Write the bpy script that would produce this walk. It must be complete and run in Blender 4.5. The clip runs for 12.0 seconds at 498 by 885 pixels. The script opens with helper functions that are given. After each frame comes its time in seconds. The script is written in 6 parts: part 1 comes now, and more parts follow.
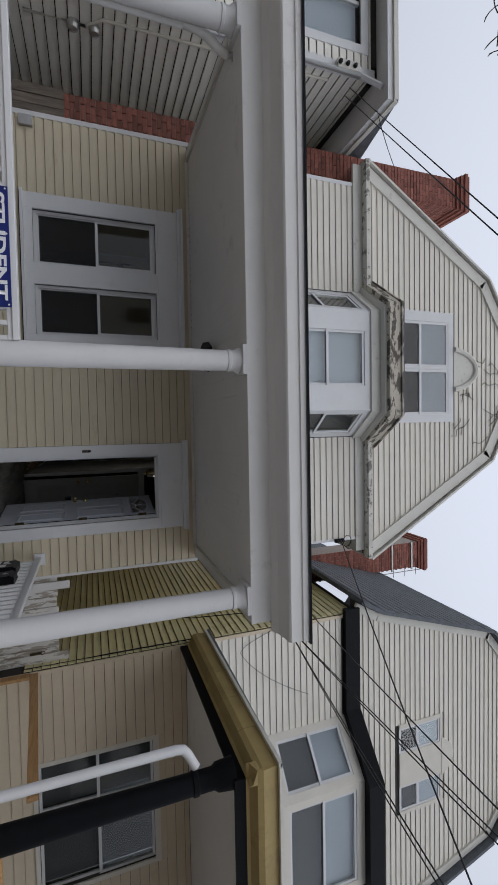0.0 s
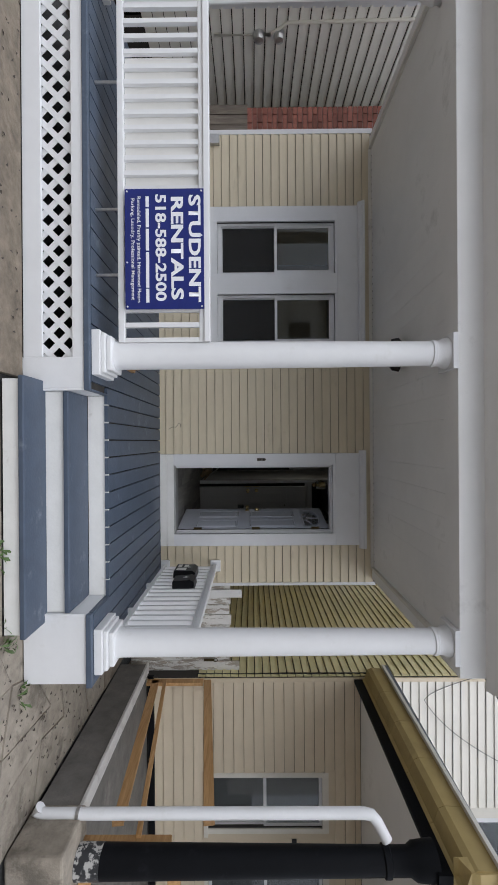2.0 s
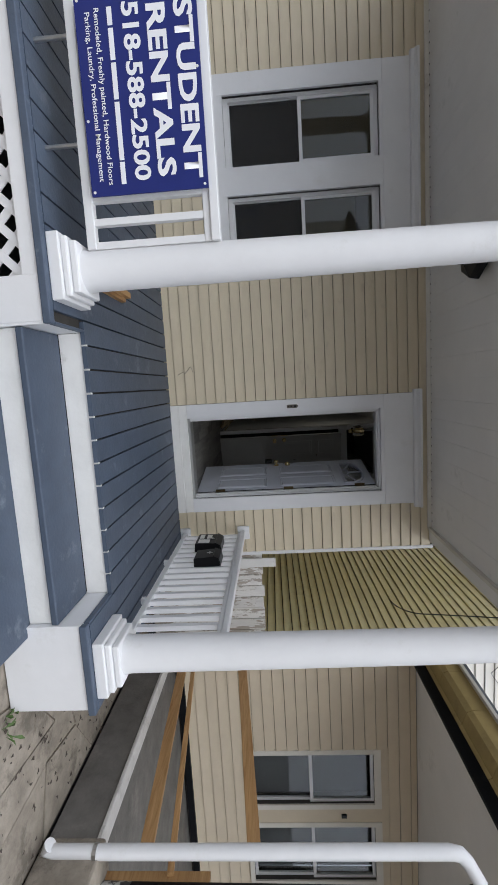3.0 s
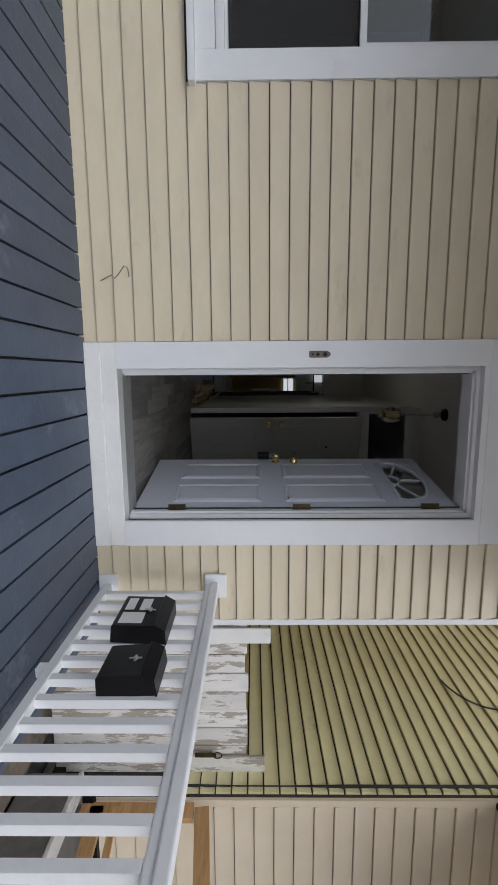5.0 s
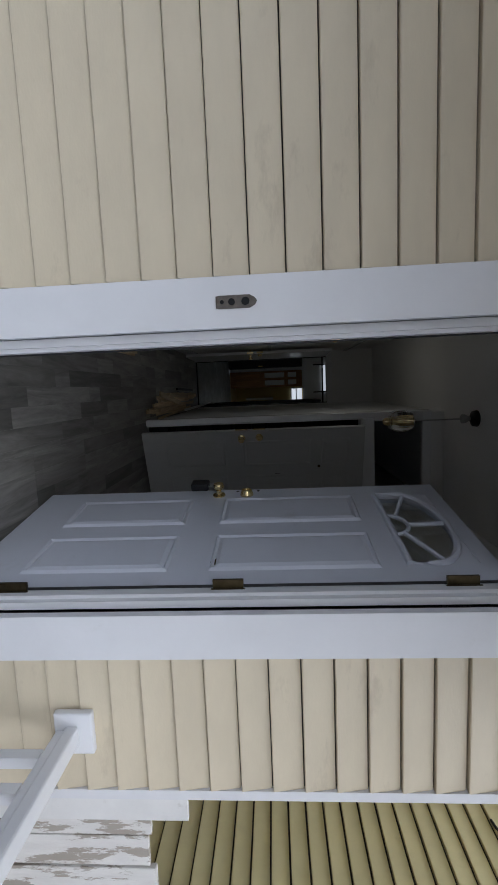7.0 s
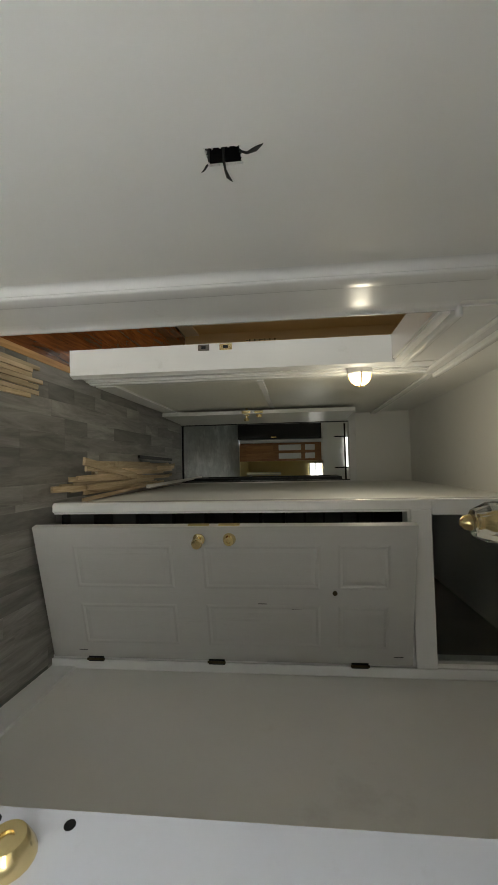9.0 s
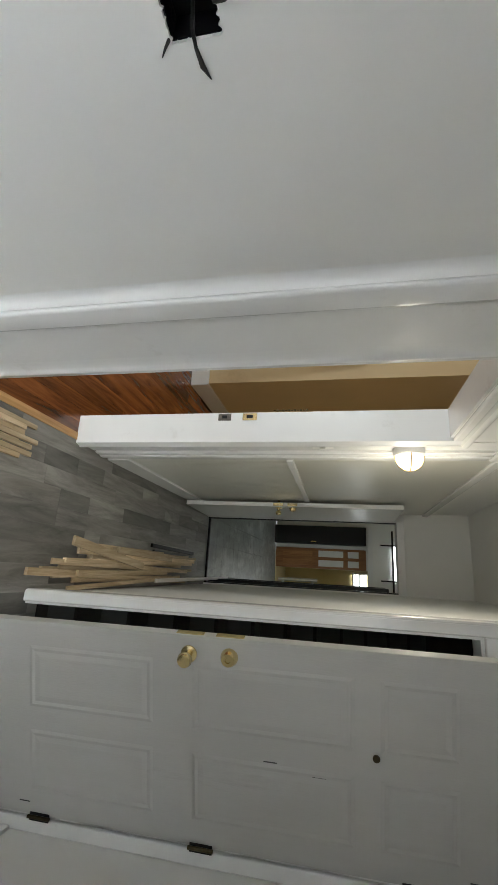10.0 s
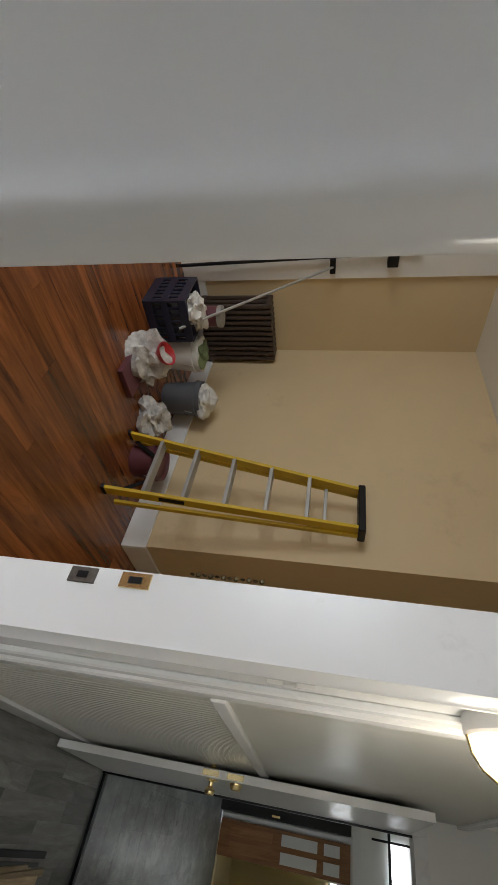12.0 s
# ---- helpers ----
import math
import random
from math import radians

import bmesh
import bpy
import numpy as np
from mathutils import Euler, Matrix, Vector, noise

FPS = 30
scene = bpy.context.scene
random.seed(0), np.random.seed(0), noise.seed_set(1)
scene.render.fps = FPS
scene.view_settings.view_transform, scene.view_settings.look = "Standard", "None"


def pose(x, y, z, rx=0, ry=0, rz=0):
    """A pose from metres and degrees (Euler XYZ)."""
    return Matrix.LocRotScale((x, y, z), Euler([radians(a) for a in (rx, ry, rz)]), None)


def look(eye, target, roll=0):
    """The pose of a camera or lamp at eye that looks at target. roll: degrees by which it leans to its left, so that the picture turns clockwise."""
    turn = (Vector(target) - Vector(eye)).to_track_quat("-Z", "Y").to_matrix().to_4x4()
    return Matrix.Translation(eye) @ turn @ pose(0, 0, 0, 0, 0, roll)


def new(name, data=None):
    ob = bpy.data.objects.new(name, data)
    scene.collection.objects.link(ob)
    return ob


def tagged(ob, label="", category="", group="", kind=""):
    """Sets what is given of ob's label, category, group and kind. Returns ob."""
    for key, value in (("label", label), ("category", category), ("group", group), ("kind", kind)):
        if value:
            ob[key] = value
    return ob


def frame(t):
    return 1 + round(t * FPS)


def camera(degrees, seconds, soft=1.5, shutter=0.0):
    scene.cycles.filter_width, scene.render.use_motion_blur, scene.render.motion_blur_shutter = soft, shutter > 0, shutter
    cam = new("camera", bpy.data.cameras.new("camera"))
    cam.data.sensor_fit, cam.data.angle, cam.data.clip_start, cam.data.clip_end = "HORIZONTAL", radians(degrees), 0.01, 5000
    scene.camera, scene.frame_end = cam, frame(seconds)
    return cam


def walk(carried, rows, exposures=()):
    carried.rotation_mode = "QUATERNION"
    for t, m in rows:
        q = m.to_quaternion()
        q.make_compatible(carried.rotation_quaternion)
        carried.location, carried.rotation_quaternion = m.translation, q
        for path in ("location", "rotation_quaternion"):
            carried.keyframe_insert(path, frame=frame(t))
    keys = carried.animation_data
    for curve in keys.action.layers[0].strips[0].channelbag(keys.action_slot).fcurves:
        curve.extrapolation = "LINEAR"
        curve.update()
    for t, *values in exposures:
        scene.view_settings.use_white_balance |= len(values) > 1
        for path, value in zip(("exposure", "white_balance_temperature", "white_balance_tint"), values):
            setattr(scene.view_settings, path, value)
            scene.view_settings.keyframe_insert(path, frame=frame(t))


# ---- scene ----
# the phone is held sideways: the picture's right is up
cam = camera(59.3, 12.0, soft=1.0)
PATH = [
    (0, (0.086, -0.053, 1.824), (0.161, 1.829, 2.498), 88.2),
    (0.5, (0.166, -0.031, 1.792), (0.142, 1.886, 2.362), 88.9),
    (1, (0.19, 0.016, 1.747), (0.158, 1.986, 2.093), 89.1),
    (1.5, (0.206, 0.124, 1.686), (0.141, 2.121, 1.776), 89.5),
    (2, (0.151, 0.443, 1.623), (0.154, 2.443, 1.612), 89.6),
    (2.5, (0.102, 0.86, 1.567), (0.33, 2.845, 1.475), 87.8),
    (3, (0.139, 1.412, 1.532), (0.395, 3.392, 1.42), 87.0),
    (3.2, (0.139, 1.638, 1.501), (0.403, 3.618, 1.391), 86.9),
    (4.8, (0.441, 3.405, 1.371), (0.74, 5.38, 1.289), 90.1),
    (5, (0.479, 3.6, 1.384), (0.792, 5.575, 1.362), 89.7),
    (5.5, (0.542, 3.96, 1.531), (0.822, 5.94, 1.522), 89.4),
    (6, (0.504, 4.232, 1.668), (0.719, 6.22, 1.673), 86.6),
    (6.5, (0.518, 4.425, 1.723), (0.779, 6.408, 1.716), 87.5),
    (7, (0.629, 4.762, 1.848), (0.872, 6.744, 1.73), 88.0),
    (7.2, (0.613, 4.879, 1.867), (0.859, 6.861, 1.756), 89.8),
    (8.8, (0.703, 6.255, 2.01), (0.634, 8.246, 1.834), 89.1),
    (9, (0.685, 6.427, 2.066), (0.583, 8.413, 1.851), 88.5),
    (9.5, (0.725, 6.677, 2.137), (0.536, 8.648, 1.856), 89.7),
    (10, (0.749, 6.905, 2.124), (0.185, 8.78, 1.715), 89.8),
    (10.5, (0.676, 7.247, 2.091), (0.061, 9.106, 1.686), 90.9),
    (10.9, (0.593, 7.473, 2.103), (-0.197, 9.268, 1.713), 91.4),
    (11, (0.581, 7.545, 2.088), (-0.304, 9.299, 1.715), 92.4),
    (11.5, (0.522, 7.85, 2.109), (-0.727, 9.366, 1.733), 92.3),
    (12, (0.36, 8.121, 2.096), (-0.967, 9.568, 1.719), 93.0),
]
walk(cam, [(t, look(eye, target, roll)) for t, eye, target, roll in PATH],
     [(0.0, -0.8, 6200, 10), (0.5, -0.75, 6200, 10), (1.0, -0.55, 6200, 10), (1.5, -0.22, 6200, 10), (2.5, 0.05, 6200, 9), (3.2, 0.15, 6200, 9), (4.8, 0.58, 6200, 10),
      (5.5, 0.55, 6150, 10), (6.2, 0.58, 6050, 9), (7.2, 0.72, 5850, 10), (7.8, 1.4, 6300, 9), (8.8, 2.88, 7050, 3), (9.5, 3.70, 6700, 3), (10.5, 3.88, 6250, 6), (11.0, 4.0, 6200, 6), (11.5, 3.74, 6250, 8), (12.0, 3.62, 6300, 9)])

# ---------------------------------------------------------------- light
world = bpy.data.worlds.new("world")
scene.world = world
world.use_nodes = True
wn = world.node_tree.nodes
wl = world.node_tree.links
wn.clear()
w_out = wn.new("ShaderNodeOutputWorld")
w_bg = wn.new("ShaderNodeBackground")
w_sky = wn.new("ShaderNodeTexSky")
w_sky.sky_type = "NISHITA"
w_sky.sun_disc = False
w_sky.sun_elevation = radians(48)
w_sky.sun_rotation = radians(180)
w_sky.dust_density = 4.0
w_scale = wn.new("ShaderNodeVectorMath")
w_scale.operation = "SCALE"
w_scale.inputs["Scale"].default_value = 0.10
w_mix = wn.new("ShaderNodeMix")
w_mix.data_type = "RGBA"
w_mix.inputs[0].default_value = 0.92
# an overcast sky is brighter overhead than at the horizon
w_co = wn.new("ShaderNodeTexCoord")
w_sep = wn.new("ShaderNodeSeparateXYZ")
w_map = wn.new("ShaderNodeMapRange")
w_map.inputs["From Min"].default_value = 0.0
w_map.inputs["From Max"].default_value = 1.0
w_map.inputs["To Min"].default_value = 0.85
w_map.inputs["To Max"].default_value = 1.75
w_cloud = wn.new("ShaderNodeVectorMath")
w_cloud.operation = "SCALE"
w_cloud.inputs[0].default_value = (0.93, 0.96, 1.05)
wl.new(w_co.outputs["Generated"], w_sep.inputs[0])
wl.new(w_sep.outputs["Z"], w_map.inputs["Value"])
wl.new(w_map.outputs[0], w_cloud.inputs["Scale"])
wl.new(w_sky.outputs[0], w_scale.inputs[0])
wl.new(w_scale.outputs[0], w_mix.inputs[6])
wl.new(w_cloud.outputs[0], w_mix.inputs[7])
wl.new(w_mix.outputs[2], w_bg.inputs[0])
wl.new(w_bg.outputs[0], w_out.inputs[0])
w_bg.inputs[1].default_value = 1.0

sun = new("sun", bpy.data.lights.new("sun", "SUN"))
sun.data.energy = 1.2
sun.data.angle = radians(75)
sun.data.color = (1.0, 0.97, 0.92)
sun.matrix_world = look((0, -9, 11), (0, 0, 0))


def area_lamp(name, place, target, width, height, watts, color):
    lamp = new(name, bpy.data.lights.new(name, "AREA"))
    lamp.data.shape = "RECTANGLE"
    lamp.data.size, lamp.data.size_y = width, height
    lamp.data.energy, lamp.data.color = watts, color
    lamp.matrix_world = look(place, target)
    return lamp


# daylight in the front room's window opening; the kitchen lamp is added fill
area_lamp("window_light", (-1.9, 6.40, 1.95), (-1.7, 9.0, 2.15), 1.5, 1.4, 3.7, (0.95, 0.98, 1.0))
area_lamp("kitchen_fill_light", (2.3, 15.2, 2.2), (0.5, 14.6, 0.9), 1.4, 1.3, 1.7, (0.95, 0.98, 1.0))

bulb = new("hall_bulb", bpy.data.lights.new("hall_bulb", "POINT"))
bulb.data.energy, bulb.data.color, bulb.data.shadow_soft_size = 0.42, (1.0, 0.91, 0.77), 0.05
bulb.location = (0.42, 9.26, 2.50)


# ---------------------------------------------------------------- materials
def mat(name, color, rough=0.6, metal=0.0, vary=0.12, scale=6.0, bump=0.0, bump_scale=40.0, stain=None, stain_amount=0.0,
        stain_scale=1.5, random_amount=0.0, stretch=(1, 1, 1), spec=0.5, crisp=0.0):
    """A painted or natural surface: fine grain, broad patches, stains and relief."""
    m = bpy.data.materials.new(name)
    m.use_nodes = True
    n, l = m.node_tree.nodes, m.node_tree.links
    b = n["Principled BSDF"]
    b.inputs["Roughness"].default_value = rough
    b.inputs["Metallic"].default_value = metal
    b.inputs["Specular IOR Level"].default_value = spec
    tc = n.new("ShaderNodeNewGeometry")
    mp = n.new("ShaderNodeMapping")
    mp.inputs["Scale"].default_value = stretch
    l.new(tc.outputs["Position"], mp.inputs[0])
    n1 = n.new("ShaderNodeTexNoise")
    n1.inputs["Scale"].default_value = scale
    n1.inputs["Detail"].default_value = 8
    n1.inputs["Roughness"].default_value = 0.65
    l.new(mp.outputs[0], n1.inputs["Vector"])
    ramp = n.new("ShaderNodeMapRange")
    ramp.inputs["From Min"].default_value = 0.3
    ramp.inputs["From Max"].default_value = 0.7
    ramp.inputs["To Min"].default_value = 1 - vary
    ramp.inputs["To Max"].default_value = 1 + vary
    l.new(n1.outputs["Fac"], ramp.inputs["Value"])
    val = ramp.outputs[0]
    if random_amount:
        oi = n.new("ShaderNodeObjectInfo")
        rr = n.new("ShaderNodeMapRange")
        rr.inputs["To Min"].default_value = 1 - random_amount
        rr.inputs["To Max"].default_value = 1 + random_amount
        l.new(oi.outputs["Random"], rr.inputs["Value"])
        mu = n.new("ShaderNodeMath")
        mu.operation = "MULTIPLY"
        l.new(val, mu.inputs[0])
        l.new(rr.outputs[0], mu.inputs[1])
        val = mu.outputs[0]
    col = n.new("ShaderNodeVectorMath")
    col.operation = "SCALE"
    col.inputs[0].default_value = color
    l.new(val, col.inputs["Scale"])
    out = col.outputs[0]
    if stain:
        n2 = n.new("ShaderNodeTexNoise")
        n2.inputs["Scale"].default_value = stain_scale
        n2.inputs["Detail"].default_value = 10
        n2.inputs["Roughness"].default_value = 0.7
        l.new(mp.outputs[0], n2.inputs["Vector"])
        r2 = n.new("ShaderNodeMapRange")
        r2.inputs["From Min"].default_value = 0.62 - 0.3 * stain_amount
        r2.inputs["From Max"].default_value = 0.70 if not crisp else 0.62 - 0.3 * stain_amount + crisp
        r2.inputs["To Max"].default_value = min(1.0, 0.4 + stain_amount)
        l.new(n2.outputs["Fac"], r2.inputs["Value"])
        mx = n.new("ShaderNodeMix")
        mx.data_type = "RGBA"
        l.new(r2.outputs[0], mx.inputs[0])
        l.new(out, mx.inputs[6])
        mx.inputs[7].default_value = (*stain, 1)
        out = mx.outputs[2]
    l.new(out, b.inputs["Base Color"])
    if bump:
        n3 = n.new("ShaderNodeTexNoise")
        n3.inputs["Scale"].default_value = bump_scale
        n3.inputs["Detail"].default_value = 6
        l.new(mp.outputs[0], n3.inputs["Vector"])
        bp = n.new("ShaderNodeBump")
        bp.inputs["Strength"].default_value = bump
        bp.inputs["Distance"].default_value = 0.01
        l.new(n3.outputs["Fac"], bp.inputs["Height"])
        l.new(bp.outputs[0], b.inputs["Normal"])
    return m


def glass_mat(name, color=(1, 1, 1), rough=0.02):
    m = bpy.data.materials.new(name)
    m.use_nodes = True
    b = m.node_tree.nodes["Principled BSDF"]
    b.inputs["Base Color"].default_value = (*color, 1)
    b.inputs["Transmission Weight"].default_value = 1.0
    b.inputs["Roughness"].default_value = rough
    b.inputs["IOR"].default_value = 1.45
    return m


def glow_mat(name, color, strength):
    m = bpy.data.materials.new(name)
    m.use_nodes = True
    b = m.node_tree.nodes["Principled BSDF"]
    b.inputs["Base Color"].default_value = (*color, 1)
    b.inputs["Emission Color"].default_value = (*color, 1)
    b.inputs["Emission Strength"].default_value = strength
    return m


def wood_mat(name, dark, light, rough=0.5, stretch=(14, 1, 14), scale=2.2, random_amount=0.15, bump=0.15, coat=0.0):
    """Timber with grain that runs along y unless stretched otherwise."""
    m = bpy.data.materials.new(name)
    m.use_nodes = True
    n, l = m.node_tree.nodes, m.node_tree.links
    b = n["Principled BSDF"]
    b.inputs["Roughness"].default_value = rough
    b.inputs["Coat Weight"].default_value = coat
    tc = n.new("ShaderNodeNewGeometry")
    oi = n.new("ShaderNodeObjectInfo")
    ad = n.new("ShaderNodeVectorMath")
    ad.operation = "MULTIPLY_ADD"
    ad.inputs[1].default_value = (1, 1, 1)
    sc = n.new("ShaderNodeVectorMath")
    sc.operation = "SCALE"
    sc.inputs[0].default_value = (37.0, 91.0, 53.0)
    l.new(oi.outputs["Random"], sc.inputs["Scale"])
    l.new(tc.outputs["Position"], ad.inputs[0])
    l.new(sc.outputs[0], ad.inputs[2])
    mp = n.new("ShaderNodeMapping")
    mp.inputs["Scale"].default_value = stretch
    l.new(ad.outputs[0], mp.inputs[0])
    n1 = n.new("ShaderNodeTexNoise")
    n1.inputs["Scale"].default_value = scale
    n1.inputs["Detail"].default_value = 10
    n1.inputs["Roughness"].default_value = 0.7
    n1.inputs["Distortion"].default_value = 0.6
    l.new(mp.outputs[0], n1.inputs["Vector"])
    cr = n.new("ShaderNodeValToRGB")
    cr.color_ramp.elements[0].position = 0.33
    cr.color_ramp.elements[0].color = (*dark, 1)
    cr.color_ramp.elements[1].position = 0.68
    cr.color_ramp.elements[1].color = (*light, 1)
    l.new(n1.outputs["Fac"], cr.inputs[0])
    rr = n.new("ShaderNodeMapRange")
    rr.inputs["To Min"].default_value = 1 - random_amount
    rr.inputs["To Max"].default_value = 1 + random_amount
    l.new(oi.outputs["Random"], rr.inputs["Value"])
    mu = n.new("ShaderNodeVectorMath")
    mu.operation = "SCALE"
    l.new(cr.outputs[0], mu.inputs[0])
    l.new(rr.outputs[0], mu.inputs["Scale"])
    l.new(mu.outputs[0], b.inputs["Base Color"])
    if bump:
        bp = n.new("ShaderNodeBump")
        bp.inputs["Strength"].default_value = bump
        bp.inputs["Distance"].default_value = 0.004
        l.new(n1.outputs["Fac"], bp.inputs["Height"])
        l.new(bp.outputs[0], b.inputs["Normal"])
    return m


CREAM = mat("cream_vinyl", (0.62, 0.54, 0.39), 0.55, vary=0.05, scale=3, random_amount=0.02, stain=(0.42, 0.35, 0.24), stain_amount=0.05, stain_scale=2.2, bump=0.05, bump_scale=60, stretch=(1, 1, 3))
PALE = mat("pale_vinyl", (0.72, 0.68, 0.60), 0.55, vary=0.05, scale=3, random_amount=0.02, stain=(0.5, 0.46, 0.38), stain_amount=0.05)
PEACH = mat("peach_vinyl", (0.66, 0.56, 0.41), 0.55, vary=0.05, scale=3, random_amount=0.02, stain=(0.48, 0.38, 0.26), stain_amount=0.05)
GREEN = mat("green_siding", (0.74, 0.67, 0.38), 0.55, vary=0.08, scale=3, random_amount=0.03, stain=(0.34, 0.31, 0.14), stain_amount=0.08)
WHITE = mat("white_paint", (0.74, 0.74, 0.745), 0.45, vary=0.03, scale=4, stain=(0.62, 0.61, 0.58), stain_amount=0.08, stain_scale=3, bump=0.06, bump_scale=30)
WORN = mat("worn_white_paint", (0.78, 0.77, 0.74), 0.6, vary=0.05, scale=5, stain=(0.50, 0.47, 0.42), stain_amount=0.06, stain_scale=7, bump=0.15, bump_scale=40)
PEEL = mat("peeling_white_paint", (0.74, 0.72, 0.68), 0.75, vary=0.08, scale=6, stain=(0.33, 0.28, 0.22), stain_amount=0.42, stain_scale=4.5, bump=0.5, bump_scale=30, stretch=(3.0, 3.0, 0.7), random_amount=0.08, crisp=0.03)
BLUE = mat("blue_grey_deck_paint", (0.070, 0.092, 0.132), 0.5, vary=0.12, scale=7, random_amount=0.08, stain=(0.24, 0.27, 0.31), stain_amount=0.10, stain_scale=4, bump=0.2, bump_scale=50)
CEIL = mat("grey_porch_ceiling", (0.80, 0.79, 0.775), 0.6, vary=0.04, scale=1.5, stain=(0.45, 0.44, 0.42), stain_amount=0.06)
TRIM = mat("weathered_trim", (0.70, 0.68, 0.62), 0.6, vary=0.06, scale=3, stain=(0.34, 0.30, 0.24), stain_amount=0.12, stain_scale=4)
ROTTEN = mat("bare_rotten_board", (0.62, 0.57, 0.48), 0.85, vary=0.14, scale=5, stain=(0.035, 0.026, 0.02), stain_amount=0.46, stain_scale=5, crisp=0.04, bump=0.8, bump_scale=18, stretch=(0.7, 0.7, 2.0))
ROT = mat("rotten_trim", (0.68, 0.66, 0.60), 0.8, vary=0.1, scale=5, stain=(0.03, 0.022, 0.018), stain_amount=0.30, stain_scale=7, crisp=0.05, bump=0.6, bump_scale=20)
HALLW = mat("hall_wall_paint", (0.80, 0.795, 0.765), 0.38, vary=0.02, scale=2, stain=(0.66, 0.64, 0.60), stain_amount=0.05, stain_scale=2, bump=0.04, bump_scale=15)
PANELP = mat("aged_panel_paint", (0.62, 0.61, 0.55), 0.30, vary=0.04, scale=2, stain=(0.50, 0.48, 0.42), stain_amount=0.08, stain_scale=3, bump=0.05, bump_scale=14)
GLOSS = mat("gloss_white_trim", (0.83, 0.83, 0.82), 0.25, vary=0.02, scale=3, stain=(0.66, 0.65, 0.62), stain_amount=0.06, stain_scale=5, bump=0.05, bump_scale=12)
DOORG = mat("grey_door_paint", (0.52, 0.515, 0.495), 0.42, vary=0.03, scale=3, stain=(0.36, 0.35, 0.33), stain_amount=0.08, stain_scale=3, bump=0.08, bump_scale=70, stretch=(3, 3, 0.4))
DOORW = mat("front_door_paint", (0.62, 0.64, 0.70), 0.35, vary=0.03, scale=3, stain=(0.48, 0.48, 0.50), stain_amount=0.06, stain_scale=4, bump=0.05, bump_scale=20)
TAN = mat("tan_wall_paint", (0.66, 0.52, 0.31), 0.6, vary=0.03, scale=2, stain=(0.50, 0.37, 0.21), stain_amount=0.05, bump=0.04)
YELLOW = mat("yellow_wall_paint", (0.66, 0.55, 0.30), 0.6, vary=0.03, scale=2)
BRICK = mat("red_brick", (0.26, 0.095, 0.07), 0.85, vary=0.3, scale=14, random_amount=0.3, stain=(0.10, 0.05, 0.045), stain_amount=0.2, stain_scale=8, bump=0.5, bump_scale=60)
MORTAR = mat("mortar", (0.36, 0.31, 0.28), 0.95, vary=0.2, scale=20, bump=0.4)
CONC = mat("old_concrete", (0.27, 0.235, 0.19), 0.9, vary=0.3, scale=6, stain=(0.11, 0.095, 0.075), stain_amount=0.32, stain_scale=3.2, crisp=0.10, bump=0.5, bump_scale=50, random_amount=0.08)
CONCW = mat("whitened_concrete", (0.60, 0.58, 0.55), 0.9, vary=0.1, scale=6, stain=(0.3, 0.28, 0.25), stain_amount=0.3, stain_scale=5, bump=0.3)
DIRT = mat("dry_soil", (0.20, 0.165, 0.125), 0.95, vary=0.35, scale=9, stain=(0.10, 0.08, 0.06), stain_amount=0.35, stain_scale=5, bump=1.0, bump_scale=30)
ASPH = mat("asphalt", (0.06, 0.06, 0.06), 0.9, vary=0.25, scale=12, bump=0.5, bump_scale=120)
BLACKP = mat("black_paint", (0.006, 0.0065, 0.008), 0.5, vary=0.15, scale=6, stain=(0.025, 0.025, 0.03), stain_amount=0.1, stain_scale=4, bump=0.1, spec=0.1)
BLACKP_WORN = mat("worn_black_paint", (0.025, 0.027, 0.03), 0.45, vary=0.15, scale=6, stain=(0.62, 0.61, 0.58), stain_amount=0.35, stain_scale=14, bump=0.2, crisp=0.03)
OLIVE = mat("ochre_painted_board", (0.40, 0.30, 0.12), 0.55, vary=0.10, scale=4, stain=(0.26, 0.19, 0.08), stain_amount=0.2, stain_scale=3, random_amount=0.05)
SHINGLE = mat("slate_grey_shingle", (0.13, 0.14, 0.155), 0.9, vary=0.25, scale=10, bump=0.6, bump_scale=60, random_amount=0.15)
RAWWOOD = wood_mat("raw_pine", (0.33, 0.17, 0.06), (0.56, 0.34, 0.15), 0.6)
OLDWOOD = wood_mat("grey_old_wood", (0.10, 0.08, 0.065), (0.26, 0.22, 0.18), 0.8, stretch=(10, 10, 1))
LUMBER = wood_mat("scrap_lumber", (0.40, 0.29, 0.16), (0.72, 0.58, 0.39), 0.65, random_amount=0.3)
ORANGE = wood_mat("varnished_fir_floor", (0.060, 0.015, 0.005), (0.34, 0.108, 0.028), 0.27, stretch=(9, 0.8, 9), scale=1.3, random_amount=0.25, coat=0.3)
PLANK = wood_mat("grey_vinyl_plank", (0.11, 0.105, 0.095), (0.30, 0.285, 0.26), 0.42, stretch=(7, 0.9, 7), scale=1.8, random_amount=0.42, bump=0.05)
OAKDOOR = wood_mat("oak_door_stain", (0.22, 0.09, 0.03), (0.40, 0.19, 0.07), 0.45, stretch=(10, 10, 1))
MARBLE = mat("grey_marble_tile", (0.20, 0.22, 0.22), 0.32, vary=0.35, scale=5, stain=(0.50, 0.54, 0.53), stain_amount=0.42, stain_scale=2.6, stretch=(1.6, 0.7, 1), random_amount=0.12)
BRASS = mat("polished_brass", (0.80, 0.65, 0.34), 0.2, metal=1.0, vary=0.1, scale=20, stain=(0.25, 0.15, 0.05), stain_amount=0.1)
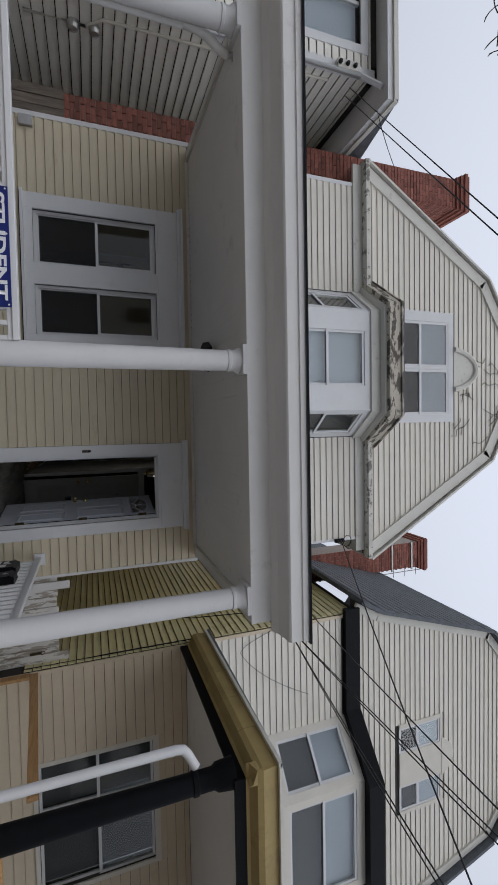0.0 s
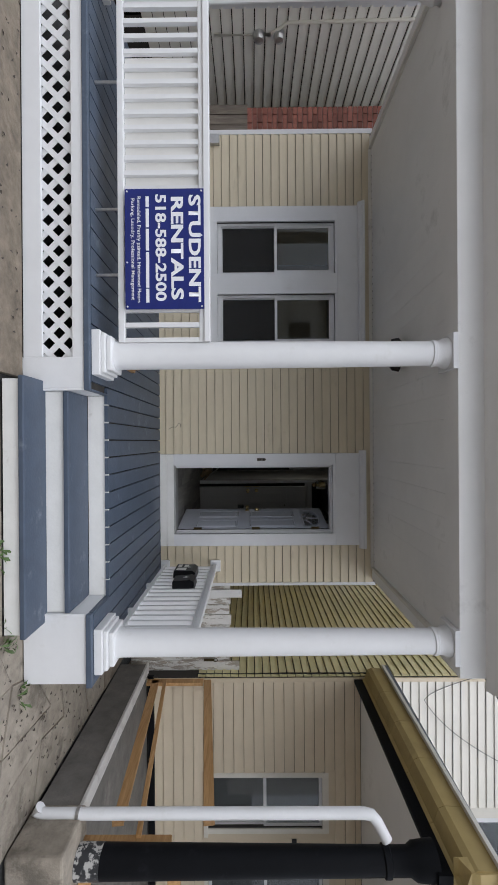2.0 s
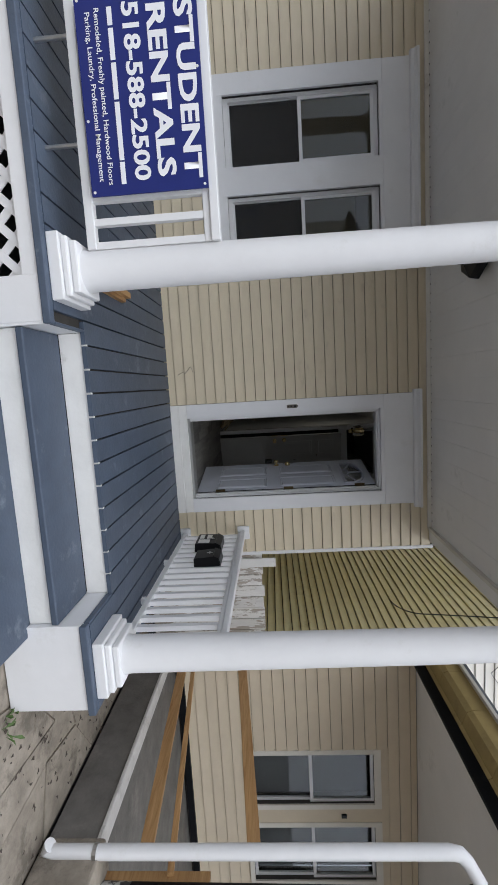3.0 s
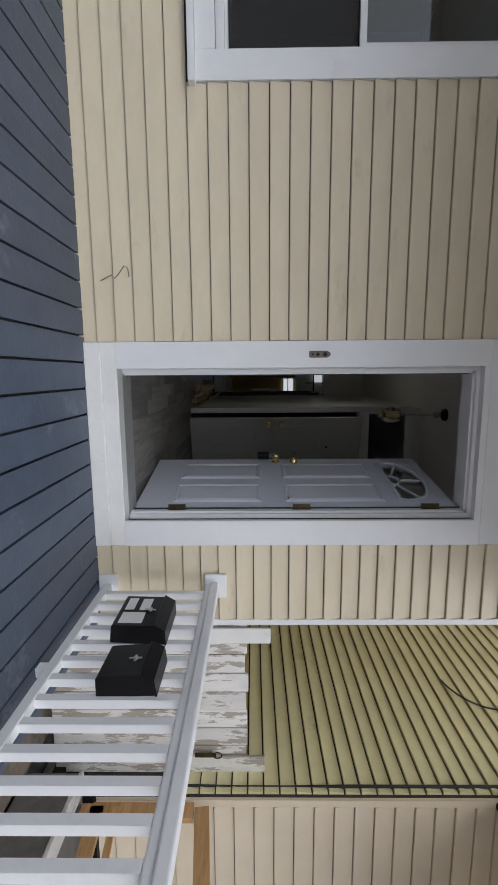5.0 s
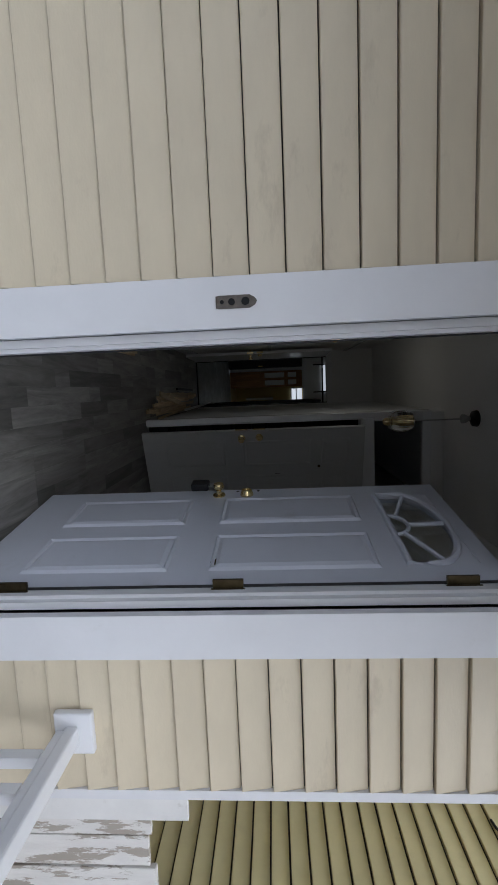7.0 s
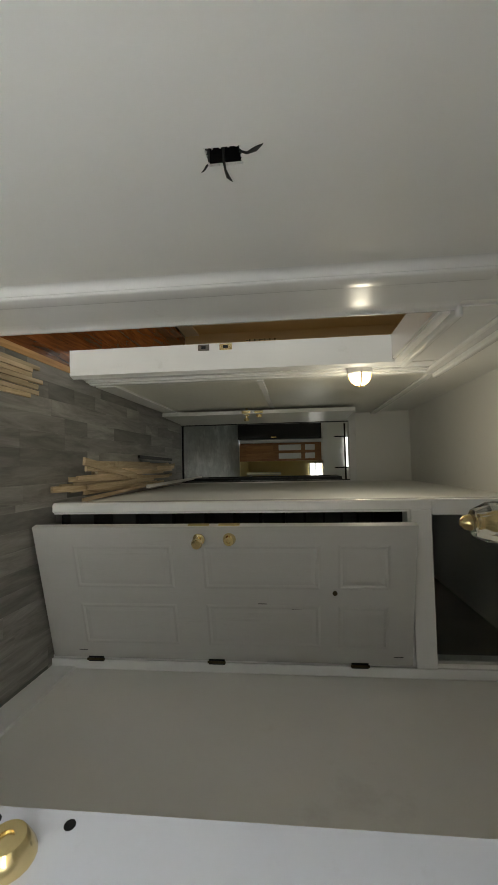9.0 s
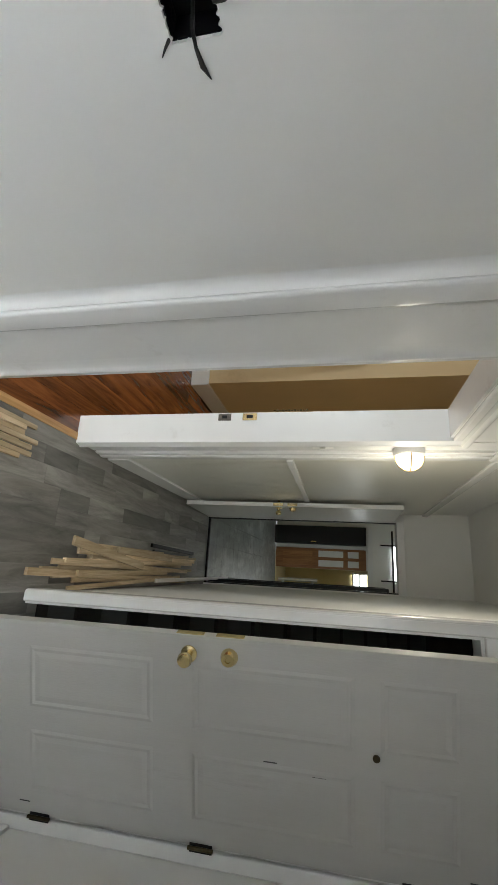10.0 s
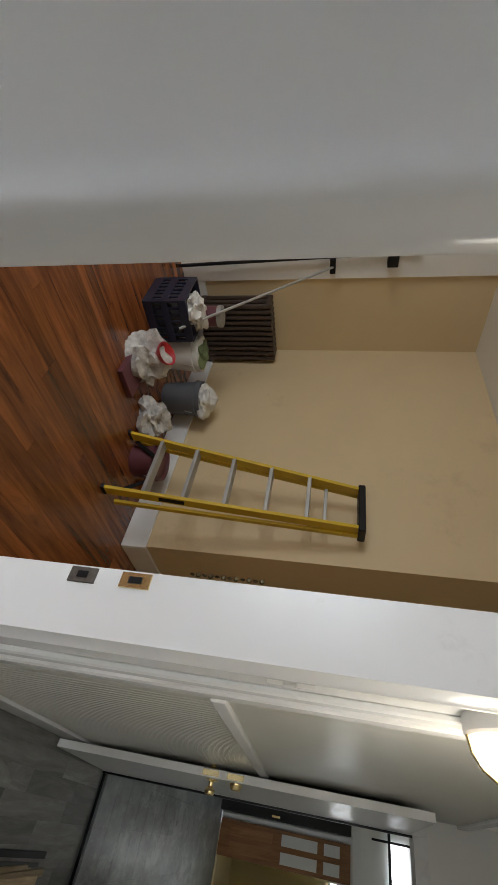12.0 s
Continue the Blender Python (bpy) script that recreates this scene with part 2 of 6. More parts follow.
DARKBRASS = mat("tarnished_hinge", (0.085, 0.065, 0.035), 0.45, metal=1.0, vary=0.3, scale=30)
RUSTY = mat("rusty_steel", (0.13, 0.115, 0.10), 0.5, metal=0.6, vary=0.3, scale=40, stain=(0.10, 0.05, 0.03), stain_amount=0.3, stain_scale=30)
STEEL = mat("brushed_steel", (0.55, 0.55, 0.55), 0.35, metal=1.0, vary=0.1, scale=20)
ALU = mat("dull_aluminium", (0.45, 0.45, 0.44), 0.5, metal=0.7, vary=0.08, scale=12)
BLACKMETAL = mat("black_metal", (0.005, 0.005, 0.006), 0.4, vary=0.2, scale=10, spec=0.3, bump=0.05)
RUBBER = mat("black_rubber", (0.02, 0.02, 0.02), 0.6, vary=0.2, scale=20)
CABLE = mat("black_cable", (0.015, 0.015, 0.015), 0.6)
SIGNB = mat("blue_sign_plastic", (0.012, 0.022, 0.16), 0.32, vary=0.06, scale=5)
SIGNW = mat("white_sign_print", (0.82, 0.82, 0.84), 0.4, vary=0.02)
YELLOWFG = mat("yellow_fibreglass", (0.62, 0.42, 0.02), 0.4, vary=0.1, scale=8, stain=(0.35, 0.24, 0.04), stain_amount=0.15, stain_scale=10)
RADIATOR = mat("brown_radiator_paint", (0.055, 0.035, 0.025), 0.4, vary=0.15, scale=8)
CRATE = mat("dark_blue_plastic", (0.016, 0.018, 0.04), 0.4, vary=0.1)
GREYPL = mat("grey_plastic", (0.10, 0.105, 0.115), 0.45, vary=0.08)
WHITEPL = mat("white_plastic", (0.74, 0.73, 0.70), 0.35, vary=0.04)
REDPL = mat("red_plastic", (0.42, 0.02, 0.025), 0.35, vary=0.05)
MAROON = mat("maroon_plastic", (0.13, 0.04, 0.05), 0.45, vary=0.08)
BAG = mat("crumpled_plastic_bag", (0.55, 0.53, 0.50), 0.22, vary=0.35, scale=14, bump=1.0, bump_scale=34, stain=(0.22, 0.20, 0.18), stain_amount=0.25, stain_scale=11)
CLOTH = mat("white_rag_cloth", (0.66, 0.64, 0.60), 0.9, vary=0.12, scale=12, bump=0.6, bump_scale=25)
GREENCL = mat("green_cloth", (0.16, 0.20, 0.09), 0.9, vary=0.2, scale=12, bump=0.4)
# near-black tones painted in for unlit rooms and hollows; DARK also colours scuffs
DARK = mat("shade_and_scuff_dark", (0.06, 0.06, 0.06), 0.8, vary=0.1)
DARKCAV = mat("unlit_hollow_dark", (0.025, 0.023, 0.021), 0.95, vary=0.2)
SHEER = mat("grey_net_curtain", (0.22, 0.24, 0.28), 0.8, vary=0.3, scale=4, stretch=(3, 3, 0.4))
CURTAIN = mat("pale_blind_cloth", (0.40, 0.44, 0.50), 0.8, vary=0.06, scale=3, stretch=(1, 1, 0.3))
LEAF = mat("green_weed_leaf", (0.07, 0.12, 0.03), 0.6, vary=0.3, scale=8)
BARK = mat("grey_bark", (0.07, 0.055, 0.045), 0.9, vary=0.3, scale=20)
FROST = glow_mat("lit_lamp_glass", (1.0, 0.80, 0.52), 0.4)
GLASS = glass_mat("window_glass", (0.93, 0.97, 0.97))
# tinted dark so the room behind the upper sashes looks unlit
SHADEGLASS = glass_mat("shade_tinted_glass", (0.26, 0.30, 0.31))
CLEARG = glass_mat("lamp_glass")
FELT = mat("dark_building_felt", (0.05, 0.045, 0.04), 0.95, vary=0.2)


def screen_mat():
    """Fine dark insect mesh that lets half the light by."""
    m = bpy.data.materials.new("insect_screen")
    m.use_nodes = True
    n, l = m.node_tree.nodes, m.node_tree.links
    b = n["Principled BSDF"]
    b.inputs["Base Color"].default_value = (0.012, 0.013, 0.014, 1)
    b.inputs["Roughness"].default_value = 0.7
    t = n.new("ShaderNodeBsdfTransparent")
    mx = n.new("ShaderNodeMixShader")
    mx.inputs[0].default_value = 0.72
    l.new(t.outputs[0], mx.inputs[1])
    l.new(b.outputs[0], mx.inputs[2])
    l.new(mx.outputs[0], n["Material Output"].inputs[0])
    return m


SCREEN = screen_mat()
WHITESD = mat("white_siding", (0.82, 0.79, 0.72), 0.55, vary=0.05, scale=3, random_amount=0.02, stain=(0.5, 0.47, 0.42), stain_amount=0.06)
CONCD = mat("damp_dark_concrete", (0.17, 0.16, 0.145), 0.85, vary=0.25, scale=5, stain=(0.30, 0.28, 0.25), stain_amount=0.15, stain_scale=3, bump=0.5, bump_scale=50)


# ---------------------------------------------------------------- building blocks
HOME = {}


def thing(name, place, label, category, group="", kind=""):
    ob = new(name)
    ob.empty_display_size = 0.1
    ob.location = place
    HOME[ob.name] = Matrix.Translation(place)
    return tagged(ob, label, category, group, kind)


def finish(bm, name, material, smooth=False):
    bmesh.ops.recalc_face_normals(bm, faces=bm.faces)
    me = bpy.data.meshes.new(name)
    bm.to_mesh(me)
    bm.free()
    me.materials.append(material)
    if smooth:
        for p in me.polygons:
            p.use_smooth = True
        me.set_sharp_from_angle(angle=radians(40))
    return me


def under(ob, parent):
    """Parents ob, whose vertices stand in world metres, without moving it."""
    if parent is not None:
        ob.parent = parent
        ob.matrix_parent_inverse = HOME.get(parent.name, Matrix.Identity(4)).inverted()
        HOME[ob.name] = Matrix.Identity(4)
    return ob


def part(name, bm, material, parent=None, label="", smooth=False):
    ob = new(name, finish(bm, name, material, smooth))
    under(ob, parent)
    return tagged(ob, label) if label else ob


def setting(name, bm, material, label, category):
    return tagged(new(name, finish(bm, name, material)), label, category, "", "structure")


def add_box(bm, x0, x1, y0, y1, z0, z1, bevel=0.0, turn=None):
    vs = [bm.verts.new((x, y, z)) for x in (x0, x1) for y in (y0, y1) for z in (z0, z1)]
    fs = [bm.faces.new([vs[i] for i in q]) for q in ((0, 1, 3, 2), (4, 6, 7, 5), (0, 4, 5, 1), (2, 3, 7, 6), (0, 2, 6, 4), (1, 5, 7, 3))]
    if bevel:
        es = list({e for f in fs for e in f.edges})
        r = bmesh.ops.bevel(bm, geom=es, offset=bevel, segments=2, affect="EDGES", profile=0.5)
        vs = list({v for f in r["faces"] for v in f.verts} | {v for v in vs if v.is_valid})
    if turn is not None:
        bmesh.ops.transform(bm, matrix=turn, verts=[v for v in vs if v.is_valid])
    return bm


def box(x0, x1, y0, y1, z0, z1, bevel=0.0, turn=None):
    return add_box(bmesh.new(), x0, x1, y0, y1, z0, z1, bevel, turn)


def boxes(*rows, bevel=0.0):
    bm = bmesh.new()
    for r in rows:
        add_box(bm, *r, bevel=bevel)
    return bm


def add_ring(bm, profile, centre, axis="z", seg=24, cap=True):
    """A turned body: rows of (radius, height) about an axis."""
    loops = []
    for r, h in profile:
        loop = []
        for i in range(seg):
            a = 2 * math.pi * i / seg
            c, s = r * math.cos(a), r * math.sin(a)
            p = {"z": (c, s, h), "x": (h, c, s), "y": (s, h, c)}[axis]
            loop.append(bm.verts.new(Vector(centre) + Vector(p)))
        loops.append(loop)
    for a, b in zip(loops, loops[1:]):
        for i in range(seg):
            bm.faces.new((a[i], a[(i + 1) % seg], b[(i + 1) % seg], b[i]))
    if cap:
        bm.faces.new(loops[0][::-1])
        bm.faces.new(loops[-1])
    return bm


def ring(profile, centre, axis="z", seg=24):
    return add_ring(bmesh.new(), profile, centre, axis, seg)


def add_prism(bm, outline, axis, lo, hi):
    """An outline of (u, v) pushed along an axis: x uses (y, z), y uses (x, z), z uses (x, y)."""
    def at(u, v, w):
        return {"x": (w, u, v), "y": (u, w, v), "z": (u, v, w)}[axis]
    a = [bm.verts.new(at(u, v, lo)) for u, v in outline]
    b = [bm.verts.new(at(u, v, hi)) for u, v in outline]
    bm.faces.new(a)
    bm.faces.new(b[::-1])
    for i in range(len(a)):
        j = (i + 1) % len(a)
        bm.faces.new((a[i], b[i], b[j], a[j]))
    return bm


def prism(outline, axis, lo, hi):
    return add_prism(bmesh.new(), outline, axis, lo, hi)


def add_tube(bm, pts, radius, seg=8):
    """A round tube along points; radius is one number or one for each point."""
    pts = [Vector(p) for p in pts]
    rad = radius if isinstance(radius, (list, tuple)) else [radius] * len(pts)
    loops = []
    for i, p in enumerate(pts):
        d = (pts[min(i + 1, len(pts) - 1)] - pts[max(i - 1, 0)]).normalized()
        q = d.to_track_quat("Z", "Y")
        loops.append([bm.verts.new(p + q @ Vector((rad[i] * math.cos(2 * math.pi * k / seg), rad[i] * math.sin(2 * math.pi * k / seg), 0))) for k in range(seg)])
    for a, b in zip(loops, loops[1:]):
        for k in range(seg):
            bm.faces.new((a[k], a[(k + 1) % seg], b[(k + 1) % seg], b[k]))
    bm.faces.new(loops[0][::-1])
    bm.faces.new(loops[-1])
    return bm


def tube(pts, radius, seg=8):
    return add_tube(bmesh.new(), pts, radius, seg)


def sag(a, b, drop, n=14):
    a, b = Vector(a), Vector(b)
    return [a.lerp(b, i / n) - Vector((0, 0, drop * 4 * (i / n) * (1 - i / n))) for i in range(n + 1)]


# ---- clapboards: one shared mesh for each profile, each board an object of its own
BOARD = {}


def board_mesh(material, course, axis):
    """A unit-long lapped board, facing -y (axis x) or -x / +x (axis y, mirrored by scale)."""
    key = (material.name, round(course, 4), axis)
    if key not in BOARD:
        gap = 0.010 if material is GREEN else 0.012 if material is WHITESD else 0.0040
        out = [(0.0, 0.0), (-0.0205, 0.0), (-0.0225, 0.003), (-0.0220, 0.010), (-0.0075, course - gap), (0.0, course - gap)]
        bm = bmesh.new()
        add_prism(bm, out, "x", 0.0, 1.0)
        if axis == "y":
            bmesh.ops.transform(bm, matrix=Matrix(((0, 1, 0, 0), (1, 0, 0, 0), (0, 0, 1, 0), (0, 0, 0, 1))), verts=bm.verts)
        BOARD[key] = finish(bm, "siding_board", material)
    return BOARD[key]


def siding(parent, material, plane, a0, a1, z0, z1, course=0.107, axis="x", holes=(), face=-1, edge=None, start=None):
    """Lapped boards on a wall plane. holes: (a0, a1, z0, z1). edge(z): the (a0, a1) that a gable leaves at a height."""
    me = board_mesh(material, course, axis)
    z = z0 if start is None else start
    while z < z1 - 0.02:
        lo, hi = a0, a1
        if edge:
            lo, hi = edge(z + course * 0.5)
        spans = [(lo, hi)] if hi - lo > 0.04 else []
        for h0, h1, g0, g1 in holes:
            if z + course * 0.55 > g0 and z + course * 0.45 < g1:
                cut = []
                for s0, s1 in spans:
                    if h1 <= s0 or h0 >= s1:
                        cut.append((s0, s1))
                    else:
                        cut += [(s0, h0)] if h0 - s0 > 0.02 else []
                        cut += [(h1, s1)] if s1 - h1 > 0.02 else []
                spans = cut
        tall = min(1.0, (z1 - z) / course)
        for s0, s1 in spans:
            ob = new("siding_board", me)
            ob.parent = parent
            ob.matrix_parent_inverse = HOME.get(parent.name, Matrix.Identity(4)).inverted()
            if axis == "x":
                ob.location, ob.scale = (s0, plane, z), (s1 - s0, -face, tall)
            else:
                ob.location, ob.scale = (plane, s0, z), (-face, s1 - s0, tall)
        z += course


def wall_rects(a0, a1, z0, z1, holes):
    """Splits a wall into rectangles round its openings."""
    xs = sorted({a0, a1, *[v for h in holes for v in h[:2]]})
    out = []
    for lo, hi in zip(xs, xs[1:]):
        cuts = sorted((h[2], h[3]) for h in holes if h[0] <= lo + 1e-6 and h[1] >= hi - 1e-6)
        z = z0
        for c0, c1 in cuts:
            if c0 > z + 1e-6:
                out.append((lo, hi, z, c0))
            z = c1
        if z < z1 - 1e-6:
            out.append((lo, hi, z, z1))
    return out


def wall_x(a0, a1, y0, y1, z0, z1, holes=()):
    bm = bmesh.new()
    for lo, hi, b, t in wall_rects(a0, a1, z0, z1, holes):
        add_box(bm, lo, hi, y0, y1, b, t)
    return bm


def wall_y(a0, a1, x0, x1, z0, z1, holes=()):
    bm = bmesh.new()
    for lo, hi, b, t in wall_rects(a0, a1, z0, z1, holes):
        add_box(bm, x0, x1, lo, hi, b, t)
    return bm


def sash_window(parent, x0, x1, z0, z1, y, dark=True, blind=0.0, frame_mat=None, screen=True):
    """Two sashes of white vinyl with glass, facing -y, in an opening that starts at y."""
    f = frame_mat or WHITE
    part("window_frame", boxes((x0, x0 + 0.035, y + 0.01, y + 0.09, z0, z1), (x1 - 0.035, x1, y + 0.01, y + 0.09, z0, z1),
                               (x0 + 0.035, x1 - 0.035, y + 0.01, y + 0.09, z1 - 0.035, z1), (x0 + 0.035, x1 - 0.035, y + 0.01, y + 0.09, z0, z0 + 0.045)), f, parent)
    zm = (z0 + z1) / 2
    for low, lo, hi, d in ((True, z0 + 0.045, zm + 0.018, 0.05), (False, zm - 0.018, z1 - 0.035, 0.02)):
        a, b = x0 + 0.035, x1 - 0.035
        s = part("lower_sash" if low else "upper_sash", boxes((a, a + 0.028, y + d, y + d + 0.028, lo, hi), (b - 0.028, b, y + d, y + d + 0.028, lo, hi),
                                (a + 0.028, b - 0.028, y + d, y + d + 0.028, lo, lo + 0.034), (a + 0.028, b - 0.028, y + d, y + d + 0.028, hi - 0.034, hi)), f, parent)
        p = part("pane", box(a + 0.028, b - 0.028, y + d + 0.012, y + d + 0.016, lo + 0.034, hi - 0.034), GLASS if low else SHADEGLASS, s)
        p.visible_shadow = False
        if low and screen:
            part("insect_screen", box(a + 0.015, b - 0.015, y + 0.040, y + 0.042, lo + 0.02, hi - 0.03), SCREEN, parent, "dark insect screen")
    if blind:
        part("blind", box(x0 + 0.04, x1 - 0.04, y + 0.13, y + 0.135, z1 - (z1 - z0) * blind, z1), CURTAIN, parent, "pale drawn blind")


# ---------------------------------------------------------------- ground
G = -0.06
setting("ground", box(-300, 300, -300, 300, G - 0.3, G - 0.03), ASPH, "dark asphalt street and ground reaching the horizon", "ground")
setting("soil_strip", boxes((-9, -0.33, 3.0, 3.62, G - 0.03, G + 0.02), (1.93, 2.96, 5.4, 14, G - 0.03, G - 0.005), (-4.95, -3.9, 3.62, 14, G - 0.03, G + 0.01)), DIRT, "bare brown soil strip along the porch skirting", "soil")

# ---------------------------------------------------------------- our house: front wall
F = 6.09                    # outer face of the front wall
FL = 0.62                   # floor inside
DECK = 0.447
DOOR_HOLE = (0.45, 1.335, 0.60, 2.67)
WIN_HOLES = [(-2.68, -2.01, 1.20, 2.71), (-1.75, -1.12, 1.20, 2.71)]
front = setting("wall_front", wall_x(-3.86, 2.0, F, F + 0.16, 0.30, 3.5, [DOOR_HOLE, *WIN_HOLES]), FELT, "cream vinyl-clad front wall of the house behind the porch", "wall")
siding(front, CREAM, F - 0.001, 1.40, 1.965, 0.4276, 3.19, 0.1058, holes=[(0.302, 1.488, 0.3, 3.04)])
siding(front, CREAM, F - 0.001, 0.40, 1.40, 3.087, 3.19, 0.1061)
siding(front, CREAM, F - 0.001, -3.80, 0.40, 0.4143, 3.19, 0.1061, holes=[(0.302, 1.488, 0.3, 3.03), (-2.875, -0.978, 1.07, 3.03)])
tagged(part("corner_board", boxes((1.965, 2.0, F - 0.022, F, 0.42, 3.2), (-3.86, -3.80, F - 0.022, F, 0.42, 3.2)), WHITE, front), "white corner board")
setting("wall_side_east", wall_y(F + 0.16, 12.0, 1.86, 2.0, 0.0, 6.0), CREAM, "cream side wall of the house along the alley", "wall")
setting("wall_side_west", wall_y(F + 0.16, 13.0, -3.86, -3.70, 0.0, 6.0), CREAM, "cream side wall of the house along the alley", "wall")
setting("foundation", boxes((-3.86, 2.0, F, F + 0.16, G - 0.03, 0.30), (1.86, 2.0, F + 0.16, 12, G - 0.03, 0.0), (-3.86, -3.7, F + 0.16, 13, G - 0.03, 0.0)), CONC, "grey concrete foundation under the house", "foundation")

# front door casing
dc = setting("door_1", boxes((0.305, 0.45, F - 0.03, F + 0.02, 0.62, 2.70), (1.335, 1.485, F - 0.03, F + 0.02, 0.62, 2.70)), WHITE, "white painted front door casing with worn edges", "door frame")
part("head_board", boxes((0.305, 1.485, F - 0.03, F + 0.02, 2.70, 3.0), bevel=0.004), WHITE, dc)
part("head_trim", box(0.45, 1.335, F - 0.028, F + 0.02, 2.665, 2.70), WHITE, dc)
part("crown", prism([(F - 0.03, 3.0), (F - 0.05, 3.01), (F - 0.055, 3.035), (F - 0.085, 3.06), (F - 0.085, 3.08), (F, 3.08), (F, 3.0)], "x", 0.27, 1.525), WHITE, dc)
part("jamb", boxes((0.45, 0.475, F + 0.02, F + 0.20, 0.60, 2.67), (1.31, 1.335, F + 0.02, F + 0.20, 0.60, 2.67), (0.475, 1.31, F + 0.02, F + 0.20, 2.645, 2.67)), WHITE, dc)
part("stop", boxes((0.475, 0.487, F + 0.045, F + 0.085, 0.63, 2.645), (1.298, 1.31, F + 0.045, F + 0.085, 0.63, 2.645), (0.475, 1.31, F + 0.045, F + 0.085, 2.633, 2.645)), WHITE, dc)
part("door_seal", boxes((1.288, 1.2975, F + 0.086, F + 0.089, 0.645, 2.632), (0.4875, 0.492, F + 0.086, F + 0.10, 0.645, 2.632)), RUBBER, dc, "black rubber door seal")
part("sill_board", boxes((0.305, 1.485, F - 0.035, F + 0.0, 0.442, 0.535), (0.305, 1.485, F - 0.028, F + 0.03, 0.535, 0.62), bevel=0.004), WORN, dc)
part("threshold", prism([(F - 0.02, 0.615), (F + 0.01, 0.64), (F + 0.16, 0.645), (F + 0.2, 0.62), (F + 0.2, 0.60), (F - 0.02, 0.60)], "x", 0.45, 1.335), ALU, dc, "worn metal threshold")
sp = part("strike_plate", prism([(0.362, 1.692), (0.395, 1.692), (0.397, 1.700), (0.397, 1.790), (0.388, 1.806), (0.378, 1.811), (0.369, 1.806), (0.360, 1.790), (0.360, 1.700)], "y", F - 0.0345, F - 0.0295), RUSTY, dc, "rusty steel strike plate")
part("screw", ring([(0.006, 0), (0.006, 0.003), (0.003, 0.005)], (0.379, F - 0.0395, 1.710), "y", 8), BLACKMETAL, sp)
part("screw", ring([(0.010, 0), (0.010, 0.003), (0.006, 0.005)], (0.379, F - 0.0395, 1.738), "y", 10), BLACKMETAL, sp)
part("screw", ring([(0.012, 0), (0.012, 0.003), (0.008, 0.005)], (0.379, F - 0.0395, 1.778), "y", 10), BLACKMETAL, sp)

# porch windows
wn1 = setting("window_1", boxes((-2.87, -2.68, F - 0.03, F + 0.02, 1.10, 2.74), (-2.01, -1.75, F - 0.03, F + 0.02, 1.10, 2.74), (-1.12, -0.98, F - 0.03, F + 0.02, 1.10, 2.74),
              (-2.68, -2.01, F - 0.03, F + 0.02, 2.71, 2.74), (-1.75, -1.12, F - 0.03, F + 0.02, 2.71, 2.74)), WHITE, "pair of white vinyl sash windows in one wide white casing", "window")
part("head_board", box(-2.87, -0.98, F - 0.03, F + 0.02, 2.74, 3.0, 0.004), WHITE, wn1)
part("crown", prism([(F - 0.03, 3.0), (F - 0.05, 3.01), (F - 0.055, 3.035), (F - 0.085, 3.06), (F - 0.085, 3.08), (F, 3.08), (F, 3.0)], "x", -2.91, -0.94), WHITE, wn1)
part("window_sill", boxes((-2.89, -0.96, F - 0.07, F + 0.05, 1.065, 1.10), (-2.68, -2.01, F - 0.03, F + 0.05, 1.10, 1.20), (-1.75, -1.12, F - 0.03, F + 0.05, 1.10, 1.20), bevel=0.003), WHITE, wn1)
for h in WIN_HOLES:
    sash_window(wn1, h[0], h[1], 1.20, 2.71, F + 0.02)

# ---------------------------------------------------------------- porch
PORCH_L, PORCH_R, PF = -3.72, 1.93, 3.64
pf = setting("floor_porch", boxes((PORCH_L, -0.25, PF + 0.03, F, 0.35, 0.420), (1.42, PORCH_R, PF + 0.03, F, 0.35, 0.420), (-0.25, 1.42, 4.05, F, 0.35, 0.420)), FELT, "blue-grey painted timber porch deck", "floor")
part("deck_edge", boxes((PORCH_L, -0.235, PF - 0.015, PF + 0.03, 0.402, 0.446), (1.405, PORCH_R + 0.015, PF - 0.015, PF + 0.03, 0.402, 0.446), (PORCH_R - 0.03, PORCH_R + 0.015, PF + 0.03, F - 0.03, 0.402, 0.446),
     (-0.25, -0.235, PF + 0.03, 4.03, 0.402, 0.446), (1.405, 1.42, PF + 0.03, 4.03, 0.402, 0.446), bevel=0.006), BLUE, pf)

sk = setting("porch_skirting", boxes((-3.72, -0.25, PF, PF + 0.025, 0.315, 0.415), (-3.72, -0.48, PF, PF + 0.025, -0.045, 0.095), (-0.48, -0.25, PF - 0.003, PF + 0.025, -0.06, 0.415),
             (-3.72, -3.62, PF, PF + 0.025, 0.095, 0.315), bevel=0.004), WHITE, "white painted porch skirting frame round the lattice", "skirting")
# lattice strips, two crossing layers
lat = bmesh.new()
k = -3.75
while k < -0.3:
    for s, d in ((1, 0.030), (-1, 0.037)):
        x0 = max(-3.62, min(-0.48, k))
        a, b = (k, k + 0.24) if s > 0 else (k + 0.24, k)
        pts = []
        if min(a, b) >= -3.70 and max(a, b) <= -0.27:
            w = 0.031
            add_prism(lat, [(a - w, 0.085), (a + w, 0.085), (b + w, 0.325), (b - w, 0.325)], "y", PF + d, PF + d + 0.006)
    k += 0.152
part("lattice", lat, WHITE, sk, "white diagonal lattice strips")
# dark sheet closes the view under the deck, where only shade lies
setting("porch_underside", boxes((-3.7, 1.9, 4.6, 4.65, G, 0.36)), DARKCAV, "dark sheet standing for the shade under the porch deck", "void")
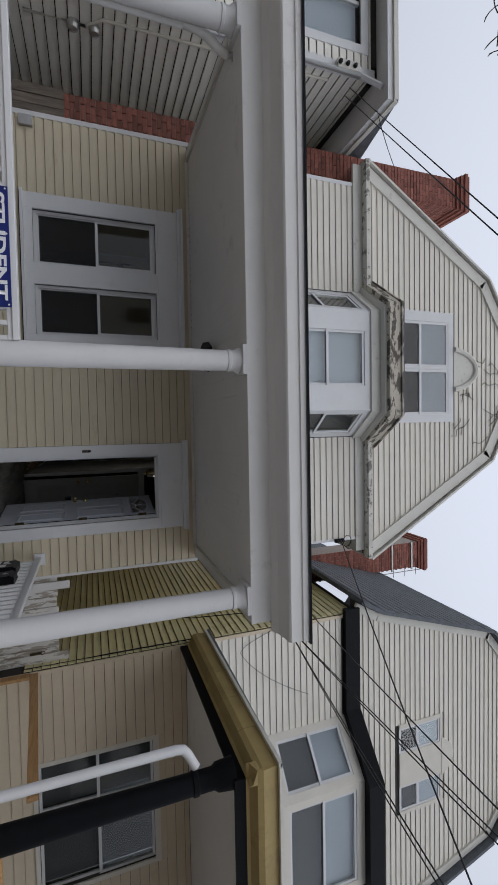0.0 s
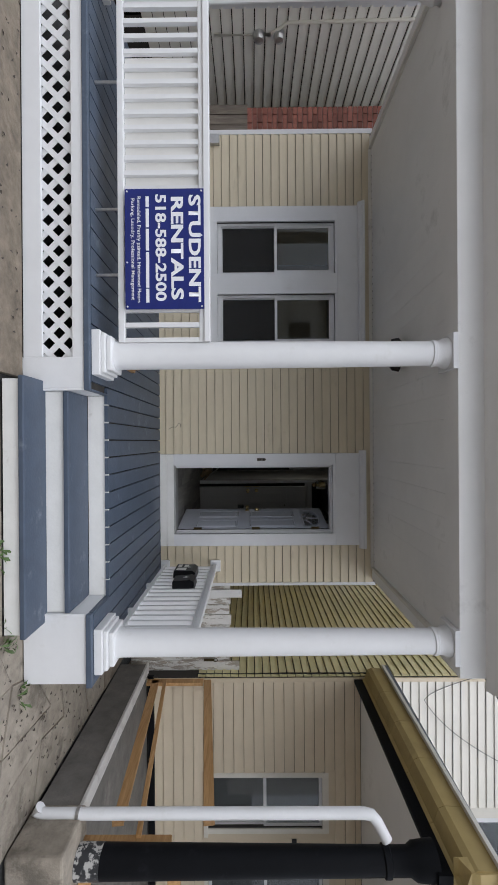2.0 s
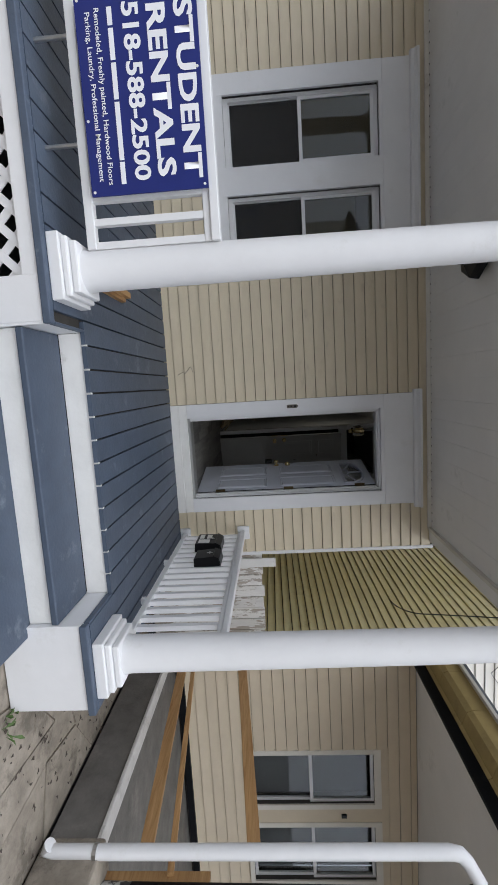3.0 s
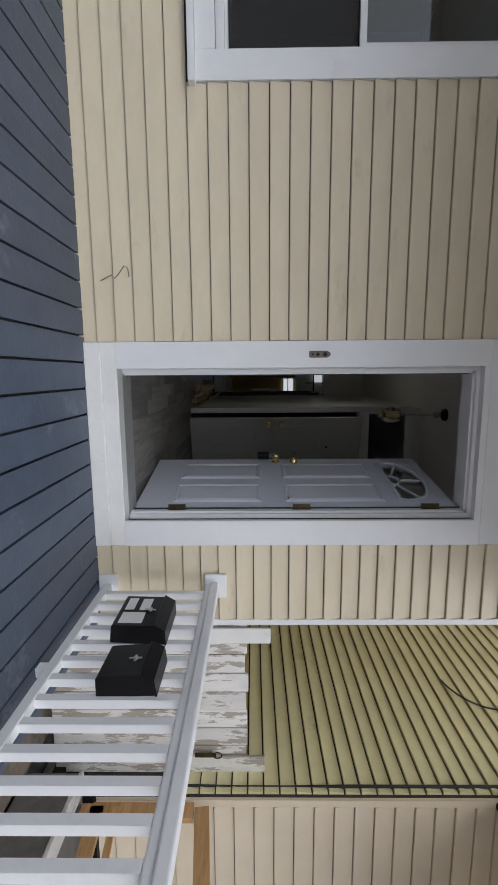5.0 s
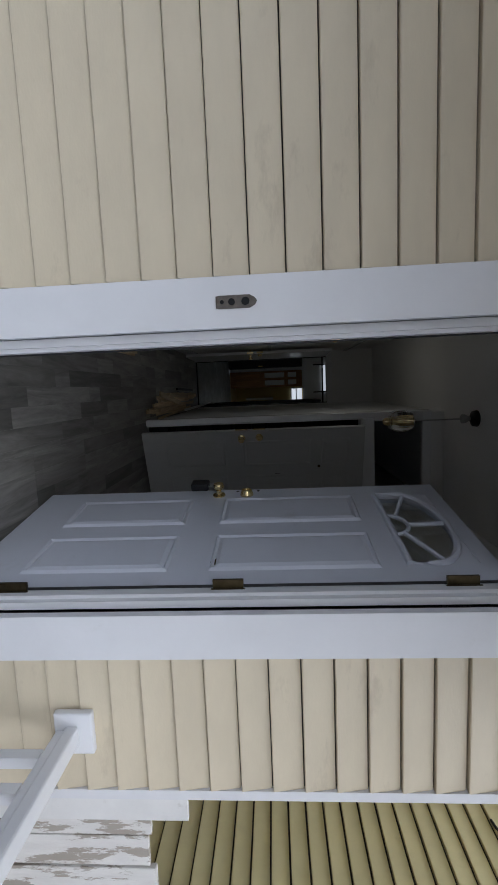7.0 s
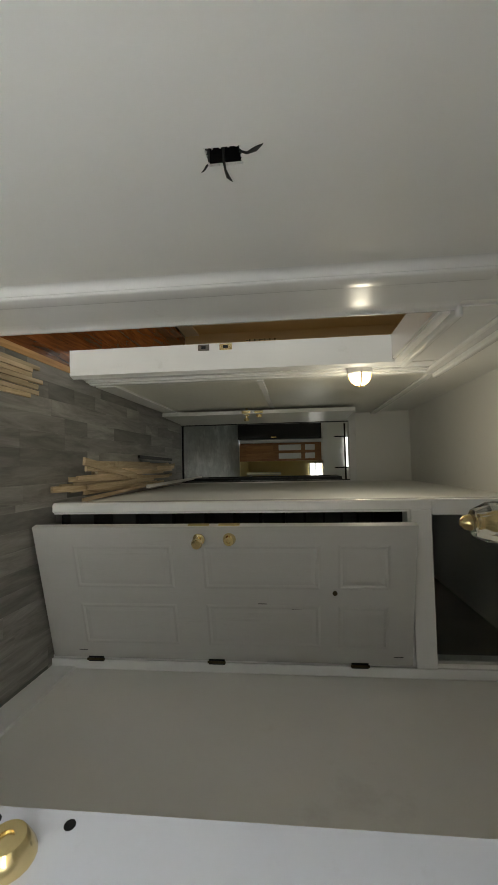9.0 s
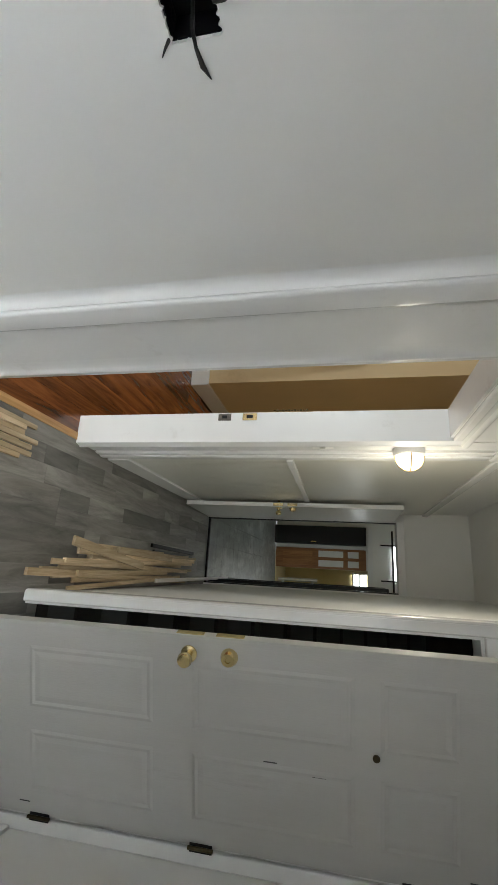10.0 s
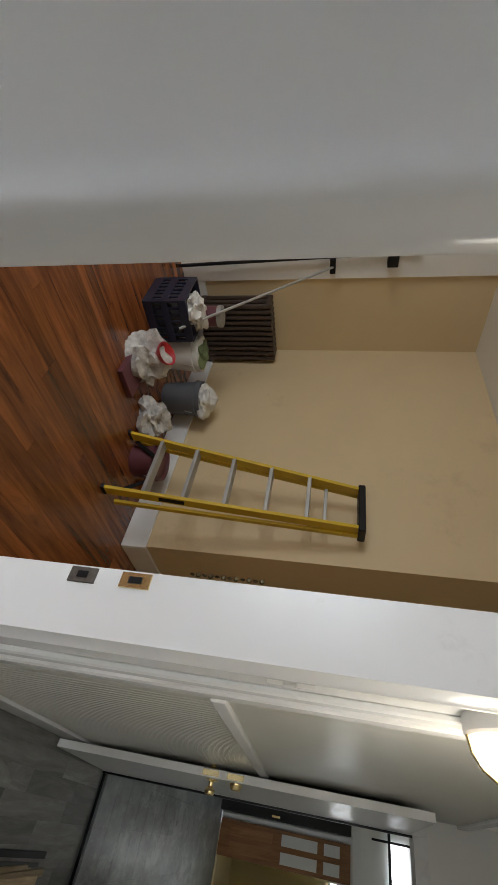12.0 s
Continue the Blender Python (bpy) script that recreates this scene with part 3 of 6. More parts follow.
setting("cheek_wall", boxes((1.42, PORCH_R - 0.01, PF + 0.0, PF + 0.03, G, 0.415), (1.405, 1.42, PF - 0.003, 4.06, G, 0.415), (-0.25, -0.235, PF - 0.003, 4.06, G, 0.415), (PORCH_R - 0.03, PORCH_R - 0.01, PF + 0.03, F, G, 0.415), bevel=0.003), WHITE, "white painted cheek boards beside the porch steps", "cheek wall")

steps = thing("porch_steps", (0.57, 3.7, G), "white-riser porch steps with blue-grey painted treads", "steps")
part("tread", box(-0.232, 1.402, 3.645, 4.03, 0.240, 0.280, 0.008), BLUE, steps, "upper blue-grey tread with chipped paint")
part("tread", box(-0.31, 1.47, 3.36, 3.70, 0.060, 0.100, 0.008), BLUE, steps, "lower blue-grey tread with scuffed paint")
part("riser", box(-0.232, 1.402, 4.030, 4.05, 0.280, 0.446, 0.003), WORN, steps)
part("riser", box(-0.232, 1.402, 3.672, 3.69, 0.100, 0.240, 0.003), WORN, steps)
part("riser", box(-0.29, 1.45, 3.39, 3.41, G, 0.060, 0.003), WORN, steps)
part("end_board", box(-0.29, -0.27, 3.41, 3.64, G, 0.060), WHITE, steps)
part("end_board", box(1.43, 1.45, 3.41, 3.64, G, 0.060), WHITE, steps)


def column(x):
    c = thing("porch_column", (x, 3.83, DECK), "round white tapered porch column on a square moulded base", "column", "columns of the porch")
    part("plinth", boxes((x - 0.168, x + 0.168, 3.662, 3.998, 0.447, 0.510), bevel=0.006), WHITE, c)
    part("base", boxes((x - 0.150, x + 0.150, 3.68, 3.98, 0.510, 0.545), (x - 0.130, x + 0.130, 3.70, 3.96, 0.545, 0.585), bevel=0.010), WHITE, c)
    part("shaft", ring([(0.114, 0.585), (0.106, 0.62), (0.104, 1.2), (0.100, 2.2), (0.095, 2.98), (0.095, 3.0), (0.104, 3.005), (0.104, 3.03), (0.099, 3.035), (0.100, 3.08), (0.116, 3.10), (0.120, 3.125)], (x, 3.83, 0), "z", 40), WHITE, c, smooth=True)
    part("capital", boxes((x - 0.135, x + 0.135, 3.695, 3.965, 3.125, 3.165), bevel=0.004), WHITE, c)
    return c


for cx in (-3.57, -0.52, 1.700):
    column(cx)

# porch ceiling, beam, cornice and roof
porch_boards = bmesh.new()
x = -3.62
while x < 1.79:
    add_box(porch_boards, x, min(x + 0.1985, 1.80), 3.95, F, 3.185, 3.20)
    x += 0.2
add_box(porch_boards, -3.62, 1.80, 3.95, F, 3.2, 3.215)
setting("ceiling_porch", porch_boards, CEIL, "smooth light grey boarded porch ceiling with faint seams", "ceiling")
tp = setting("trim_porch", boxes((-3.6, 1.78, F - 0.03, F - 0.002, 3.145, 3.184), (1.765, 1.80, 3.96, F - 0.03, 3.15, 3.184), (-3.62, -3.59, 3.96, F - 0.03, 3.15, 3.184)), TRIM, "narrow moulding round the porch ceiling", "trim")
vents = bmesh.new()
for k in range(58):
    add_box(vents, -3.50 + k * 0.091, -3.488 + k * 0.091, F - 0.05, F - 0.042, 3.181, 3.1845)
tagged(part("vent_holes", vents, DARK, tp, "row of small dark vent holes"), kind="stuff")
setting("porch_beam", boxes((-3.75, 1.93, 3.71, 3.95, 3.165, 3.40), (1.80, 1.93, 3.95, F, 3.165, 3.40), (-3.75, -3.62, 3.95, F, 3.165, 3.40), bevel=0.006), CEIL, "boxed grey-white beam on the porch columns", "beam")
cor = prism([(3.71, 3.36), (3.68, 3.37), (3.62, 3.40), (3.50, 3.42), (3.44, 3.425), (3.425, 3.44), (3.42, 3.545), (3.405, 3.55), (3.40, 3.60), (3.71, 3.60)], "x", -3.98, 2.02)
setting("porch_cornice", cor, CEIL, "weathered white porch cornice and gutter board", "cornice")
setting("porch_roof", prism([(3.385, 3.60), (3.385, 3.622), (F, 4.28), (F, 3.60)], "x", -4.0, 2.04), SHINGLE, "low dark felt porch roof with a ragged edge", "roof")
setting("drip_edge", boxes((-4.0, 2.04, 3.378, 3.386, 3.604, 3.622)), BLACKP, "thin black drip edge on the porch roof", "trim")

# ---------------------------------------------------------------- upper storey
def gable_edge(pts_l, pts_r):
    def at(z, pts):
        for (xa, za), (xb, zb) in zip(pts, pts[1:]):
            if za <= z <= zb:
                return xa + (xb - xa) * (z - za) / (zb - za)
        return pts[-1][0]
    return lambda z: (at(z, pts_l), at(z, pts_r))


UP = 6.09
up = setting("wall_front_upper", wall_x(-3.76, 1.97, UP, UP + 0.16, 3.5, 6.09), FELT, "pale vinyl-clad upper front wall of the house", "wall")
siding(up, PALE, UP - 0.001, -3.70, 1.93, 4.25, 5.84, 0.107, holes=[(-2.03, 0.29, 3.5, 5.98)])
part("corner_board", boxes((1.93, 1.97, UP - 0.02, UP, 4.2, 5.845), (-3.76, -3.70, UP - 0.02, UP, 4.2, 5.845)), WHITE, up)
part("cornice", boxes((-4.05, -2.03, UP - 0.035, UP, 5.845, 6.01), (0.29, 2.16, UP - 0.035, UP, 5.845, 6.01)), TRIM, up, "weathered frieze board")
part("eave_board", prism([(UP - 0.16, 6.01), (UP - 0.16, 6.075), (UP, 6.095), (UP, 6.01)], "x", -4.10, 2.28), ROT, up, "rotten peeling eave board")
GL = [(-4.08, 6.095), (-2.46, 8.63), (-0.85, 9.62)]
GR = [(2.28, 6.095), (0.76, 8.73), (-0.85, 9.62)]
gab = setting("gable", prism([*GL, *GR[1::-1]], "y", UP, UP + 0.16), FELT, "pale vinyl-clad gambrel gable", "gable")
siding(gab, PALE, UP - 0.001, -4, 2, 6.10, 9.5, 0.107, holes=[(-1.835, 0.078, 6.6, 7.89)], edge=gable_edge([(x + 0.15, z) for x, z in GL], [(x - 0.15, z) for x, z in GR]))


def rake(points, y0, y1, width, name, material, parent, side):
    bm = bmesh.new()
    for (xa, za), (xb, zb) in zip(points, points[1:]):
        d = Vector((xb - xa, zb - za)).normalized()
        nrm = Vector((d.y, -d.x)) * side
        add_prism(bm, [(xa, za), (xb, zb), (xb + nrm.x * width, zb + nrm.y * width), (xa + nrm.x * width, za + nrm.y * width)], "y", y0, y1)
    return part(name, bm, material, parent)


rake(GL, UP - 0.05, UP, 0.18, "rake_board", TRIM, gab, 1)
rake(GR, UP - 0.05, UP, 0.18, "rake_board", TRIM, gab, -1)
rake([(x - 0.02, z + 0.02) for x, z in GL], UP - 0.10, UP + 6, 0.035, "roof_edge", TRIM, gab, -1)
rake([(x + 0.02, z + 0.02) for x, z in GR], UP - 0.10, UP + 6, 0.035, "roof_edge", TRIM, gab, 1)

# bay window of the upper storey
bay = setting("window_2", prism([(-2.02, UP), (-1.60, 5.56), (-0.12, 5.56), (0.28, UP)], "z", 3.75, 4.40), WHITE, "white angled bay window with weathered cornice", "bay window")


def bay_side(xa, ya, xb, yb, z0, z1, edge_a, edge_b):
    """One face of the bay: posts, head and two sashes between two plan points."""
    L = math.hypot(xb - xa, yb - ya)
    m = Matrix.Translation((xa, ya, 0)) @ Matrix.Rotation(math.atan2(yb - ya, xb - xa), 4, "Z")
    bm = boxes((0, edge_a, 0, 0.07, z0, z1), (L - edge_b, L, 0, 0.07, z0, z1), (edge_a, L - edge_b, 0, 0.07, z1 - 0.1, z1), (edge_a, L - edge_b, 0, 0.07, z0, z0 + 0.05))
    bmesh.ops.transform(bm, matrix=m, verts=bm.verts)
    part("post", bm, WHITE, bay)
    a, b, lo, hi = edge_a, L - edge_b, z0 + 0.05, z1 - 0.1
    mid = (lo + hi) / 2
    for q0, q1, d in ((lo, mid + 0.02, 0.03), (mid - 0.02, hi, 0.015)):
        bm = boxes((a, a + 0.035, d, d + 0.03, q0, q1), (b - 0.035, b, d, d + 0.03, q0, q1), (a + 0.035, b - 0.035, d, d + 0.03, q1 - 0.04, q1), (a + 0.035, b - 0.035, d, d + 0.03, q0, q0 + 0.04))
        bmesh.ops.transform(bm, matrix=m, verts=bm.verts)
        s = part("sash", bm, WHITE, bay)
        bm = box(a + 0.035, b - 0.035, d + 0.012, d + 0.016, q0 + 0.04, q1 - 0.04)
        bmesh.ops.transform(bm, matrix=m, verts=bm.verts)
        part("pane", bm, GLASS, s).visible_shadow = False
    bm = box(a, b, 0.10, 0.105, lo, hi)
    bmesh.ops.transform(bm, matrix=m, verts=bm.verts)
    # narrow faces get a dark sheet for the unlit room, not a blind
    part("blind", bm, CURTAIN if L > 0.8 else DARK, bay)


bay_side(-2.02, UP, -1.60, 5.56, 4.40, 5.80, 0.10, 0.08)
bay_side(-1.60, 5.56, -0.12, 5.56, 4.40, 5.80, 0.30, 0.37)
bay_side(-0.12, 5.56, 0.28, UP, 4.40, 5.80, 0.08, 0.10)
part("frieze", prism([(-2.06, UP), (-1.62, 5.53), (-0.10, 5.53), (0.33, UP)], "z", 5.80, 5.96), TRIM, bay)
part("soffit", prism([(-2.15, UP), (-1.67, 5.43), (-0.07, 5.43), (0.41, UP)], "z", 5.96, 6.00), TRIM, bay)
part("cornice", prism([(-2.24, UP), (-1.71, 5.36), (-0.04, 5.36), (0.49, UP)], "z", 6.00, 6.20), ROTTEN, bay, "rotten peeling cornice")
part("cornice_lip", prism([(-2.26, UP), (-1.72, 5.335), (-0.03, 5.335), (0.51, UP)], "z", 6.20, 6.23), ROTTEN, bay)
part("bay_roof", prism([(5.34, 6.23), (5.34, 6.25), (UP, 6.50), (UP, 6.23)], "x", -1.70, -0.05), SHINGLE, bay)

# attic windows with a carved shell over them
att = setting("window_3", boxes((-1.835, -1.66, UP - 0.03, UP, 6.62, 7.89), (-0.06, 0.078, UP - 0.03, UP, 6.62, 7.89), (-1.66, -0.06, UP - 0.03, UP, 7.77, 7.89), (-0.88, -0.84, UP - 0.03, UP, 6.62, 7.77), bevel=0.004), WHITE, "pair of white attic sash windows", "window")
for a, b in ((-1.66, -0.88), (-0.84, -0.06)):
    for q0, q1, d in ((6.66, 7.19, 0.004), (7.15, 7.77, 0.0)):
        s = part("sash", boxes((a, a + 0.045, UP - 0.022 + d, UP - 0.002, q0, q1), (b - 0.045, b, UP - 0.022 + d, UP - 0.002, q0, q1), (a + 0.045, b - 0.045, UP - 0.022 + d, UP - 0.002, q1 - 0.045, q1), (a + 0.045, b - 0.045, UP - 0.022 + d, UP - 0.002, q0, q0 + 0.045)), WHITE, att)
        part("pane", box(a + 0.045, b - 0.045, UP - 0.014 + d, UP - 0.010 + d, q0 + 0.045, q1 - 0.045), GLASS, s).visible_shadow = False
    part("blind", box(a + 0.045, b - 0.045, UP - 0.006, UP - 0.002, 7.19, 7.72), SHEER, att)
    # dark sheet in place of the unlit attic behind the lower sash
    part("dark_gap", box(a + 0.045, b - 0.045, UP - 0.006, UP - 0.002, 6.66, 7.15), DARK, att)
shell = bmesh.new()
arch = [(-0.85 + 0.35 * math.cos(math.pi * i / 12), 7.89 + 0.50 * math.sin(math.pi * i / 12) ** 1.25) for i in range(13)]
add_prism(shell, arch, "y", UP - 0.04, UP - 0.015)
part("shell_ornament", shell, TRIM, att, "carved shell ornament")
part("shell_rim", tube([(u, UP - 0.045, v) for u, v in arch], 0.050, 8), TRIM, att, "", True)

# ---------------------------------------------------------------- inside: hall, corridor, rooms
HX0, HX1, HY1, CX1, EY, HZ = 0.07, 1.86, 8.91, 0.91, 11.83, 3.42
setting("floor_hall", boxes((HX0, HX1, F + 0.16, HY1 + 0.1, 0.50, FL - 0.006), (HX0, CX1 + 0.15, HY1 + 0.1, EY, 0.50, FL - 0.006)), PLANK, "grey wood-look vinyl plank floor of the hall", "floor")
setting("floor_room", box(-3.7, HX0, F + 0.16, 12.2, 0.50, FL - 0.013), ORANGE, "varnished orange fir strip floor of the front room", "floor")
setting("ceiling_hall", boxes((-3.7, HX1, F + 0.16, 12.2, HZ, HZ + 0.1)), HALLW, "plain white hall ceiling", "ceiling")
setting("wall_hall_front", boxes((0.08, 0.44, F + 0.16, F + 0.19, FL, HZ), (1.345, HX1, F + 0.16, F + 0.19, FL, HZ), (0.44, 1.345, F + 0.16, F + 0.19, 2.68, HZ), (-3.7, -0.07, F + 0.16, F + 0.17, FL, 1.20), (-3.7, -0.07, F + 0.16, F + 0.17, 2.71, HZ)), HALLW, "pale inner face of the front wall", "wall")
ROOM_HOLE = (8.237, 9.103, FL, 2.66)
wl_ = setting("wall_hall_west", wall_y(F + 0.19, EY, -0.06, HX0, FL, HZ, [ROOM_HOLE, (7.234, 7.286, 1.902, 1.974)]), HALLW, "glossy off-white hall wall with a ragged wire hole", "wall")
setting("wall_room_east", wall_y(F + 0.19, 12.2, -0.075, -0.061, FL, HZ, [(8.237, 9.103, FL, 2.66)]), TAN, "tan painted room side of the hall wall", "wall")
setting("wall_hall_east", boxes((HX1 - 0.02, HX1, F + 0.19, HY1, FL, HZ)), HALLW, "plain off-white hall wall", "wall")
setting("baseboard_hall", boxes((HX1 - 0.035, HX1 - 0.02, F + 0.19, HY1, FL, FL + 0.14), (HX0, HX0 + 0.015, F + 0.19, 7.80, FL, FL + 0.14)), GLOSS, "white baseboards of the hall", "baseboard")
GREY_HOLES = [(0.945, 1.785, FL, 2.67), (0.975, 1.765, 2.78, 3.22)]
setting("wall_hall_north", wall_x(CX1, HX1, HY1, HY1 + 0.12, FL, HZ, GREY_HOLES), HALLW, "white hall wall with a grey door and a transom", "wall")
setting("wall_corridor_east", box(CX1, CX1 + 0.034, HY1 + 0.12, EY, FL, HZ), HALLW, "shiny off-white corridor wall", "wall")
setting("wall_corridor_end", wall_x(-0.06, 1.2, EY, EY + 0.12, FL, HZ, [(0.17, 0.895, FL, 2.70)]), HALLW, "white corridor end wall with a doorway", "wall")
# closet behind the grey door; near-black walls in place of shade
setting("wall_closet", boxes((CX1 + 0.034, 1.9, 11.75, 11.8, FL, HZ), (1.86, 1.9, HY1 + 0.12, 11.75, FL, HZ), (CX1 + 0.034, CX1 + 0.04, HY1 + 0.12, 11.75, FL, HZ), (CX1 + 0.034, 1.9, HY1 + 0.1, 11.8, 0.5, FL)), DARKCAV, "stair cupboard walls coloured dark for the shade inside", "wall")

stair = thing("staircase", (1.4, 9.2, FL), "enclosed staircase behind the grey door, darkened for its shade", "stairs")
# treads darker than risers: the faint light on the risers is painted in
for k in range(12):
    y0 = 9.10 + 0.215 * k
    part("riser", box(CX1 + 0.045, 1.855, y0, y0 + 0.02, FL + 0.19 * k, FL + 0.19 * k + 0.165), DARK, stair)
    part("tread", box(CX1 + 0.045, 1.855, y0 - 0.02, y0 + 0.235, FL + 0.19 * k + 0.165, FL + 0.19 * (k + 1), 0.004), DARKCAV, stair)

# trims of the opening to the front room
tr = setting("door_2", boxes((HX0, HX0 + 0.026, 9.29, 9.345, FL, 2.92), (HX0, HX0 + 0.034, 9.345, 9.40, FL, 2.92), (HX0, HX0 + 0.024, 9.40, 9.46, FL, 2.92), (HX0, HX0 + 0.030, 7.80, 9.46, 2.92, 2.99), bevel=0.014), GLOSS, "glossy white cased opening to the front room", "door frame")
for prof in ([(7.770, 0.0), (7.782, 0.0012), (7.794, 0.006), (7.803, 0.014), (7.808, 0.022), (7.811, 0.0225), (7.8125, 0.019), (7.814, 0.0225), (7.818, 0.027), (7.830, 0.029), (7.892, 0.030), (7.900, 0.028), (7.905, 0.022), (7.907, 0.0)], [(8.120, 0.0), (8.120, 0.0096), (8.150, 0.0108), (8.178, 0.0125), (8.190, 0.016), (8.197, 0.0205), (8.203, 0.0222), (8.210, 0.0212), (8.218, 0.0180), (8.234, 0.0155), (8.245, 0.011), (8.25, 0.006), (8.25, 0.0)], [(9.09, 0.0), (9.09, 0.018), (9.122, 0.026), (9.130, 0.033), (9.139, 0.033), (9.146, 0.025), (9.15, 0.0)]):
    part("casing_bead", prism([(HX0 + q, p) for p, q in prof], "z", FL, 2.705), GLOSS, tr, "", True)
part("casing_bead", boxes((HX0, HX0 + 0.022, 8.25, 9.09, 2.66, 2.705), bevel=0.009), GLOSS, tr)
part("casing_flat", boxes((HX0, HX0 + 0.010, 7.905, 8.135, FL, 2.92), (HX0, HX0 + 0.010, 9.15, 9.29, FL, 2.92), (HX0, HX0 + 0.010, 8.205, 9.13, 2.705, 2.92)), GLOSS, tr)
part("jamb", boxes((-0.078, HX0, 8.237, 8.25, FL, 2.66), (-0.078, HX0, 9.09, 9.103, FL, 2.66), (-0.078, HX0, 8.25, 9.09, 2.648, 2.66)), GLOSS, tr)
part("head_moulding", boxes((HX0, HX0 + 0.055, 7.80, 9.48, 2.99, 3.03), (HX0, HX0 + 0.05, 8.20, 9.14, 2.705, 2.735), bevel=0.012), GLOSS, tr)
part("threshold", box(0.028, HX0, 8.25, 9.09, FL - 0.006, FL + 0.004, 0.001), RAWWOOD, tr, "pale wooden threshold strip")
for z0, z1, mm in ((1.468, 1.540, RUSTY), (1.605, 1.683, BRASS)):
    s = part("strike_plate", boxes((-0.073, -0.034, 9.086, 9.091, z0, z1), bevel=0.001), mm, tr)
    part("latch_hole", box(-0.062, -0.045, 9.084, 9.087, z0 + 0.022, z1 - 0.022), BLACKMETAL, s)
chain = bmesh.new()
for i in range(12):
    add_ring(chain, [(0.004, -0.002), (0.007, 0), (0.004, 0.002)], (-0.085, 9.085, 1.78 + i * 0.0155), "y" if i % 2 else "x", 8)
part("door_chain", chain, DARKBRASS, tr, "tarnished security chain")
# corridor panelling
pn = setting("panelling", boxes((HX0, HX0 + 0.012, 9.46, 11.80, FL, 3.0)), PANELP, "off-white beadboard panelling with battens", "panelling")
beads = bmesh.new()
yb = 9.56
while yb < 11.75:
    add_box(beads, HX0 + 0.012, HX0 + 0.0130, yb, yb + 0.028, FL + 0.16, 1.80)
    yb += 0.034
part("beadboard", beads, PANELP, pn)
part("batten", boxes((HX0 + 0.012, HX0 + 0.03, 9.46, 11.80, 1.80, 1.845), (HX0 + 0.012, HX0 + 0.03, 9.46, 11.80, FL, FL + 0.15), (HX0 + 0.012, HX0 + 0.03, 9.46, 11.80, 2.96, 3.02), bevel=0.005), GLOSS, pn)
# casing and hardware of the grey door
gc = setting("door_3", boxes((CX1 - 0.012, 0.945, HY1 - 0.022, HY1, FL, 2.78), (1.785, 1.838, HY1 - 0.022, HY1, FL, 3.3), (0.945, 1.785, HY1 - 0.022, HY1, 2.67, 2.78), (CX1 - 0.012, 0.975, HY1 - 0.022, HY1, 2.78, 3.22), (CX1 - 0.012, 1.785, HY1 - 0.022, HY1, 3.22, 3.3), bevel=0.005), GLOSS, "white casing with a dark glazed transom", "door frame")
part("corner_trim", boxes((CX1 - 0.022, CX1, HY1 - 0.022, HY1 + 0.09, FL, 3.3), bevel=0.01), GLOSS, gc)
part("jamb", boxes((0.945, 0.957, HY1, HY1 + 0.12, FL, 2.67), (1.773, 1.785, HY1, HY1 + 0.12, FL, 2.67), (0.957, 1.773, HY1, HY1 + 0.12, 2.658, 2.67)), GLOSS, gc)
part("transom_pane", box(0.975, 1.765, HY1 + 0.04, HY1 + 0.045, 2.78, 3.22), GLASS, gc)
# end doorway
ed = setting("door_4", boxes((0.085, 0.17, EY - 0.02, EY, FL, 2.78), (0.17, 0.905, EY - 0.02, EY, 2.70, 2.78), bevel=0.004), GLOSS, "white casing of the kitchen doorway", "door frame")
part("weather_strip", boxes((0.17, 0.895, EY + 0.03, EY + 0.06, FL, FL + 0.02), (0.17, 0.182, EY + 0.01, EY + 0.05, FL, 2.70), (0.883, 0.895, EY + 0.01, EY + 0.05, FL, 2.70)), BLACKMETAL, ed, "black weather strip and threshold")

# front room
setting("wall_room_north", boxes((-3.7, -1.07, 10.85, 12.2, FL, HZ)), TAN, "tan painted room wall with a projecting corner", "wall")
setting("wall_room_back", boxes((-1.07, -0.075, 12.1, 12.2, FL, HZ)), TAN, "tan painted wall of the recess", "wall")
setting("wall_room_west", boxes((-3.7, -3.50, F + 0.17, 10.85, FL, HZ)), TAN, "tan painted side wall of the front room", "wall")
setting("baseboard_room", boxes((-3.5, -1.05, 10.83, 10.85, FL, FL + 0.19), (-1.07, -1.05, 10.85, 12.1, FL, FL + 0.19), (-3.50, -3.48, F + 0.3, 10.83, FL, FL + 0.19), bevel=0.004), GLOSS, "tall white baseboards of the front room", "baseboard")
setting("trim_room", boxes((-3.50, -3.47, 9.50, 10.05, FL, HZ)), HALLW, "pale casing beside the radiator", "trim")

# kitchen beyond the corridor
KY = 17.5
setting("floor_kitchen", box(-2.2, 2.6, EY, KY, 0.50, FL - 0.006), MARBLE, "grey marble-look tile floor of the kitchen", "floor")
setting("ceiling_kitchen", box(-2.2, 2.6, EY + 0.12, KY, HZ + 0.2, HZ + 0.3), HALLW, "plain kitchen ceiling", "ceiling")
setting("wall_kitchen_north", wall_x(-2.2, 2.6, KY, KY + 0.12, FL, HZ + 0.2, [(0.60, 1.04, FL, 2.72)]), HALLW, "pale far kitchen wall", "wall")
setting("wall_kitchen_side", boxes((-2.3, -2.2, EY, KY, FL, HZ + 0.2), (2.6, 2.7, EY, KY, FL, HZ + 0.2), (1.2, 2.6, EY, EY + 0.12, FL, HZ + 0.2), (-2.2, -0.06, EY + 0.37, EY + 0.4, FL, HZ + 0.2)), YELLOW, "pale yellow kitchen side walls", "wall")
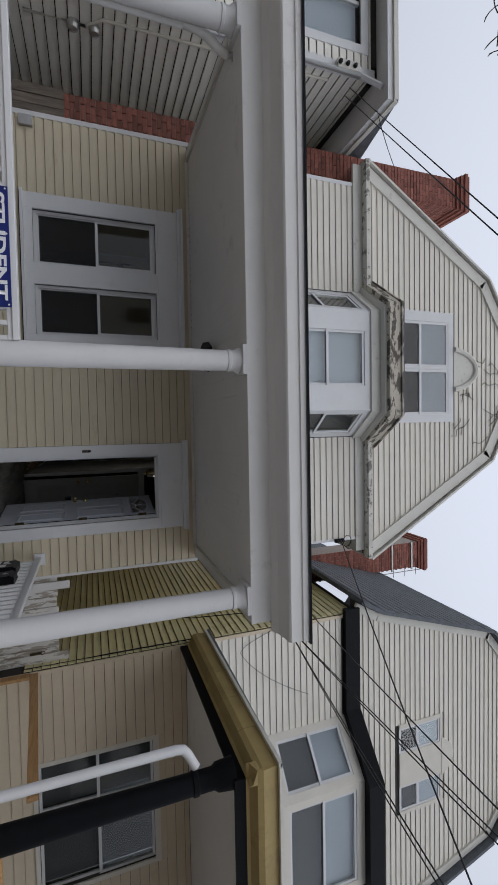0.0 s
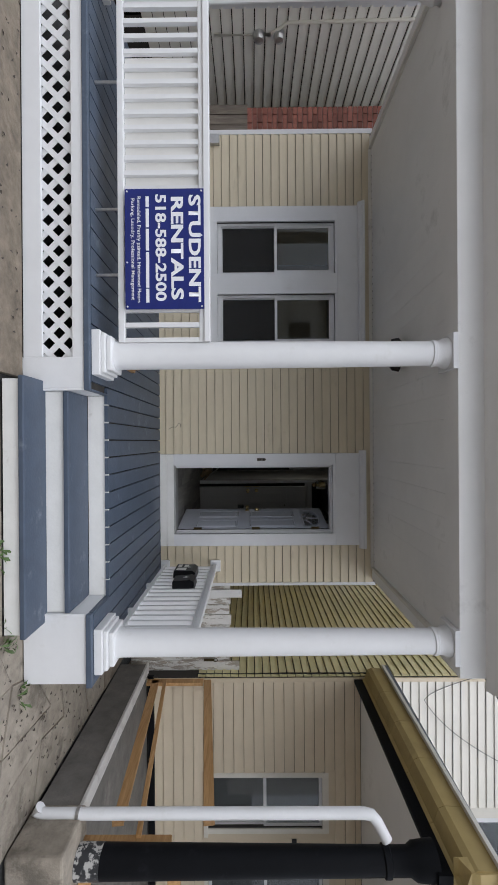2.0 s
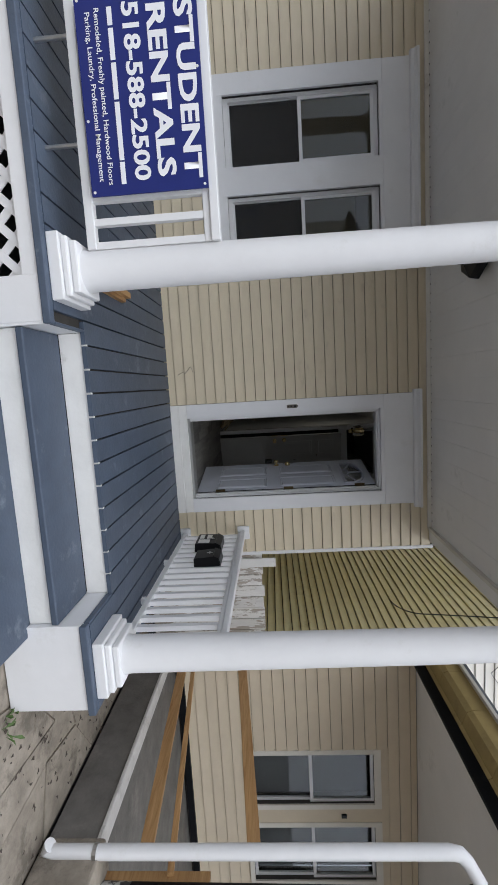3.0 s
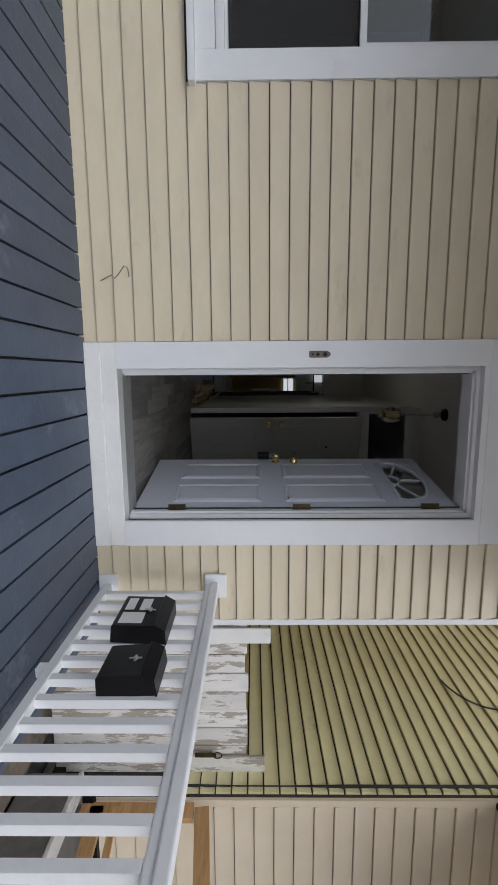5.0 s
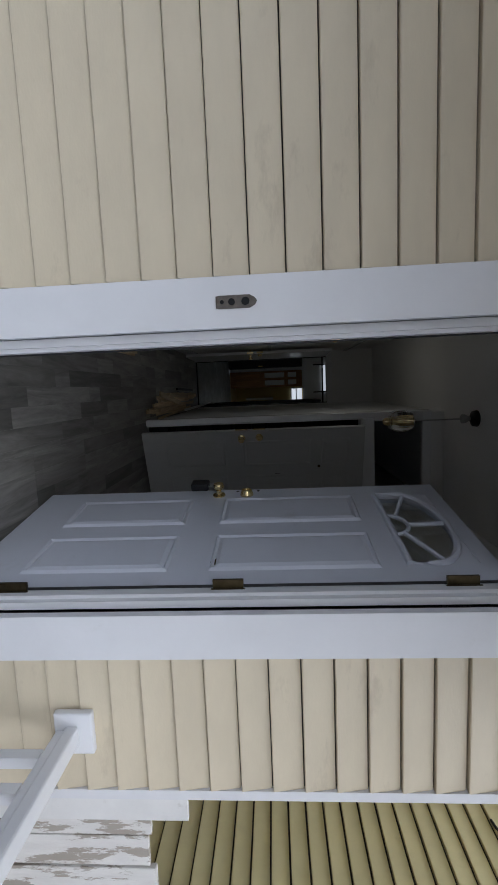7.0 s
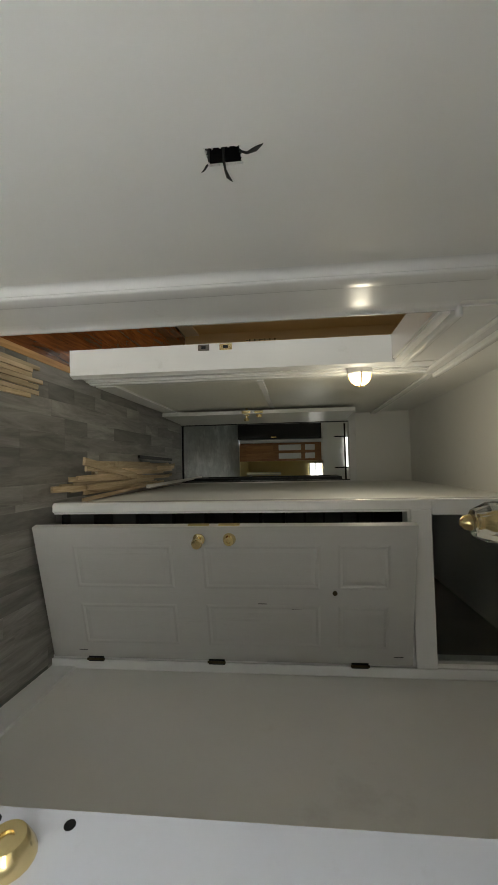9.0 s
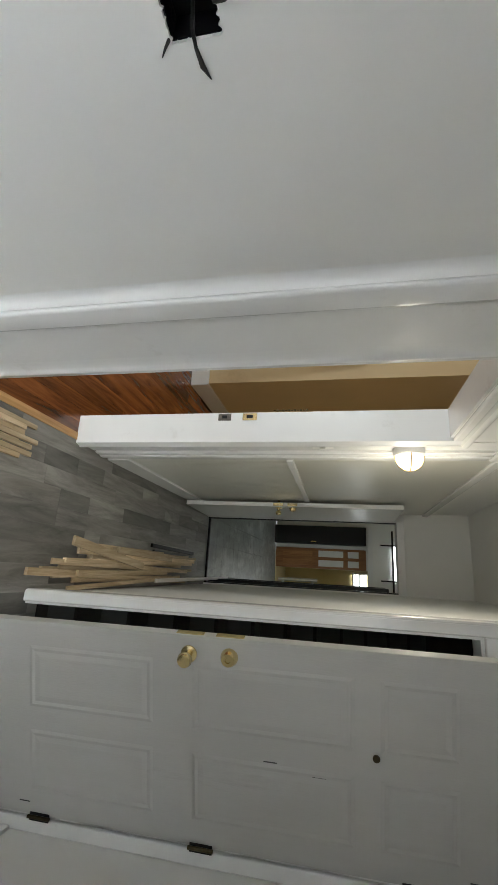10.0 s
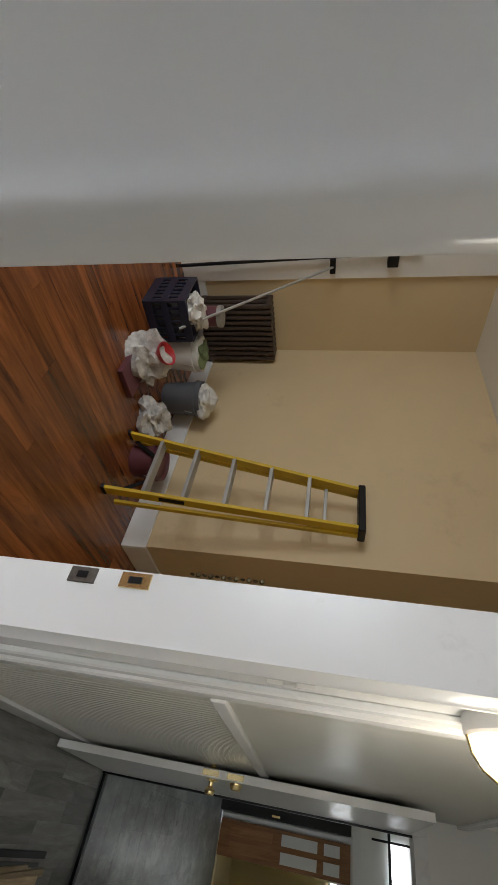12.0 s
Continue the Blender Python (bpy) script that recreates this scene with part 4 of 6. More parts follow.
setting("wall_pantry", boxes((0.3, 2.2, KY + 2.0, KY + 2.1, FL, 3.4), (2.1, 2.2, KY + 0.12, KY + 2.0, FL, 3.4), (0.2, 0.3, KY + 0.12, KY + 2.0, FL, 3.4), (0.2, 2.2, KY + 0.12, KY + 2.1, 0.5, FL), (0.2, 2.2, KY + 0.12, KY + 2.1, 3.4, 3.5)), YELLOW, "yellow walls of the back room", "wall")


# ---------------------------------------------------------------- doors
def turned(bm, m):
    bmesh.ops.transform(bm, matrix=m, verts=bm.verts)
    return bm


def add_panel(bm, u0, u1, z0, z1, y, depth=0.010, w=0.028):
    """A moulded raised panel on a door face that looks along +y."""
    a = [(u0, z0), (u1, z0), (u1, z1), (u0, z1)]
    rings = [(0, 0.0), (w * 0.35, depth), (w * 0.7, depth * 0.2), (w * 1.3, depth * 0.9)]
    loops = []
    for ins, d in rings:
        loops.append([bm.verts.new((u + (ins if i in (0, 3) else -ins), y + d, z + (ins if i < 2 else -ins))) for i, (u, z) in enumerate(a)])
    for p, q in zip(loops, loops[1:]):
        for i in range(4):
            j = (i + 1) % 4
            bm.faces.new((p[i], p[j], q[j], q[i]))
    bm.faces.new(loops[-1])


def knob_set(parent, m, u, z, y, material=BRASS, both=False):
    k = part("door_knob", turned(ring([(0.032, 0), (0.032, 0.006), (0.014, 0.012), (0.012, 0.030), (0.024, 0.038), (0.029, 0.052), (0.024, 0.066), (0.010, 0.070)], (u, y, z), "y", 20), m), material, parent, "round polished brass knob", True)
    return k


def deadbolt(parent, m, u, z, y, material=BRASS):
    return part("deadbolt", turned(ring([(0.034, 0), (0.034, 0.004), (0.030, 0.016), (0.026, 0.026), (0.024, 0.029), (0.010, 0.030), (0.009, 0.026), (0.004, 0.026)], (u, y, z), "y", 20), m), material, parent, "round brass deadbolt", True)


# front door, open
m = Matrix.Translation((1.312, 6.185, 0)) @ Matrix.Rotation(radians(100.4), 4, "Z")
fd = thing("front_door", (1.312, 6.185, FL), "open pale grey panelled front door with a sunburst window", "door")
bm = boxes((0.003, 0.135, -0.045, 0, 0.635, 2.64), (0.735, 0.855, -0.045, 0, 0.635, 2.64), (0.135, 0.735, -0.045, 0, 0.635, 2.320), (0.135, 0.735, -0.045, 0, 2.575, 2.64))
part("leaf", turned(bm, m), DOORW, fd)
for u0, u1 in ((0.115, 0.37), (0.48, 0.735)):
    for z0, z1 in ((0.86, 1.43), (1.585, 2.22)):
        bm = bmesh.new()
        add_panel(bm, u0, u1, z0, z1, 0.0005)
        part("panel", turned(bm, m), DOORW, fd)
UC, UW, UZ, UH = 0.435, 0.30, 2.325, 0.240
US = 0.105                  # straight sides under the arch
arc = [(UC + UW * math.cos(math.pi * i / 16), UZ + US + (UH - US) * math.sin(math.pi * i / 16)) for i in range(17)]
fan = part("fan_window", turned(tube([(u, 0.003, z) for u, z in arc] + [(UC - UW, 0.003, UZ), (UC + UW, 0.003, UZ), (UC + UW, 0.003, UZ + US)], 0.014, 8), m), DOORW, fd, "sunburst window with white bars")
corner_fill = bmesh.new()
for s in (1, -1):
    out = [(UC + s * UW * math.cos(math.pi * i / 16), UZ + US + (UH - US) * math.sin(math.pi * i / 16)) for i in range(9)]
    add_prism(corner_fill, out + [(UC, UZ + UH + 0.012), (UC + s * (UW + 0.001), UZ + UH + 0.012)], "y", -0.040, -0.002)
part("arch_fill", turned(corner_fill, m), DOORW, fan)
for (ua, za), (ub, zb) in (((0.07, 0.045), (0.285, 0.135)), ((0.0, 0.08), (0.0, 0.235)), ((-0.07, 0.045), (-0.285, 0.135))):
    part("glazing_bar", turned(tube([(UC + ua, 0.0, UZ + za), (UC + ub, 0.0, UZ + zb)], 0.010, 6), m), DOORW, fan)
part("glazing_bar", turned(tube([(UC + 0.085 * math.cos(math.pi * i / 8), 0.0, UZ + 0.08 * math.sin(math.pi * i / 8)) for i in range(9)], 0.010, 6), m), DOORW, fan)
part("pane", turned(box(0.135, 0.735, -0.024, -0.020, 2.320, 2.575), m), GLASS, fan)
knob_set(fd, m, 0.79, 1.552, 0.0)
knob_set(fd, m @ Matrix.Translation((0, -0.045, 0)) @ Matrix.Scale(-1, 4, (0, 1, 0)), 0.79, 1.552, 0.0)
deadbolt(fd, m, 0.79, 1.695, 0.0)
for hz in (1.645, 1.752):
    part("screw_hole", turned(ring([(0.008, 0.0), (0.008, 0.0012)], (0.835, 0.0, hz), "y", 10), m), BLACKMETAL, fd, "small dark hole left by an old lock")
lockbox = part("key_lockbox", turned(boxes((0.765, 0.835, 0.035, 0.075, 1.412, 1.502), bevel=0.008), m), BLACKMETAL, fd, "black key lockbox hung on the knob")
part("shackle", turned(tube([(0.778, 0.055, 1.497), (0.775, 0.055, 1.547), (0.79, 0.055, 1.577), (0.812, 0.055, 1.567), (0.818, 0.055, 1.497)], 0.005, 6), m), STEEL, lockbox)
part("peephole_plate", turned(prism([(0.17, 1.585), (0.195, 1.61), (0.17, 1.635), (0.145, 1.61)], "y", 0.0, 0.004), m), DARKBRASS, fd, "small diamond peephole plate")
for hz in (0.86, 1.62, 2.40):
    h = part("hinge", boxes((1.268, 1.336, 6.170, 6.180, hz, hz + 0.105)), DARKBRASS, fd, "tarnished brass hinge")
    part("hinge_pin", ring([(0.010, hz - 0.006), (0.010, hz + 0.111)], (1.306, 6.166, 0), "z", 10), DARKBRASS, h)

# grey door, ajar, with brass lock
m = Matrix.Translation((1.770, 8.885, 0)) @ Matrix.Rotation(radians(196.5), 4, "Z")
gd = thing("panel_door", (1.770, 8.885, FL), "grey painted six-panel door standing slightly ajar", "door")
part("leaf", turned(boxes((0.0, 0.805, -0.042, 0, 0.640, 2.650), bevel=0.003), m), DOORG, gd)
for u0, u1 in ((0.10, 0.355), (0.45, 0.705)):
    for z0, z1 in ((0.85, 1.40), (1.56, 2.17), (2.26, 2.52)):
        bm = bmesh.new()
        add_panel(bm, u0, u1, z0, z1, 0.0005, 0.0032, 0.036)
        part("panel", turned(bm, m), DOORG, gd)
knob_set(gd, m, 0.735, 1.55, 0.0)
deadbolt(gd, m, 0.735, 1.71, 0.0)
for z in (1.55, 1.71):
    part("latch_plate", turned(box(0.805, 0.808, -0.034, -0.008, z - 0.055, z + 0.055), m), BRASS, gd)
part("peephole", turned(ring([(0.013, 0), (0.013, 0.006), (0.007, 0.008)], (0.43, 0.0, 2.245), "y", 12), m), DARKBRASS, gd, "dark brass peephole")
for hz in (0.85, 1.55, 2.33):
    h = part("hinge", boxes((1.760, 1.79, 8.881, 8.884, hz, hz + 0.09)), BLACKMETAL, gd, "dark hinge")
    part("hinge_pin", ring([(0.007, hz - 0.005), (0.007, hz + 0.095)], (1.775, 8.876, 0), "z", 10), DARKBRASS, h)
for su, sz in ((0.05, 0.80), (0.36, 1.84), (0.33, 2.02), (0.05, 2.55)):
    part("scuff", turned(box(su, su + 0.004, 0.0005, 0.0015, sz, sz + 0.05), m), DARK, gd, "dark paint scuff")

# corridor end door, folded back against the panelling
m = Matrix.Translation((0.170, 11.80, 0)) @ Matrix.Rotation(radians(268.5), 4, "Z")
kd = thing("passage_door", (0.170, 11.80, FL), "open off-white passage door folded back on the panelling", "door")
part("leaf", turned(boxes((0.0, 0.80, -0.040, 0, 0.635, 2.680), bevel=0.003), m), GLOSS, kd)
knob_set(kd, m, 0.74, 1.545, 0.0)
knob_set(kd, m @ Matrix.Translation((0, -0.040, 0)) @ Matrix.Scale(-1, 4, (0, 1, 0)), 0.74, 1.545, 0.0)
deadbolt(kd, m, 0.74, 1.68, 0.0)
for z in (1.545, 1.68):
    part("latch_plate", turned(box(0.80, 0.803, -0.033, -0.007, z - 0.045, z + 0.045), m), BRASS, kd)

# ---------------------------------------------------------------- porch fittings
rail = thing("porch_railing", (-2.04, 3.78, DECK), "white painted front porch railing with square balusters", "railing")
part("top_rail", boxes((-3.47, -0.61, 3.745, 3.815, 1.272, 1.318), (-3.47, -0.61, 3.76, 3.80, 1.235, 1.272), bevel=0.005), WHITE, rail)
part("bottom_rail", boxes((-3.47, -0.61, 3.755, 3.805, 0.620, 0.668), bevel=0.005), WHITE, rail)
x = -3.40
while x < -0.62:
    part("baluster", box(x - 0.0175, x + 0.0175, 3.762, 3.798, 0.668, 1.235), WHITE, rail)
    x += 0.1155
for bx in (-2.6, -1.63, -1.13):
    part("support_peg", ring([(0.012, 0.447), (0.012, 0.620)], (bx, 3.78, 0), "z", 8), STEEL, rail)
part("backing_sheet", box(-2.80, -1.15, 3.800, 3.806, 0.670, 1.25), WHITEPL, rail, "white plastic sheet behind the balusters")
bracket = thing("wall_bracket", (-3.72, 6.06, 1.1), "grey metal handrail bracket on the wall", "bracket")
part("plate", box(-3.78, -3.66, 6.02, 6.075, 1.09, 1.24), STEEL, bracket)

srail = thing("side_railing", (1.74, 5.0, DECK), "white painted side porch railing with dirty balusters", "railing")
part("top_rail", boxes((1.708, 1.770, 3.93, 6.045, 1.125, 1.170), (1.721, 1.757, 3.93, 6.045, 1.092, 1.125), bevel=0.008), WHITE, srail)
part("bottom_rail", boxes((1.715, 1.763, 3.93, 6.045, 0.485, 0.530), bevel=0.005), WHITE, srail)
y = 4.06
while y < 6.04:
    part("baluster", box(1.721, 1.757, y - 0.0175, y + 0.0175, 0.530, 1.092), WHITE, srail)
    y += 0.118
part("wall_plate", boxes((1.664, 1.812, 6.045, 6.070, 1.085, 1.215), bevel=0.006), WHITE, srail)
part("wall_plate", boxes((1.664, 1.812, 6.045, 6.070, 0.452, 0.565), bevel=0.006), WHITE, srail)
for by in (4.55, 5.28):
    part("support_block", box(1.719, 1.759, by, by + 0.045, 0.447, 0.485), WHITE, srail)


def mailbox(y0, y1, z0, z1, lean, stickers):
    b = thing("mailbox", (1.657, (y0 + y1) / 2, z0), "black metal mailbox hung on the side railing" + (" with white stickers" if stickers else ""), "mailbox", "mailboxes on the railing")
    t = Matrix.Translation((1.667, (y0 + y1) / 2, z1)) @ Matrix.Rotation(radians(lean), 4, "Y") @ Matrix.Translation((-1.667, -(y0 + y1) / 2, -z1))
    part("body", turned(prism([(1.718, z0), (1.640, z0 + 0.004), (1.632, z0 + 0.012), (1.626, z1 - 0.035), (1.650, z1), (1.718, z1 + 0.006)], "y", y0, y1), t), BLACKMETAL, b)
    lid = part("lid", turned(prism([(1.652, z1 + 0.003), (1.622, z1 - 0.045), (1.619, z1 - 0.042), (1.647, z1 + 0.010), (1.718, z1 + 0.016), (1.718, z1 + 0.009)], "y", y0 - 0.006, y1 + 0.006), t), BLACKMETAL, b)
    latch = part("latch", turned(ring([(0.008, -0.010), (0.011, 0.0)], (1.626, (y0 + y1) / 2, z1 - 0.085), "x", 10), t), STEEL, lid)
    part("latch_leaf", turned(boxes((1.620, 1.627, (y0 + y1) / 2 - 0.004, (y0 + y1) / 2 + 0.004, z1 - 0.115, z1 - 0.060), (1.620, 1.627, (y0 + y1) / 2 - 0.018, (y0 + y1) / 2 + 0.018, z1 - 0.092, z1 - 0.082), bevel=0.002), t), STEEL, lid)
    if stickers:
        for s0, s1, q0, q1 in ((0.02, 0.11, 0.03, 0.14), (0.135, 0.24, 0.10, 0.15), (0.135, 0.24, 0.03, 0.075)):
            part("sticker", turned(prism([(1.6315, z0 + q0), (1.6290, z0 + q0), (1.6260, z0 + q1), (1.6285, z0 + q1)], "y", y0 + s0, y0 + s1), t), WHITEPL, b)
    return b


mailbox(5.450, 5.715, 0.715, 0.960, 3, True)
mailbox(5.125, 5.325, 0.760, 0.985, -2, False)

# yard sign on the railing
sg = thing("rental_sign", (-1.30, 3.735, 0.61), "blue plastic rental sign with white lettering tied to the railing", "sign")
SX0, SX1, SZ0, SZ1 = -1.752, -0.850, 0.685, 1.277
part("board", box(SX0, SX1, 3.722, 3.730, SZ0, SZ1, 0.001), SIGNB, sg)


def on_sign(u, v):
    """A place on the sign from its shares of width and height."""
    return SX0 + (SX1 - SX0) * u, SZ0 + (SZ1 - SZ0) * v


def lettering(text, u0, u1, v0, v1, bold=0.012):
    (x0, z0), (x1, z1) = on_sign(u0, v0), on_sign(u1, v1)
    cu = bpy.data.curves.new("lettering", "FONT")
    cu.body = text
    cu.offset = bold
    cu.extrude = 0.0
    cu.resolution_u = 3
    ob = bpy.data.objects.new("lettering", cu)
    me = bpy.data.meshes.new_from_object(ob)
    bpy.data.objects.remove(ob)
    me.materials.clear()
    me.materials.append(SIGNW)
    co = [v.co.copy() for v in me.vertices]
    a, b = min(c.x for c in co), max(c.x for c in co)
    lo, hi = min(c.y for c in co), max(c.y for c in co)
    for v in me.vertices:
        v.co = (x0 + (v.co.x - a) / (b - a) * (x1 - x0), 3.7195, z0 + (v.co.y - lo) / (hi - lo) * (z1 - z0))
    ob = new("lettering", me)
    under(ob, sg)
    return ob


lettering("STUDENT", 0.054, 0.946, 0.807, 0.963, 0.035)
lettering("RENTALS", 0.070, 0.925, 0.583, 0.743, 0.035)
lettering("518-588-2500", 0.048, 0.935, 0.385, 0.526, 0.03)
lettering("Remodeled, Freshly painted, Hardwood Floors", 0.065, 0.946, 0.144, 0.202, 0.012)
lettering("Parking, Laundry, Professional Management", 0.081, 0.925, 0.067, 0.125, 0.012)
for b0, b1 in ((0.0, 0.10), (0.115, 0.29), (0.305, 0.51), (0.525, 0.86), (0.87, 1.0)):
    part("printed_bar", box(-1.694 + 0.795 * b0, -1.694 + 0.795 * b1, 3.7195, 3.7215, 0.842, 0.866), SIGNW, sg)
for sx, sz in ((-1.733, 1.26), (-0.869, 1.26), (-1.733, 0.702), (-0.869, 0.702), (-1.40, 1.26), (-1.2, 0.702)):
    part("fixing", ring([(0.007, -0.003), (0.007, 0.0)], (sx, 3.721, sz), "y", 8), WHITEPL, sg)

# scrap timber behind the first column
for dx, zz in ((0.0, 0.0), (0.045, 0.0), (0.02, 0.04)):
    tb = tagged(part("timber_offcut", box(-0.62 + dx, -0.58 + dx, 4.05, 4.75, DECK + zz, DECK + 0.038 + zz, 0.002), RAWWOOD), "short raw pine offcut lying on the deck", "timber", "offcuts by the column")
spout = tagged(part("downspout", tube([(-3.40, 3.99, 3.18), (-3.40, 3.99, 3.12), (-3.43, 3.99, 3.05), (-3.52, 3.99, 2.93), (-3.56, 3.99, 2.84), (-3.57, 3.99, 2.70), (-3.57, 4.0, DECK)], 0.042, 12), CEIL, None, "", True), "grey metal downspout bent behind the porch column", "downspout")
# lantern under the porch ceiling
pl = thing("porch_lantern", (-0.72, 4.88, 3.0), "small black lantern under the porch ceiling", "lantern")
part("canopy", ring([(0.06, 3.185), (0.06, 3.165), (0.02, 3.15)], (-0.72, 4.88, 0), "z", 16), BLACKMETAL, pl)
part("shade", ring([(0.05, 3.15), (0.172, 3.120), (0.160, 3.05), (0.07, 3.01)], (-0.72, 4.88, 0), "z", 6), BLACKMETAL, pl)
part("bulb_glass", ring([(0.065, 3.01), (0.06, 2.97), (0.01, 2.94)], (-0.72, 4.88, 0), "z", 10), CLEARG, pl)

# ---------------------------------------------------------------- alley gate
gate = thing("alley_gate", (2.57, 6.2, G), "weathered wooden alley gate with peeling white paint", "gate")
x = 2.02
rg = random.Random(3)
while x < 3.10:
    w = min(0.135, 3.14 - x)
    part("board", box(x, x + w - 0.007, 6.19 + rg.uniform(0, 0.008), 6.215, 0.02, 1.33 + rg.uniform(-0.015, 0.015), 0.003), PEEL, gate)
    x += w
part("ledge", boxes((2.02, 3.10, 6.217, 6.25, 1.10, 1.20)), PEEL, gate)
part("post", box(2.085, 2.19, 6.165, 6.185, 0.0, 1.485, 0.003), WORN, gate)
part("end_stile", box(3.02, 3.14, 6.165, 6.185, 0.1, 1.445, 0.004), PEEL, gate)
hp = part("hasp", boxes((2.985, 3.02, 6.160, 6.164, 0.98, 1.12), bevel=0.001), DARKBRASS, gate, "rusty hasp")
part("ring", tube([(3.002 + 0.022 * math.cos(a / 6 * math.pi), 6.158, 1.13 + 0.03 * math.sin(a / 6 * math.pi)) for a in range(13)], 0.004, 6), DARKBRASS, hp)


# ---------------------------------------------------------------- the house to the east
NF, NX, NE = 6.0, 3.15, 8.85
nh = thing("house", (6.0, 9.0, G), "cream-sided neighbour house with a gambrel gable and black trim", "house")
W1, W2 = (4.41, 5.06, 1.04, 2.49), (5.36, 6.10, 1.04, 2.49)
nwall = part("wall", wall_x(NX, 9.6, NF, NF + 0.16, 0.25, 5.75, [W1, W2]), FELT, nh)
siding(nwall, PEACH, NF - 0.001, NX + 0.05, 7.5, 0.35, 2.98, 0.128, holes=[(W1[0] - 0.06, W2[1] + 0.06, W1[2] - 0.05, W1[3] + 0.10)])
siding(nwall, PALE, NF - 0.001, NX + 0.05, 9.0, 3.2, 5.52, 0.105, holes=[(4.80, 7.75, 3.6, 5.7)])
part("window_surround", boxes((W1[1] + 0.06, W2[0] - 0.06, NF - 0.012, NF, W1[2] - 0.10, W1[3] + 0.08), (W1[0] - 0.07, W2[1] + 0.07, NF - 0.006, NF, W1[3] + 0.08, W1[3] + 0.20), (W1[0] - 0.07, W2[1] + 0.07, NF - 0.006, NF, W1[2] - 0.16, W1[2] - 0.05)), PEACH, nh, "peach boards between the windows")
part("corner_board", boxes((NX, NX + 0.05, NF - 0.02, NF, 0.2, 5.62)), PEACH, nh)
gwall = part("wall", box(NX, NX + 0.16, NF + 0.16, 13.0, 0.0, 5.83), FELT, nh)
siding(gwall, GREEN, NX - 0.001, NF + 0.02, 12.9, 0.921, 5.75, 0.104, axis="y")
part("foundation", boxes((NX, NX + 0.14, NF + 0.16, 13.0, G, 0.0)), CONC, nh)
part("black_line", tube([(NX - 0.02, NF + 0.06, 0.9), (NX - 0.03, NF + 0.05, 2.0), (NX - 0.02, NF + 0.06, 3.1)], 0.010, 6), CABLE, nh)
for a, b, c, d in (W1, W2):
    w = part("window", boxes((a - 0.06, a, NF - 0.02, NF, c, d), (b, b + 0.06, NF - 0.02, NF, c, d), (a - 0.06, b + 0.06, NF - 0.02, NF, d, d + 0.08), (a - 0.08, b + 0.08, NF - 0.05, NF, c - 0.05, c)), PALE, nh, "double-hung window with a pale casing")
    mid = (c + d) / 2
    for q0, q1, dd in ((c, mid + 0.02, 0.05), (mid - 0.02, d, 0.025)):
        part("sash", boxes((a, a + 0.035, NF + dd, NF + dd + 0.03, q0, q1), (b - 0.035, b, NF + dd, NF + dd + 0.03, q0, q1), (a + 0.035, b - 0.035, NF + dd, NF + dd + 0.03, q1 - 0.035, q1), (a + 0.035, b - 0.035, NF + dd, NF + dd + 0.03, q0, q0 + 0.035)), WHITE, w)
        part("pane", box(a + 0.035, b - 0.035, NF + dd + 0.012, NF + dd + 0.016, q0 + 0.035, q1 - 0.035), GLASS, w).visible_shadow = False
    # near-black sheets stand for the unlit room behind the panes
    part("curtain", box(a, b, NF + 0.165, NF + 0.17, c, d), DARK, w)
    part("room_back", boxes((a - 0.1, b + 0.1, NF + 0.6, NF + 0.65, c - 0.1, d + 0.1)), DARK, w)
part("wall_lamp_plate", boxes((5.19, 5.23, NF - 0.03, NF, 2.10, 2.16)), BLACKMETAL, nh)
# porch of the neighbour
part("porch_base", boxes((2.97, 9.6, 3.42, NF, G, 0.27), bevel=0.01), CONCD, nh, "stained grey concrete porch base")
part("porch_ledge", boxes((2.95, 3.08, 3.40, NF, 0.27, 0.30), (3.08, 9.6, 3.40, 3.53, 0.27, 0.30), bevel=0.008), CONCW, nh, "whitened concrete ledge")
part("pier", boxes((2.93, 3.36, 3.36, 3.80, G, 0.34), bevel=0.02), CONC, nh, "concrete pier")
part("porch_floor_edge", boxes((3.1, 9.0, NF - 0.06, NF - 0.02, 0.30, 0.37)), BLACKP, nh)
post = part("porch_post", ring([(0.110, 0.34), (0.107, 0.6), (0.097, 1.8), (0.090, 2.55), (0.102, 2.56), (0.102, 2.60), (0.090, 2.61), (0.090, 2.74), (0.115, 2.78), (0.13, 2.93)], (3.20, 3.62, 0), "z", 32), BLACKP, nh, "round black porch post with worn paint", True)
part("worn_foot", ring([(0.1115, 0.342), (0.1095, 0.52)], (3.20, 3.62, 0), "z", 32), BLACKP_WORN, post, "flaked white paint at the foot", True)
part("porch_fascia", boxes((3.165, 3.20, 3.50, NF - 0.02, 2.90, 3.02), (3.165, 9.6, 3.47, 3.50, 2.90, 3.02)), BLACKP, nh, "black porch fascia")
for k in range(5):
    y0, y1 = 3.36 + k * 0.525, 3.36 + (k + 1) * 0.525 - 0.004
    part("eave_board", prism([(3.16, 3.00), (3.15, 3.03), (3.04, 3.07), (3.02, 3.12), (3.03, 3.27), (3.165, 3.27)], "y", y0, y1), OLIVE, nh, "ochre painted eave boards")
part("eave_board", prism([(3.47, 3.00), (3.46, 3.03), (3.36, 3.07), (3.34, 3.12), (3.35, 3.27), (3.47, 3.27)], "x", 3.03, 9.6), OLIVE, nh)
part("roof_edge", boxes((2.99, 3.03, 3.32, NF, 3.255, 3.285), (3.03, 9.6, 3.31, 3.345, 3.255, 3.285)), TRIM, nh)
